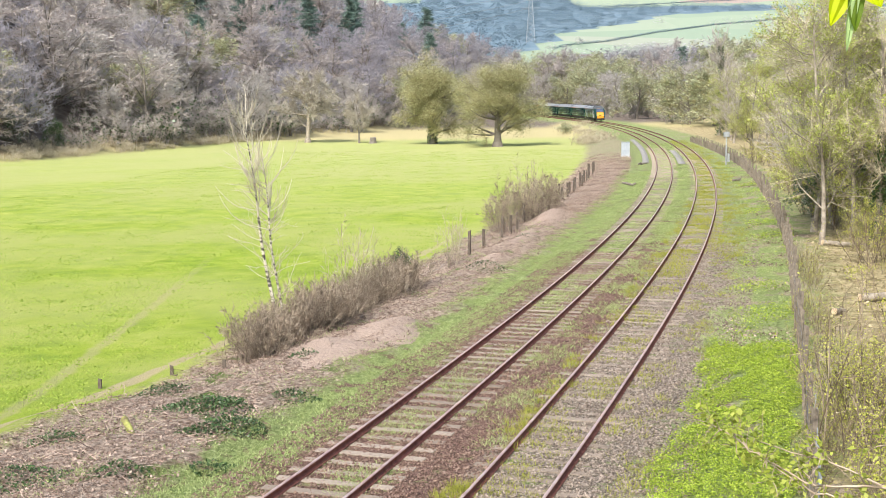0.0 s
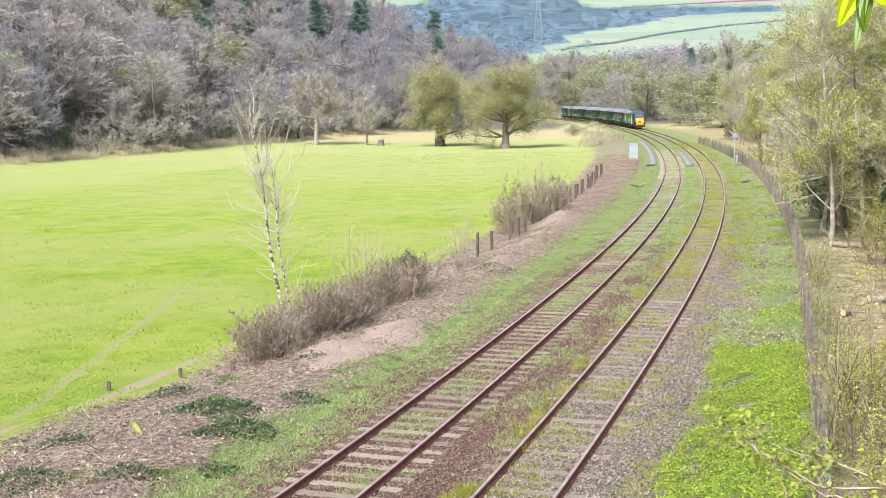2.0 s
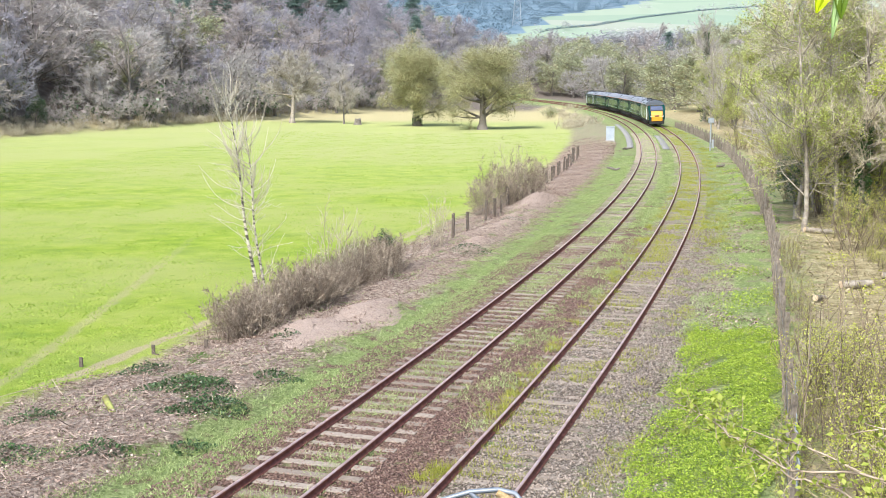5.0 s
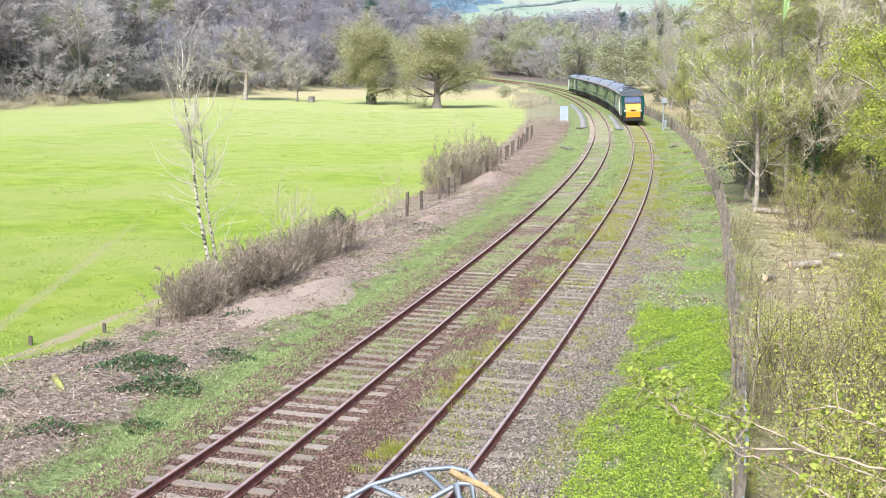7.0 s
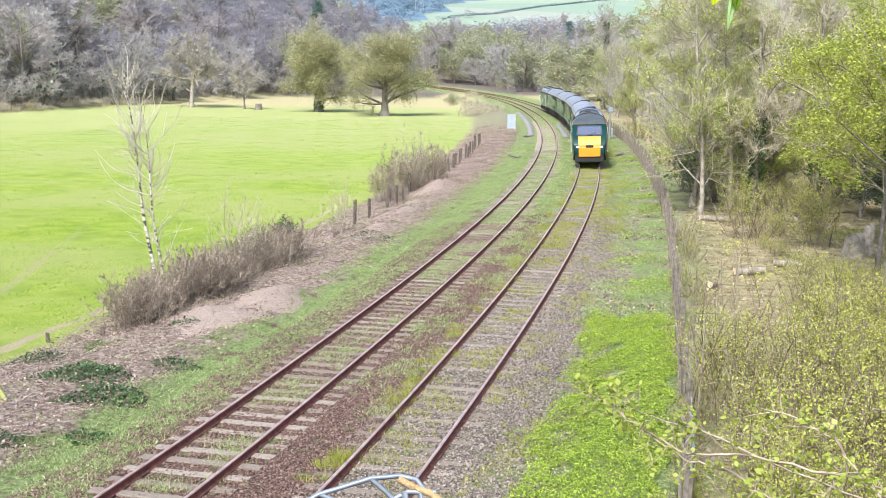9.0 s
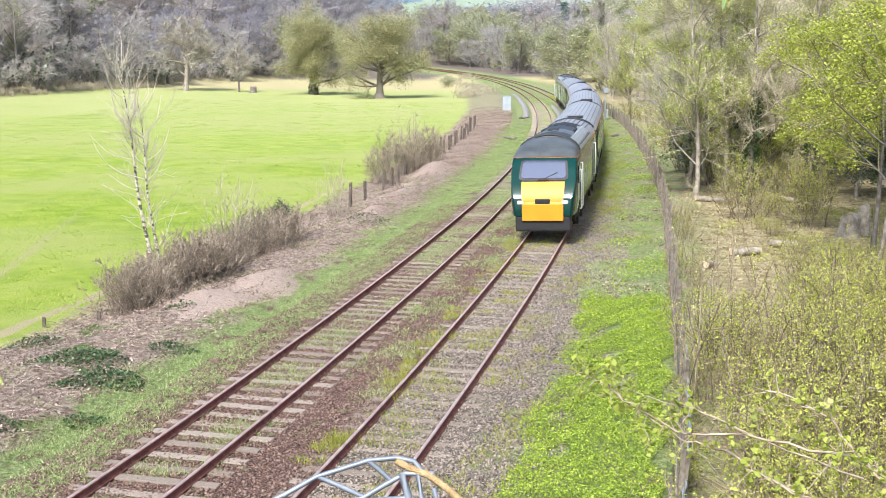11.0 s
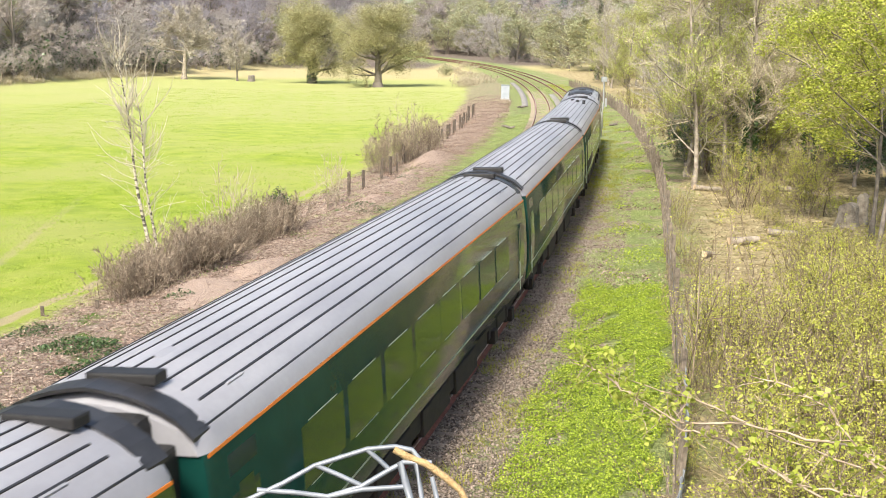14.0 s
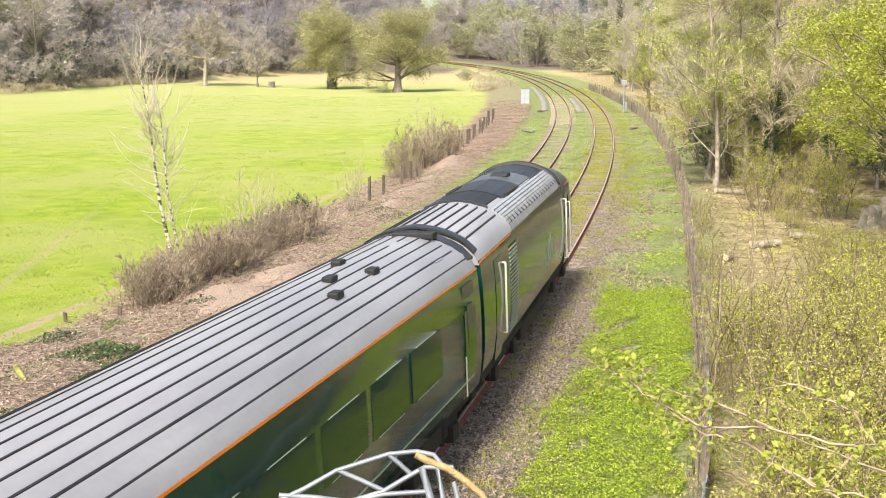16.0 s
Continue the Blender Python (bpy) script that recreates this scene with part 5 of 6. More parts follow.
STONE_GREY = leafy("grey_ballast_stone", [(0.0, (0.045, 0.032, 0.024)), (0.5, (0.27, 0.215, 0.17)), (1.0, (0.43, 0.36, 0.295))], 0.9, 0.0)
stones(30000, 18, 62, -6.3, -0.8, STONE_BROWN, "brown_ballast", "brown broken stone ballast round the tracks")
stones(27000, 18, 66, -0.8, 3.4, STONE_GREY, "grey_ballast", "pale grey-brown ballast under the near track")

GRASS_SOFT = leafy("soft_green_grass", [(0.0, (0.14, 0.20, 0.055)), (0.5, (0.33, 0.41, 0.15)), (1.0, (0.54, 0.60, 0.28))], 0.8, 0.3)
GRASS_GOLD = leafy("yellow_green_grass", [(0.0, (0.20, 0.22, 0.03)), (0.5, (0.32, 0.34, 0.05)), (1.0, (0.46, 0.45, 0.10))], 0.8, 0.3)
GRASS_BRIGHT = leafy("bright_pasture_grass", [(0.0, (0.20, 0.32, 0.035)), (0.5, (0.30, 0.41, 0.055)), (1.0, (0.40, 0.47, 0.10))], 0.8, 0.3)
CLOVER = leafy("bright_clover_leaves", [(0.0, (0.07, 0.13, 0.012)), (0.5, (0.33, 0.47, 0.035)), (1.0, (0.60, 0.69, 0.11))], 0.6, 0.35)
DEAD = leafy("dead_sticks_and_leaves", [(0.0, (0.04, 0.025, 0.018)), (0.5, (0.25, 0.165, 0.125)), (1.0, (0.56, 0.45, 0.365))], 0.9, 0.0)


def tufts(centres, per, spread, high, width=0.012, lean=0.35):
    n = len(centres) * per
    c = np.repeat(centres, per, 0)
    sp = np.repeat(spread if np.ndim(spread) else np.full(len(centres), spread), per)[:, None]
    off = rng.normal(0, 1, (n, 2)) * sp
    c = c + np.concatenate([off, np.zeros((n, 1))], 1)
    d = np.concatenate([off / np.maximum(sp, 0.02) * 0.35 + rng.normal(0, lean, (n, 2)), np.ones((n, 1))], 1)
    return slivers(rng, c, d, high * rng.uniform(0.5, 1.3, n), width)


def clumped(n, s0, s1, u0, u1, seed, cut, power=1.3):
    x, y, s, u = spots(n * 4, s0, s1, u0, u1, power)
    keep = lumps(x, y, 1.6, seed) + rng.normal(0, 0.35, len(x)) > cut
    return ground_points(x[keep][:n], y[keep][:n])


scatter("weeds_between_tracks", "soft green weeds between and beside the rails", "weeds", join(
    tufts(clumped(800, 22, 110, -4.3, -2.9, 1.0, 0.1), 26, 0.16, 0.10, 0.018, 0.9), tufts(clumped(700, 45, 190, -4.3, -2.9, 1.0, -0.2, 1.0), 22, 0.2, 0.12, 0.03, 0.8), tufts(clumped(900, 45, 190, -2.7, -0.9, 1.0, -0.2, 1.0), 22, 0.2, 0.13, 0.03, 0.8), tufts(clumped(560, 28, 120, -2.6, -1.0, 2.0, 0.2), 24, 0.18, 0.12, 0.018, 0.8),
    tufts(clumped(4600, 17, 125, -7.8, -5.1, 3.0, -0.35, 1.1), 26, 0.16, 0.085, 0.020, 0.9), tufts(clumped(1700, 38, 140, 2.2, 5.2, 4.0, 0.1), 22, 0.2, 0.11, 0.024, 0.8),
    tufts(clumped(620, 17, 75, -13.0, -8.0, 9.0, 0.45), 22, 0.22, 0.09, 0.02, 0.9)), GRASS_SOFT)
scatter("golden_weeds", "yellow-green grass tufts along the near track", "weeds", join(
    tufts(clumped(260, 18, 90, -1.4, -0.7, 5.0, 0.1), 26, 0.09, 0.2, 0.016), tufts(clumped(420, 18, 120, -0.55, 0.55, 6.0, 0.1), 24, 0.14, 0.12, 0.016), tufts(clumped(700, 50, 200, -0.6, 0.6, 6.0, -0.3, 1.0), 20, 0.18, 0.12, 0.03), tufts(clumped(500, 60, 200, 0.9, 2.8, 6.0, -0.2, 1.0), 20, 0.2, 0.14, 0.03),
    tufts(clumped(260, 18, 90, 0.8, 2.6, 7.0, 0.3), 26, 0.12, 0.15, 0.016)), GRASS_GOLD)
x, y, s, u = spots(42000, 30, 190, -60, -13.4, 1.7)
keep = lumps(x, y, 2.2, 1.0) + lumps(x, y, 0.8, 2.0) + rng.normal(0, 0.4, len(x)) > 0.1
x, y = x[keep], y[keep]
scatter("pasture_grass", "short bright pasture grass", "grass", tufts(ground_points(x, y), 6, 0.25, 0.085, 0.05, 1.4), GRASS_BRIGHT)
# clover bank
x, y, s, u = spots(125000, 17, 41.5, 2.3, 5.4, 1.0)
edge = 2.6 + 0.35 * lumps(x, y, 1.3, 2.0) + 0.028 * (27 - s) * (s < 27) + rng.normal(0, 0.12, len(s))
keep = (u > edge) & (u < 5.2 + 0.25 * lumps(x, y, 1.0)) & (s < 40.5 + lumps(x, y, 0.8)) & (lumps(x, y, 0.9, 9.0) > -0.72)
pp = ground_points(x[keep], y[keep])
pp[:, 2] += rng.uniform(0.02, 0.30, len(pp)) * (0.62 + 0.30 * lumps(pp[:, 0], pp[:, 1], 0.7, 4.0) + 0.30 * lumps(pp[:, 0], pp[:, 1], 0.33, 2.0))
scatter("clover_patch", "dense bright green patch of low leafy plants", "plants", leaves(rng, pp, 0.042, 0.5), CLOVER)
x, y, s, u = spots(20000, 41, 110, 2.6, 5.2, 1.2)
keep = lumps(x, y, 2.4, 8.0) + rng.normal(0, 0.2, len(x)) > 0.42
pp = ground_points(x[keep], y[keep])
pp[:, 2] += rng.uniform(0.02, 0.2, len(pp))
scatter("verge_plants", "patches of low green plants on the verge", "plants", leaves(rng, pp, 0.075, 0.6), CLOVER)
# brash, litter, ivy
x, y, s, u = spots(17000, 17, 150, -13.2, -7.3, 1.7)
pp = ground_points(x, y)
d = rng.normal(0, 1, pp.shape) * [1, 1, 0.28] + [0, 0, 0.12]
ln = rng.uniform(0.12, 0.6, len(pp))
twigs_far = slivers(rng, pp + [0, 0, 0.05], d, ln, 0.016)
k = 500
logs = grow(rng, pp[:k] + [0, 0, 0.05], d[:k] * [1, 1, 0.5], ln[:k] * 1.3, 3, 0.15, 0.0)
scatter("cut_brash", "cut dead sticks and brushwood on the verge", "brushwood", join(twigs_far, tubes(logs, 0.015, 0.007, 4)), DEAD)
x, y, s, u = spots(46000, 17, 150, -13.0, -7.2, 1.8)
pp = ground_points(x, y)
pp[:, 2] += rng.uniform(0.0, 0.12, len(pp))
scatter("leaf_litter", "brown leaf litter and chippings", "leaf litter", leaves(rng, pp, 0.065, 0.5), DEAD)
x, y, s, u = spots(18000, 80, 165, -12.5, -7.2, 1.0)
keep = lumps(x, y, 2.0, 6.0) + rng.normal(0, 0.4, len(x)) > -0.1
pp = ground_points(x[keep], y[keep])
scatter("bank_litter", "dry brash and leaves on the bank by the far curve", "leaf litter", join(leaves(rng, pp + [0, 0, 0.04], 0.085, 0.6), slivers(rng, pp[:4000], rng.normal(0, 1, (4000, 3)) + [0, 0, 0.6], rng.uniform(0.15, 0.5, 4000), 0.025)), DEAD)
x, y, s, u = spots(7000, 40, 125, 2.7, 5.4, 1.2)
keep = lumps(x, y, 3.0, 1.0) > 0.0
scatter("verge_litter", "dry leaves and twigs on the near verge", "leaf litter", leaves(rng, ground_points(x[keep], y[keep]) + [0, 0, 0.04], 0.10, 0.9), DEAD)
FLOOR_LITTER = leafy("dry_floor_litter", [(0.0, (0.10, 0.075, 0.035)), (0.5, (0.29, 0.24, 0.125)), (1.0, (0.60, 0.52, 0.33))], 0.9, 0.0)
x, y, s, u = spots(14000, 17, 70, 5.8, 20, 1.0)
pp = ground_points(x, y)
d = rng.normal(0, 1, pp.shape) * [1, 1, 0.3] + [0, 0, 0.25]
scatter("wood_floor_litter", "dry grass and fallen twigs under the thicket", "leaf litter", join(slivers(rng, pp, d, rng.uniform(0.2, 0.9, len(pp)), 0.02), leaves(rng, pp[:7000] + [0, 0, 0.05], 0.12, 0.9)), FLOOR_LITTER)
x, y, s, u = spots(34000, 38, 63, 7.0, 22, 1.0)
keep = lumps(x, y, 2.6, 3.0) + rng.normal(0, 0.25, len(x)) > 0.12 + 0.5 * (u < 9)
pp = ground_points(x[keep], y[keep])
pp[:, 2] += rng.uniform(0.02, 0.30, len(pp))
scatter("clearing_plants", "low yellow-green scrub in the clearing", "plants", leaves(rng, pp, 0.075, 0.5), LEAF_THICKET)
patches = []
for px, py, r, n in ((-6.4, 30.9, 0.9, 1500), (-5.3, 28.3, 0.8, 1300), (-5.6, 30.2, 0.6, 600), (-9.2, 28.0, 0.5, 350), (-4.2, 36.5, 0.4, 250), (2.0, 55.0, 0.7, 350), (-7.9, 33.2, 0.6, 500), (-3.9, 31.8, 0.5, 400), (-8.9, 25.2, 0.7, 600), (-6.9, 25.0, 0.5, 350), (-5.0, 25.6, 0.4, 250), (4.4, 66.0, 0.6, 250)):
    a, q = rng.uniform(0, 6.28, n), np.sqrt(rng.random(n)) * r
    pp = ground_points(px + np.cos(a) * q * 1.4, py + np.sin(a) * q)
    pp[:, 2] += rng.uniform(0.03, 0.30, n) * (1.1 - q / r)
    patches.append(leaves(rng, pp, 0.075, 0.5))
scatter("ground_ivy", "dark ivy sprawling over the cut brash", "ivy", join(*patches), IVY)


CHIPS = Mat("pale_wood_chippings", 0.95, 0.0, 0.1)
CHIPS.base(CHIPS.ramp(CHIPS.noise(22.0, 4.0, 0.8), [(0.3, (0.13, 0.09, 0.07)), (0.5, (0.33, 0.255, 0.205)), (0.7, (0.52, 0.43, 0.36))])).bump(CHIPS.noise(30.0, 3.0), 0.8, 0.03)


def chip_heap(s, u, rs, ru, h):
    """A low heap of shredded wood."""
    cx, cy, dx, dy = (float(q) for q in on_line(s, u))
    n, k = 10, 28
    a, q = np.meshgrid(np.arange(k) * 2 * np.pi / k, np.linspace(0, 1, n), indexing="xy")
    q = q * (1 + 0.14 * np.sin(3 * a + s) + 0.08 * np.sin(7 * a))
    ls, lu = np.cos(a) * q * rs, np.sin(a) * q * ru
    x, y = cx + ls * dx + lu * dy, cy + ls * dy - lu * dx
    q0 = np.linspace(0, 1, n)[:, None] * np.ones((1, k))
    z = ground_z(x, y) + h * np.cos(np.clip(q0, 0, 1) * np.pi / 2) ** 1.3 - 0.06 * (q0 > 0.95) + rng.normal(0, 0.012, x.shape)
    i = np.arange(n * k).reshape(n, k)
    j = np.roll(i, -1, axis=1)
    tagged(new("chip_mound", raw("chip_mound", np.stack([x, y, z], -1).reshape(-1, 3), np.stack([i[:-1], j[:-1], j[1:], i[1:]], -1).reshape(-1, 4), CHIPS.m, smooth=True)), "low pale heap of shredded wood chippings", "wood chips", "chip heaps")


for heap in ((37.0, -8.8, 2.3, 1.4, 0.13), (40.2, -8.0, 2.2, 1.1, 0.10), (57.5, -8.7, 2.0, 0.6, 0.05), (77, -9.2, 5.0, 1.0, 0.10), (67, -8.9, 3.5, 0.8, 0.08)):
    chip_heap(*heap)


# ---- fences ----
POST = simple("weathered_fence_timber", (0.11, 0.09, 0.068), (0.31, 0.26, 0.205), 7.0, 0.9, bump=0.6, fine=30.0)
WIRE = simple("dull_fence_wire", (0.20, 0.20, 0.19), (0.34, 0.33, 0.32), 9.0, 0.5, 0.7)


def stake(high, wide, pointed=0.0):
    bm = bmesh.new()
    box(bm, (-wide / 2, -wide / 2, -0.3), (wide / 2, wide / 2, high), wide * 0.12)
    for v in bm.verts:
        if v.co.z > high * 0.9:
            v.co.z += 0.02 * math.sin(v.co.x * 90)
            v.co.x *= 1 - pointed
            v.co.y *= 1 - pointed
    me = bpy.data.meshes.new("stake")
    bm.to_mesh(me)
    bm.free()
    me.materials.append(POST)
    return me


def wires(s, u, heights, r=0.006):
    lines = []
    x, y, _, _ = on_line(s, u)
    g = ground_z(x, y)
    for h in heights:
        lines.append(np.stack([x, y, g + h], -1))
    v, f = tubes(np.array(lines), r, r, 3)
    return v, f


POST_DARK = simple("dark_fence_timber", (0.06, 0.048, 0.036), (0.17, 0.135, 0.105), 7.0, 0.9, bump=0.6, fine=30.0)
field_fence = thing("field_fence", "weathered post and wire fence along the pasture", "fence")
post_mesh = stake(1.2, 0.13)
post_mesh.materials[0] = POST_DARK
posts_s = [52.2, 61.0, 64.3] + list(np.arange(69, 128, 2.55))
for s in posts_s:
    x, y, _, _ = on_line(s, -10.6 + rng.normal(0, 0.06))
    p = part("post", post_mesh, None, field_fence)
    p.matrix_basis = Matrix.Translation((float(x), float(y), float(ground_z(x, y)))) @ Euler((rng.normal(0, 0.04), rng.normal(0, 0.04), rng.uniform(0, 3))).to_matrix().to_4x4() @ Matrix.Diagonal((1, 1, rng.uniform(0.85, 1.1), 1))
ss = np.arange(52.2, 127, 1.5)
for h in (0.35, 0.7, 1.0):
    part("wire", raw("wire", *wires(ss, -10.6, [h]), WIRE), None, field_fence)
stub = stake(0.28, 0.10)
stub.materials[0] = POST_DARK
for x, y in ((-10.2, 35.5), (-8.4, 37.0), (-6.7, 36.6)):
    p = tagged(new("old_post_stub", stub), "short rotten fence post stub in the grass", "post", "post stubs")
    p.matrix_basis = Matrix.Translation((x, y, float(ground_z(x, y))))

paling = thing("paling_fence", "old grey chestnut paling fence beside the wood", "fence")
pale_mesh, tall_mesh = stake(1.05, 0.06, 0.35), stake(1.3, 0.11)


def fence_u(s):
    return float(np.interp(s, [24, 31, 46, 62, 94, 130, 194], [5.6, 5.4, 4.95, 4.75, 4.2, 4.1, 2.9]))


far_v, n = [], 0
for i, s in enumerate(np.arange(20, 196, 0.34)):
    x, y, _, _ = on_line(s, fence_u(s) + rng.normal(0, 0.03))
    m = Matrix.Translation((float(x), float(y), float(ground_z(x, y)))) @ Euler((rng.normal(0, 0.07), rng.normal(0, 0.07), rng.uniform(0, 3))).to_matrix().to_4x4() @ Matrix.Diagonal((1, 1, rng.uniform(0.75, 1.12), 1))
    if s < 44 and i % 4:
        continue
    if s < 132:
        part("pale", pale_mesh, None, paling).matrix_basis = m
    else:
        w = np.array([m @ Vector(c) for c in ((-0.035, 0, -0.2), (0.035, 0, -0.2), (0.035, 0, 1.0), (-0.035, 0, 1.0), (0, 0.05, -0.2), (0, 0.05, 1.0))])
        far_v.append(w)
fv = np.concatenate(far_v)
q = np.arange(len(far_v))[:, None, None] * 6
tagged(part("far_paling", raw("far_paling", fv, (q + np.array([[0, 1, 2, 3], [1, 4, 5, 2], [4, 0, 3, 5]])[None]).reshape(-1, 4), POST), None, paling), kind="stuff")
for s in np.arange(19, 190, 3.0):
    x, y, _, _ = on_line(s, fence_u(s) + 0.08)
    p = part("post", tall_mesh, None, paling)
    p.matrix_basis = Matrix.Translation((float(x), float(y), float(ground_z(x, y)))) @ Euler((rng.normal(0, 0.05), rng.normal(0, 0.05), 0.3)).to_matrix().to_4x4()
ss = np.arange(24, 195, 1.5)
for h in (0.3, 0.85):
    part("wire", raw("wire", *wires(ss, np.array([fence_u(a) for a in ss]), [h], 0.008), WIRE), None, paling)

# torn pale netting that hangs along the near end of the paling fence
net_s = np.linspace(19.5, 30.5, 60)
net_x, net_y, net_dx, net_dy = on_line(net_s, np.array([fence_u(a) for a in net_s]) + 0.16)
net_rows = []
for k, f in enumerate((0.0, 0.3, 0.65, 1.0)):
    wob = 0.025 * np.sin(net_s * 5.3 + k * 1.9) + 0.02 * np.sin(net_s * 13.0 + k)
    low, high = 0.18 + 0.12 * np.sin(net_s * 2.1), 0.95 + 0.16 * np.sin(net_s * 1.3 + 1) + 0.05 * np.sin(net_s * 9.0)
    net_rows.append(np.stack([net_x + wob * net_dy, net_y - wob * net_dx, ground_z(net_x, net_y) + low + (high - low) * f], -1))
net_grid = np.stack(net_rows, 1)
net_i = np.arange(240).reshape(60, 4)
net_faces = np.stack([net_i[:-1, :-1], net_i[:-1, 1:], net_i[1:, 1:], net_i[1:, :-1]], -1).reshape(-1, 4)
NETTING = simple("faded_blue_grey_netting", (0.17, 0.19, 0.20), (0.42, 0.45, 0.46), 9.0, 0.7, bump=0.5)
netting = tagged(new("torn_netting", raw("torn_netting", net_grid.reshape(-1, 3), net_faces, NETTING)), "torn faded blue-grey netting hung on the old fence", "netting")
netting.modifiers.new("thickness", "SOLIDIFY").thickness = 0.006

# ---- lineside equipment ----
cab_paint = simple("pale_grey_cabinet_paint", (0.30, 0.34, 0.38), (0.40, 0.44, 0.48), 2.0, 0.5, local=True)
cabinet = thing("lineside_cabinet", "pale grey steel lineside cabinet on the verge", "cabinet", m=Matrix.Translation((22.4, 150.0, float(ground_z(22.4, 150.0)))) @ Matrix.Rotation(radians(-4), 4, "Z"))
bm = bmesh.new()
box(bm, (-0.50, -0.25, 0.12), (0.50, 0.25, 1.72), 0.02)
part("body", bm, cab_paint, cabinet)
bm = bmesh.new()
box(bm, (-0.55, -0.31, 1.72), (0.55, 0.31, 1.79), 0.02)
part("lid", bm, cab_paint, cabinet)
bm = bmesh.new()
box(bm, (-0.55, -0.30, -0.3), (0.55, 0.30, 0.12), 0.01)
part("plinth", bm, simple("concrete", (0.3, 0.29, 0.27), (0.45, 0.44, 0.41), 5.0, 0.9), cabinet)
for s in (-1, 1):
    bm = bmesh.new()
    box(bm, (s * 0.24 - 0.22, -0.27, 0.2), (s * 0.24 + 0.22, -0.25, 1.66), 0.008)
    part("door", bm, cab_paint, cabinet)
bx, by = 30.1, 130.0
lamp = thing("lineside_post", "grey steel post with a box head", "signal post", m=Matrix.Translation((bx, by, float(ground_z(bx, by)))))
bm = bmesh.new()
rod(bm, (0, 0, -0.3), (0, 0, 3.0), 0.09, 0.08, 12)
part("pole", bm, STEEL, lamp)
bm = bmesh.new()
box(bm, (-0.28, -0.2, 2.95), (0.28, 0.25, 3.5), 0.05)
part("head", bm, STEEL, lamp, "grey box head")
bm = bmesh.new()
box(bm, (0.15, -0.1, 0.3), (0.36, 0.12, 1.2), 0.02)
part("side_box", bm, STEEL, lamp)
CONCRETE = simple("pale_concrete", (0.20, 0.19, 0.17), (0.33, 0.315, 0.29), 3.0, 0.9, bump=0.3)


def slab(name, label, s0, s1, u0, u1, z):
    s = np.arange(s0, s1, 1.0)
    ring = [(-0.5 * (u1 - u0), 0.0), (0.5 * (u1 - u0), 0.0), (0.5 * (u1 - u0), -0.25), (-0.5 * (u1 - u0), -0.25)]
    tagged(new(name, sweep(name, ring, s, (u0 + u1) / 2, CONCRETE, z)), label, "trackside slab")


slab("cable_trough", "pale concrete cable trough beside the far track", 138, 205, OTHER - 2.3, OTHER - 1.6, -0.12)
slab("walkway_slab", "pale concrete strip between the tracks", 136, 168, -2.1, -1.35, -0.12)
for x, y in ((16.0, 103.0), (25.6, 106.0), (21.5, 132.2)):
    pile = thing("cut_log_pile", "small heap of cut dark logs on the verge", "logs", "log heaps", m=Matrix.Translation((x, y, float(ground_z(x, y)))))
    for _ in range(4):
        bm = bmesh.new()
        a = Vector((rng.normal(0, 0.35), rng.normal(0, 0.35), 0.1))
        rod(bm, a, a + Vector((rng.normal(0, 0.5), rng.normal(0, 0.5), 0.15)), 0.10, 0.08, 7)
        part("log", bm, BARK, pile)


MOSSY = simple("mossy_bark", (0.13, 0.10, 0.05), (0.34, 0.36, 0.09), 6.0, 0.9, bump=0.6)


def log(x, y, length, r, turn, label, tilt=4.0, bark=BARK_LICHEN):
    t = thing("fallen_log", label, "log", "fallen logs", m=Matrix.Translation((x, y, float(ground_z(x, y)) + r * 0.9)) @ Euler((0, radians(tilt), turn)).to_matrix().to_4x4())
    pts = grow(rng, np.array([[-length / 2, 0, 0]]), np.array([[1.0, 0, 0]]), length, 5, 0.05, 0)
    part("bark", raw("bark", *tubes(pts, r, r * 0.85, 10), bark, smooth=True), None, t)
    bm = bmesh.new()
    for e in (0, -1):
        d = (pts[0, 1] - pts[0, 0]) * 0.02
        rod(bm, pts[0, e] - d, pts[0, e] + d, r * 0.9 if e == 0 else r * 0.78, sides=10)
    tagged(part("cut_end", bm, simple("fresh_cut_wood", (0.45, 0.33, 0.20), (0.62, 0.48, 0.32), 6.0, 0.85), t, "pale sawn ends"), kind="stuff")


log(-7.25, 27.9, 1.5, 0.085, -1.0, "mossy log lying on the brash", 8, MOSSY)
log(15.9, 44.5, 1.3, 0.16, 0.3, "pale fallen log among dry grass")
log(18.3, 45.8, 1.8, 0.14, -0.2, "pale fallen log among dry grass")
log(20.5, 60.5, 3.4, 0.14, 0.15, "long pale log at the wood edge")
log(24.0, 59.0, 2.8, 0.16, -0.25, "long pale log at the wood edge")
log(13.8, 42.0, 1.0, 0.12, 0.9, "pale fallen log among dry grass")


def stump(x, y, r, h, label, bark=BARK_LICHEN):
    t = thing("tree_stump", label, "stump", "stumps", m=Matrix.Translation((x, y, float(ground_z(x, y)))))
    n = 14
    rings = []
    for z, k in ((-0.2, 1.5), (0.1, 1.2), (0.35 * h, 1.0), (h, 0.92)):
        rings.append([(r * k * (1 + 0.12 * math.sin(3 * a + z) + 0.06 * math.sin(7 * a)) * math.cos(a), r * k * (1 + 0.12 * math.sin(3 * a + z)) * math.sin(a), z + (0.1 * math.sin(a * 2) if z == h else 0)) for a in [i * 6.2832 / n for i in range(n)]])
    part("bark", loft("stump", rings, bark, closed=True), None, t)


stump(21.7, 48.3, 0.42, 0.9, "broken grey tree stump in the thicket")
stump(22.6, 49.0, 0.25, 1.2, "splintered pale stump in the thicket")
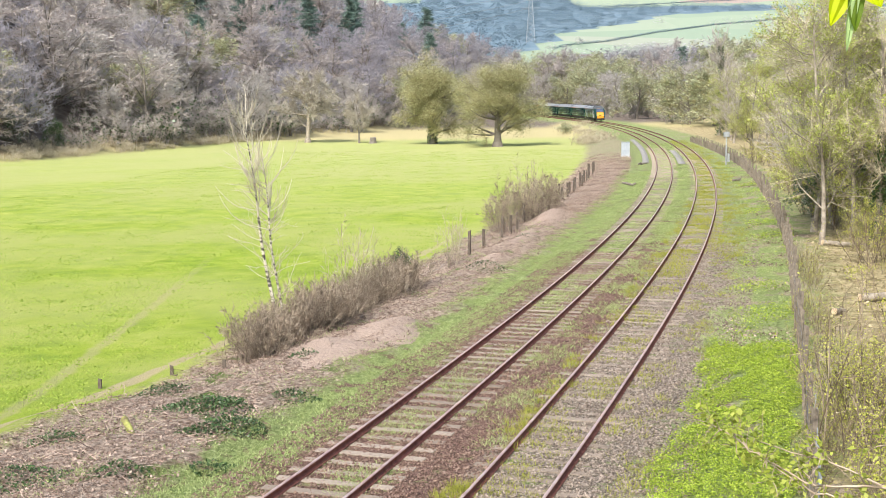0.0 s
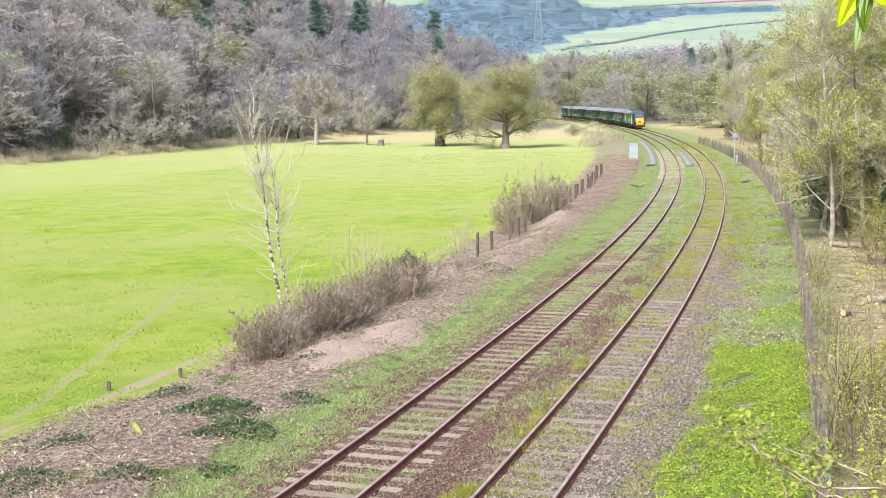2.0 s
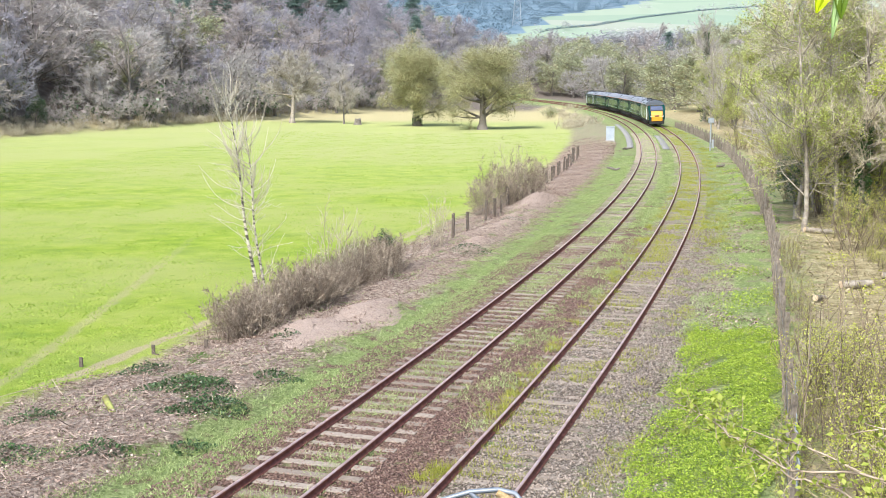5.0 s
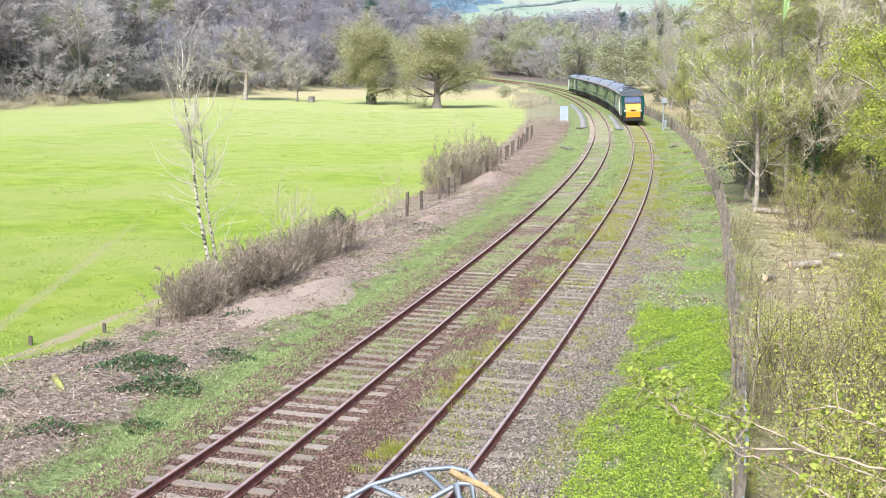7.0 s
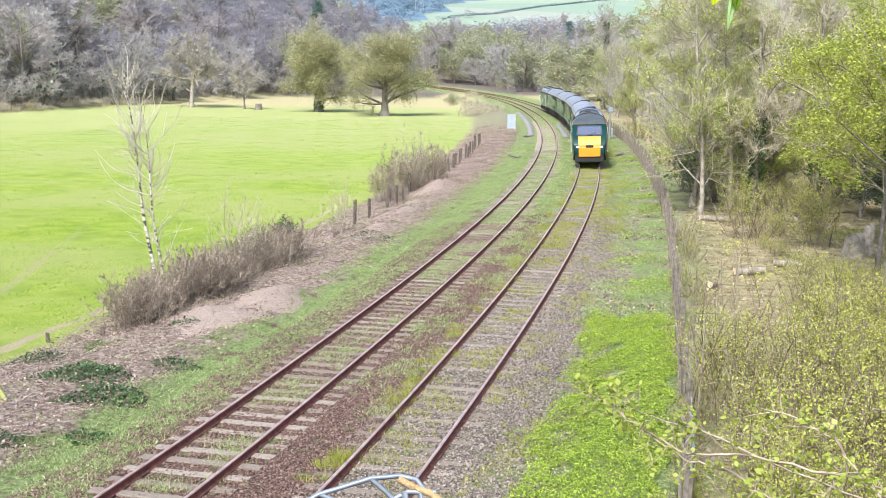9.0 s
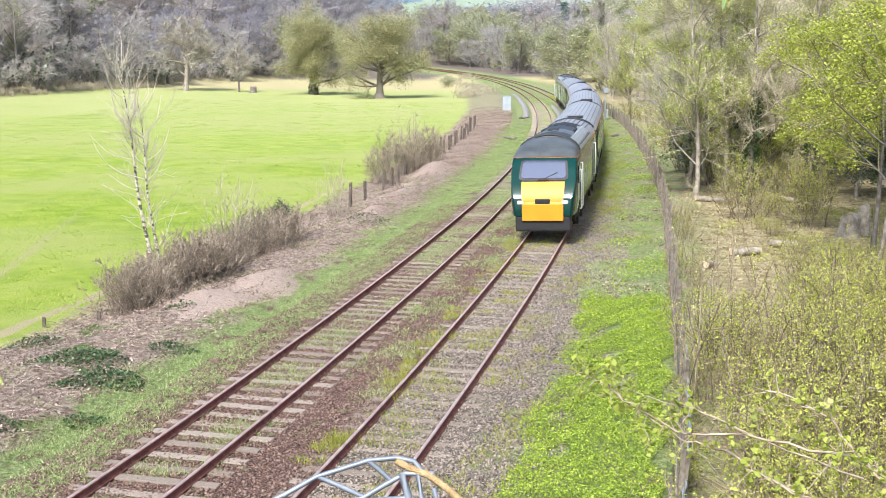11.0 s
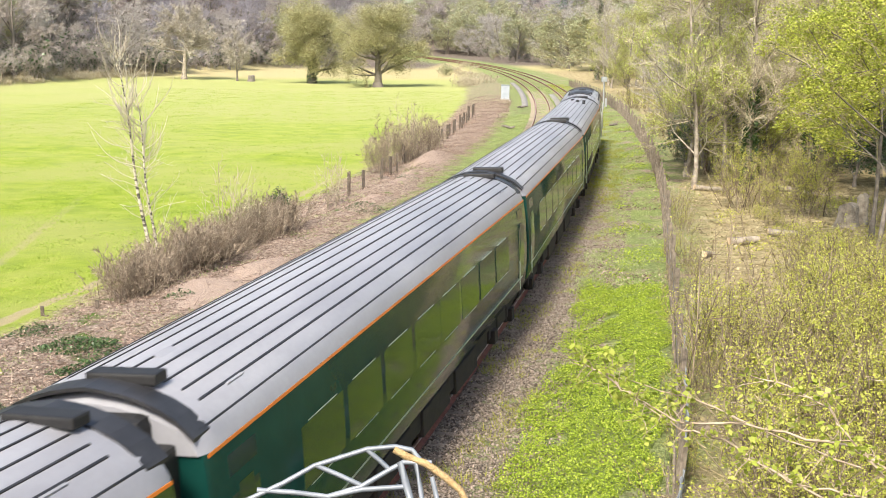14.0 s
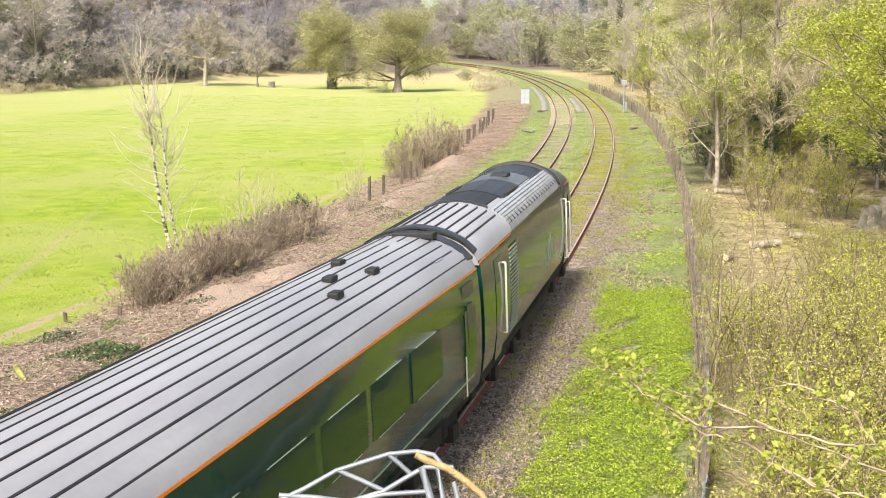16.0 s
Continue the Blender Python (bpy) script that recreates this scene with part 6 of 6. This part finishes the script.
stump(-12.3, 217.5, 0.6, 1.0, "old dark stump in the pasture", BARK)

# ---- sleepers ----
bm = bmesh.new()
box(bm, (-1.27, -0.125, -0.13), (1.27, 0.125, 0.0), 0.015)
sleeper_mesh = bpy.data.meshes.new("sleeper")
bm.to_mesh(sleeper_mesh)
bm.free()
sleeper_mesh.materials.append(TIMBER.m)
for t, mid in zip(TRACKS, (0.0, OTHER)):
    far = []
    for s in np.arange(15, 175, 0.68):
        x, y, dx, dy = on_line(s, mid)
        m = Matrix.Translation((float(x), float(y), -0.164 - (0.010 if mid == 0 else 0.0) + rng.normal(-0.004, 0.010))) @ Matrix.Rotation(math.atan2(-float(dx), float(dy)) + rng.normal(0, 0.012), 4, "Z")
        if s < 116:
            part("sleeper", sleeper_mesh, None, t).matrix_basis = m
        else:
            far.append([m @ Vector(c) for c in ((-1.27, -0.125, 0), (1.27, -0.125, 0), (1.27, 0.125, 0), (-1.27, 0.125, 0), (-1.27, -0.125, -0.12), (1.27, -0.125, -0.12))])
    v = np.array(far).reshape(-1, 3)
    q = np.arange(len(far))[:, None, None] * 6
    tagged(part("far_sleeper_run", raw("far_sleeper_run", v, (q + np.array([[0, 1, 2, 3], [4, 5, 1, 0]])[None]).reshape(-1, 4), TIMBER.m), None, t), kind="stuff")


# ---- distance: hills beyond the valley ----
def far_z(x, y):
    return 0.122 * (y - 640) - 6 + 5 * lumps(x, y, 420, 2.0) + 2 * lumps(x, y, 170, 1.0) + 0.00002 * (x - 150) ** 2


def wood_edge(x):
    """How far off the far wood begins, over the lower fields."""
    return np.interp(x, [-200, 20, 77, 124, 201, 276, 390, 600], [860, 930, 1025, 1240, 1380, 1510, 1560, 1600])


def in_far_wood(x, y):
    top = np.interp(x, [-160, -45, 10, 150, 215, 400], [1750, 1800, 2300, 2300, 1680, 1660])
    return (y > wood_edge(x)) & (y < top)


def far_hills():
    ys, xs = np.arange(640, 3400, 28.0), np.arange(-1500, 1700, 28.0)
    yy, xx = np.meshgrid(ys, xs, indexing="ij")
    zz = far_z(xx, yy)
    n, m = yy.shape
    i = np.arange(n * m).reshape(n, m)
    q = Mat("hazed_fields_and_woods", 1.0, 0.0, 0.0)
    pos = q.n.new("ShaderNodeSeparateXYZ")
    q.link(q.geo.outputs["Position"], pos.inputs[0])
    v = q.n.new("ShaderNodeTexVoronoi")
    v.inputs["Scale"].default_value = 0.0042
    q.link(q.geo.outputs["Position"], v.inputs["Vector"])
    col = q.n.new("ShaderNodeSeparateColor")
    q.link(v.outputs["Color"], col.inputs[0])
    # Pale bluish stops carry the haze of distance in the colour.
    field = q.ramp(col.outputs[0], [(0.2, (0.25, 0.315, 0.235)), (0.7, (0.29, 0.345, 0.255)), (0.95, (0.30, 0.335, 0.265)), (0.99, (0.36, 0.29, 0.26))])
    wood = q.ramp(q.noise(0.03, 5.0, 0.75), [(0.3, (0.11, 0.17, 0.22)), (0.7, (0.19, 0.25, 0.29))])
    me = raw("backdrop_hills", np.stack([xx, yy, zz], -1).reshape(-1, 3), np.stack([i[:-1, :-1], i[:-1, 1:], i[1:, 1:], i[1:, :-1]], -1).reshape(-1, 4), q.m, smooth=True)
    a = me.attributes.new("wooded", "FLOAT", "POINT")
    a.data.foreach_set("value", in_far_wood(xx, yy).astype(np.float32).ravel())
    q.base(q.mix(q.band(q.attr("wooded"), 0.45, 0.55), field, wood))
    tagged(new("backdrop_hills", me), "far hills, bluish haze painted into green fields and woods", "hills", kind="structure")


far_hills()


def puffs(pts, r, per, material, name, label):
    """Distant tree heads: bunches of level leaves, all facing up for even brightness."""
    n = len(pts) * per
    c = np.repeat(pts, per, 0)
    rr = np.repeat(r, per)[:, None]
    d = unit(rng.normal(0, 1, (n, 3)))
    d[:, 2] = np.abs(d[:, 2])
    at = c + d * rr * rng.uniform(0.3, 1.0, (n, 1)) * [1, 1, 1.15]
    return tagged(new(name, raw(name, *leaves(rng, at, 1.7, 4.0), material)), label, "woods", kind="stuff")


# Haze over the far trees is put into this blue-tinted colour.
FAR_LEAF = leafy("hazed_green_trees", [(0.0, (0.125, 0.19, 0.235)), (0.5, (0.16, 0.23, 0.275)), (1.0, (0.21, 0.28, 0.31))], 1.0, 0.4)
# Bare twigs lightened towards blue-grey, in place of haze in the air.
FAR_BARE = leafy("hazed_grey_trees", [(0.0, (0.33, 0.34, 0.36)), (0.5, (0.42, 0.42, 0.42)), (1.0, (0.52, 0.51, 0.49))], 1.0, 0.4)


def far_points(n, x0, x1, y0, y1, slope=0.0):
    x, y = rng.uniform(x0, x1, n), rng.uniform(y0, y1, n)
    x = x + slope * (y - y0)
    z = np.maximum(far_z(x, y), ground_z(x, y))
    return np.stack([x, y, z], -1)


wood_at = far_points(5200, -170, 420, 880, 2000)
wood_at = wood_at[in_far_wood(wood_at[:, 0], wood_at[:, 1])][:1900]
puffs(wood_at, rng.uniform(5, 9, len(wood_at)), 42, FAR_LEAF, "far_wood", "wood on the far hillside, blued by painted haze")
puffs(far_points(260, -60, 190, 640, 820), rng.uniform(5, 8, 260), 95, FAR_BARE, "valley_wood", "bare wood in the valley bottom, paled by painted haze")
hedge = []
for ends in (((95, 1040), (112, 1072), (150, 1110), (215, 1230), (290, 1330), (420, 1420)), ((230, 1720), (330, 1745), (500, 1800))):
    hx, hy = zip(*ends)
    x = np.arange(hx[0], hx[-1], 2.5)
    yy = np.interp(x, hx, hy)
    hedge.append(np.stack([x, yy, far_z(x, yy)], -1))
hedge = np.concatenate(hedge)
puffs(hedge, np.full(len(hedge), 2.2), 22, FAR_LEAF, "far_hedges", "hedges between the far fields, tinted with painted haze")
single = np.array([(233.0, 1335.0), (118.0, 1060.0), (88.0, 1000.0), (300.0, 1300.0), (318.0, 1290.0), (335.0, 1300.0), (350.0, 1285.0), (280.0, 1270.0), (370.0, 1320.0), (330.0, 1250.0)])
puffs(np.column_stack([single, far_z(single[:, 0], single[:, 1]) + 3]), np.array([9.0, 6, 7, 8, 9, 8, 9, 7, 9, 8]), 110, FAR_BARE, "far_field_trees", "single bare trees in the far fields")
pylon = thing("power_pylon", "grey lattice electricity pylon on the far hill", "pylon")
px, py = 79.0, 1100.0
pz = float(far_z(px, py))
for s in (-1, 1):
    bm = bmesh.new()
    rod(bm, (px + s * 4, py, pz - 2), (px + s * 0.6, py, pz + 46), 0.35, 0.25, 5)
    part("leg", bm, STEEL, pylon)
for h, w in ((30, 8), (37, 7), (44, 5.5)):
    bm = bmesh.new()
    rod(bm, (px - w, py, pz + h), (px + w, py, pz + h), 0.3, sides=5)
    part("arm", bm, STEEL, pylon)
for k in range(9):
    bm = bmesh.new()
    w0, w1 = 4 - 3.4 * k / 9.5, 4 - 3.4 * (k + 1) / 9.5
    rod(bm, (px - w0, py, pz + k * 4.6), (px + w1, py, pz + k * 4.6 + 4.6), 0.16, sides=4)
    rod(bm, (px + w0, py, pz + k * 4.6), (px - w1, py, pz + k * 4.6 + 4.6), 0.16, sides=4)
    part("brace", bm, STEEL, pylon)

for k in range(3):
    line = np.linspace((px, py, pz + 30 + 7 * k), (px - 180, py - 200, pz - 6 + 7 * k), 9)
    line[:, 2] -= 5 * np.sin(np.linspace(0, math.pi, 9))
    part("cable", raw("cable", *tubes(line[None], 0.13, 0.13, 3), WIRE), None, pylon, "power cable, thickened to show from the camera")

# ---- the bridge on which the camera stands ----
MASONRY = simple("bridge_masonry", (0.22, 0.20, 0.17), (0.38, 0.35, 0.31), 3.0, 0.9, bump=0.5)
bridge = thing("road_bridge", "stone road bridge over the railway", "bridge", kind="structure")
bm = bmesh.new()
box(bm, (-30, -7.0, 5.1), (30, 0.0, 6.1))
part("deck", bm, MASONRY, bridge)
for y in (-6.9, -0.25):
    bm = bmesh.new()
    box(bm, (-30, y - 0.2, 6.1), (30, y + 0.2, 7.0), 0.03)
    part("parapet", bm, MASONRY, bridge)


def strand(pts, r0, r1, material, name, parent, label="", sides=6):
    return part(name, raw(name, *tubes(np.array([pts], dtype=float), r0, r1, sides), material, smooth=True), None, parent, label)


GALV = simple("pale_galvanised_strip", (0.16, 0.18, 0.205), (0.29, 0.315, 0.345), 20.0, 0.4, 0.2)
guard = thing("wire_guard", "bent pale wire guard with dry twine on the parapet", "wire guard")
strand([(-0.10, 1.485, 7.072), (-0.05, 1.495, 7.092), (-0.01, 1.503, 7.112), (0.057, 1.508, 7.131), (0.093, 1.508, 7.134), (0.115, 1.505, 7.130), (0.126, 1.500, 7.117)], 0.0034, 0.0034, GALV, "wire", guard)
strand([(-0.083, 1.491, 7.085), (-0.037, 1.491, 7.081), (0.006, 1.489, 7.075), (0.049, 1.493, 7.086), (0.086, 1.499, 7.106), (0.104, 1.501, 7.115), (0.14, 1.498, 7.115)], 0.0036, 0.0036, GALV, "wire", guard)
strand([(-0.008, 1.503, 7.112), (0.021, 1.499, 7.100), (0.053, 1.493, 7.086)], 0.0034, 0.0034, GALV, "wire", guard)
strand([(0.057, 1.508, 7.130), (0.072, 1.504, 7.118), (0.086, 1.499, 7.106)], 0.0034, 0.0034, GALV, "wire", guard)
strand([(0.099, 1.501, 7.115), (0.106, 1.492, 7.091), (0.114, 1.481, 7.065), (0.13, 1.30, 6.9)], 0.0055, 0.0055, GALV, "wire", guard)
strand([(0.119, 1.500, 7.115), (0.125, 1.488, 7.085), (0.13, 1.47, 7.05)], 0.0036, 0.0036, GALV, "wire", guard)
strand([(0.14, 1.492, 7.098), (0.147, 1.479, 7.068), (0.15, 1.46, 7.03)], 0.0036, 0.0036, GALV, "wire", guard)
strand([(0.006, 1.489, 7.075), (0.05, 1.491, 7.083), (0.107, 1.490, 7.086)], 0.0036, 0.0036, GALV, "wire", guard)
strand([(-0.10, 1.485, 7.072), (-0.12, 1.2, 6.95), (-0.12, 0.6, 6.85), (-0.12, -0.1, 6.9)], 0.008, 0.008, GALV, "bracket", guard)
strand([(0.13, 1.30, 6.9), (0.13, 0.6, 6.85), (0.13, -0.1, 6.9)], 0.008, 0.008, GALV, "bracket", guard)
TWINE = simple("dry_golden_twine", (0.34, 0.22, 0.09), (0.56, 0.40, 0.20), 60.0, 0.9, bump=0.5)
strand([(0.092, 1.507, 7.131), (0.108, 1.503, 7.122), (0.133, 1.497, 7.114), (0.158, 1.489, 7.097), (0.176, 1.482, 7.083), (0.187, 1.474, 7.060)], 0.0055, 0.0045, TWINE, "twine", guard, "dry golden twine")

# ---- hazel sprays near the bridge ----
HAZEL_LEAF = leafy("young_hazel_leaves", [(0.0, (0.15, 0.20, 0.02)), (0.5, (0.36, 0.43, 0.05)), (1.0, (0.58, 0.60, 0.15))], 0.5, 0.4)
HAZEL_BARK = simple("pale_hazel_bark", (0.28, 0.21, 0.14), (0.50, 0.41, 0.30), 12.0, 0.8)


def spray(pts, r, n, label):
    """A leafy shoot: a bent stem, short side twigs and young leaves."""
    t = thing("hazel_branch", label, "branch", "hazel branches")
    p = np.array(pts, dtype=float)
    k = np.linspace(0, len(p) - 1, len(p) * 5)
    fine = np.stack([np.interp(k, np.arange(len(p)), p[:, i]) for i in range(3)], -1) + rng.normal(0, 0.004, (len(k), 3))
    strand(fine, r * 0.75, r * 0.25, HAZEL_BARK, "stem", t)
    who = rng.integers(1, len(fine), n)
    tw = grow(rng, fine[who], rng.normal(0, 1, (n, 3)) * [1, 0.7, 1] + [-0.3, 0, 0.3], rng.uniform(0.05, 0.16, n), 3, 0.25, 0.05)
    tagged(part("twiggy_growth", raw("twiggy_growth", *tubes(tw, r * 0.3, r * 0.15, 3), HAZEL_BARK), None, t), kind="stuff")
    at = np.concatenate([tw[:, -1], tw[:, 2], fine[who] + rng.normal(0, 0.01, (n, 3))])
    at = np.concatenate([at + rng.normal(0, 0.013, at.shape) for _ in range(4)])
    part("leaves", raw("leaves", *leaves(rng, at, 0.026, 0.3), HAZEL_LEAF), None, t, "small crinkled lime-green leaves")


spray([(3.2, 3.2, 5.3), (2.3, 3.75, 5.95), (1.95, 3.89, 6.17), (1.85, 3.98, 6.28), (1.79, 4.04, 6.37), (1.60, 4.14, 6.45)], 0.011, 30, "pale hazel branch with young lime leaves")
spray([(2.4, 3.7, 5.9), (1.89, 4.05, 6.22), (1.52, 4.22, 6.26), (1.32, 4.28, 6.24), (1.14, 4.36, 6.34), (1.00, 4.43, 6.43)], 0.009, 34, "long thin hazel shoot with young leaves")
spray([(2.2, 3.9, 5.8), (1.51, 4.30, 6.16), (1.35, 4.37, 6.19), (1.21, 4.44, 6.28), (1.12, 4.48, 6.35)], 0.008, 22, "long thin hazel shoot with young leaves")
spray([(2.5, 3.5, 5.9), (1.90, 3.77, 6.11), (1.62, 3.91, 6.14), (1.47, 4.00, 6.21)], 0.009, 26, "pale hazel branch with young lime leaves")
spray([(2.1, 4.4, 6.0), (1.51, 4.55, 6.23), (1.37, 4.60, 6.26), (1.00, 4.72, 6.36)], 0.006, 22, "long thin hazel shoot with young leaves")
for _ in range(9):
    x, y = rng.uniform(2.2, 4.2), rng.uniform(4.6, 8.5)
    z = 6.9 - 0.42 * y + rng.uniform(-0.5, 0.3)
    spray([(x + 1.6, y - 0.4, z - 1.2), (x + 0.6, y, z - 0.3), (x, y + 0.1, z), (x - 0.6, y + 0.2, z + 0.2)], 0.008, 30, "thin hazel shoot with young leaves")

# a leaf that hangs close before the lens
near_leaf = thing("hanging_leaf_spray", "fresh lime-green leaves hanging from a twig", "leaf spray")
strand([(0.60, 0.85, 7.90), (0.40, 0.85, 7.80), (0.30, 0.852, 7.755), (0.279, 0.852, 7.744)], 0.003, 0.0015, HAZEL_BARK, "twig", near_leaf)


def big_leaf(root, tip, half, name, material, label):
    root, tip = Vector(root), Vector(tip)
    d = tip - root
    side = d.cross(Vector((0, 1, 0.15))).normalized() * half
    rows = []
    for k in range(9):
        f = k / 8
        w = math.sin(math.pi * min(1, f * 0.94 + 0.05)) ** 0.8
        c = root + d * f + Vector((0, 0.006 * math.sin(f * 3.1), 0))
        rows.append([c - side * w, c - side * w * 0.5 + Vector((0, 0.002, 0)), c, c + side * w * 0.5 + Vector((0, 0.002, 0)), c + side * w])
    part(name, loft(name, rows, material, caps=False), None, near_leaf, label)


LEAF_NEAR = leafy("near_lime_leaf", [(0.0, (0.60, 0.72, 0.0)), (1.0, (0.70, 0.78, 0.02))], 0.5, 0.6)
LEAF_DARK = leafy("near_green_leaf", [(0.0, (0.10, 0.17, 0.01)), (1.0, (0.16, 0.24, 0.02))], 0.5, 0.4)
LEAF_MILK = leafy("near_pale_leaf", [(0.0, (0.40, 0.55, 0.22)), (1.0, (0.52, 0.66, 0.32))], 0.5, 0.4)
big_leaf((0.287, 0.852, 7.748), (0.269, 0.858, 7.704), 0.008, "leaf", LEAF_NEAR, "lime-yellow leaf")
big_leaf((0.289, 0.852, 7.745), (0.280, 0.855, 7.686), 0.0035, "leaf", LEAF_MILK, "pale green leaf")
big_leaf((0.288, 0.853, 7.742), (0.285, 0.854, 7.700), 0.006, "leaf", LEAF_DARK, "dark green leaf")
big_leaf((0.290, 0.851, 7.742), (0.300, 0.848, 7.716), 0.008, "leaf", LEAF_NEAR, "lime-yellow leaf")


motions()
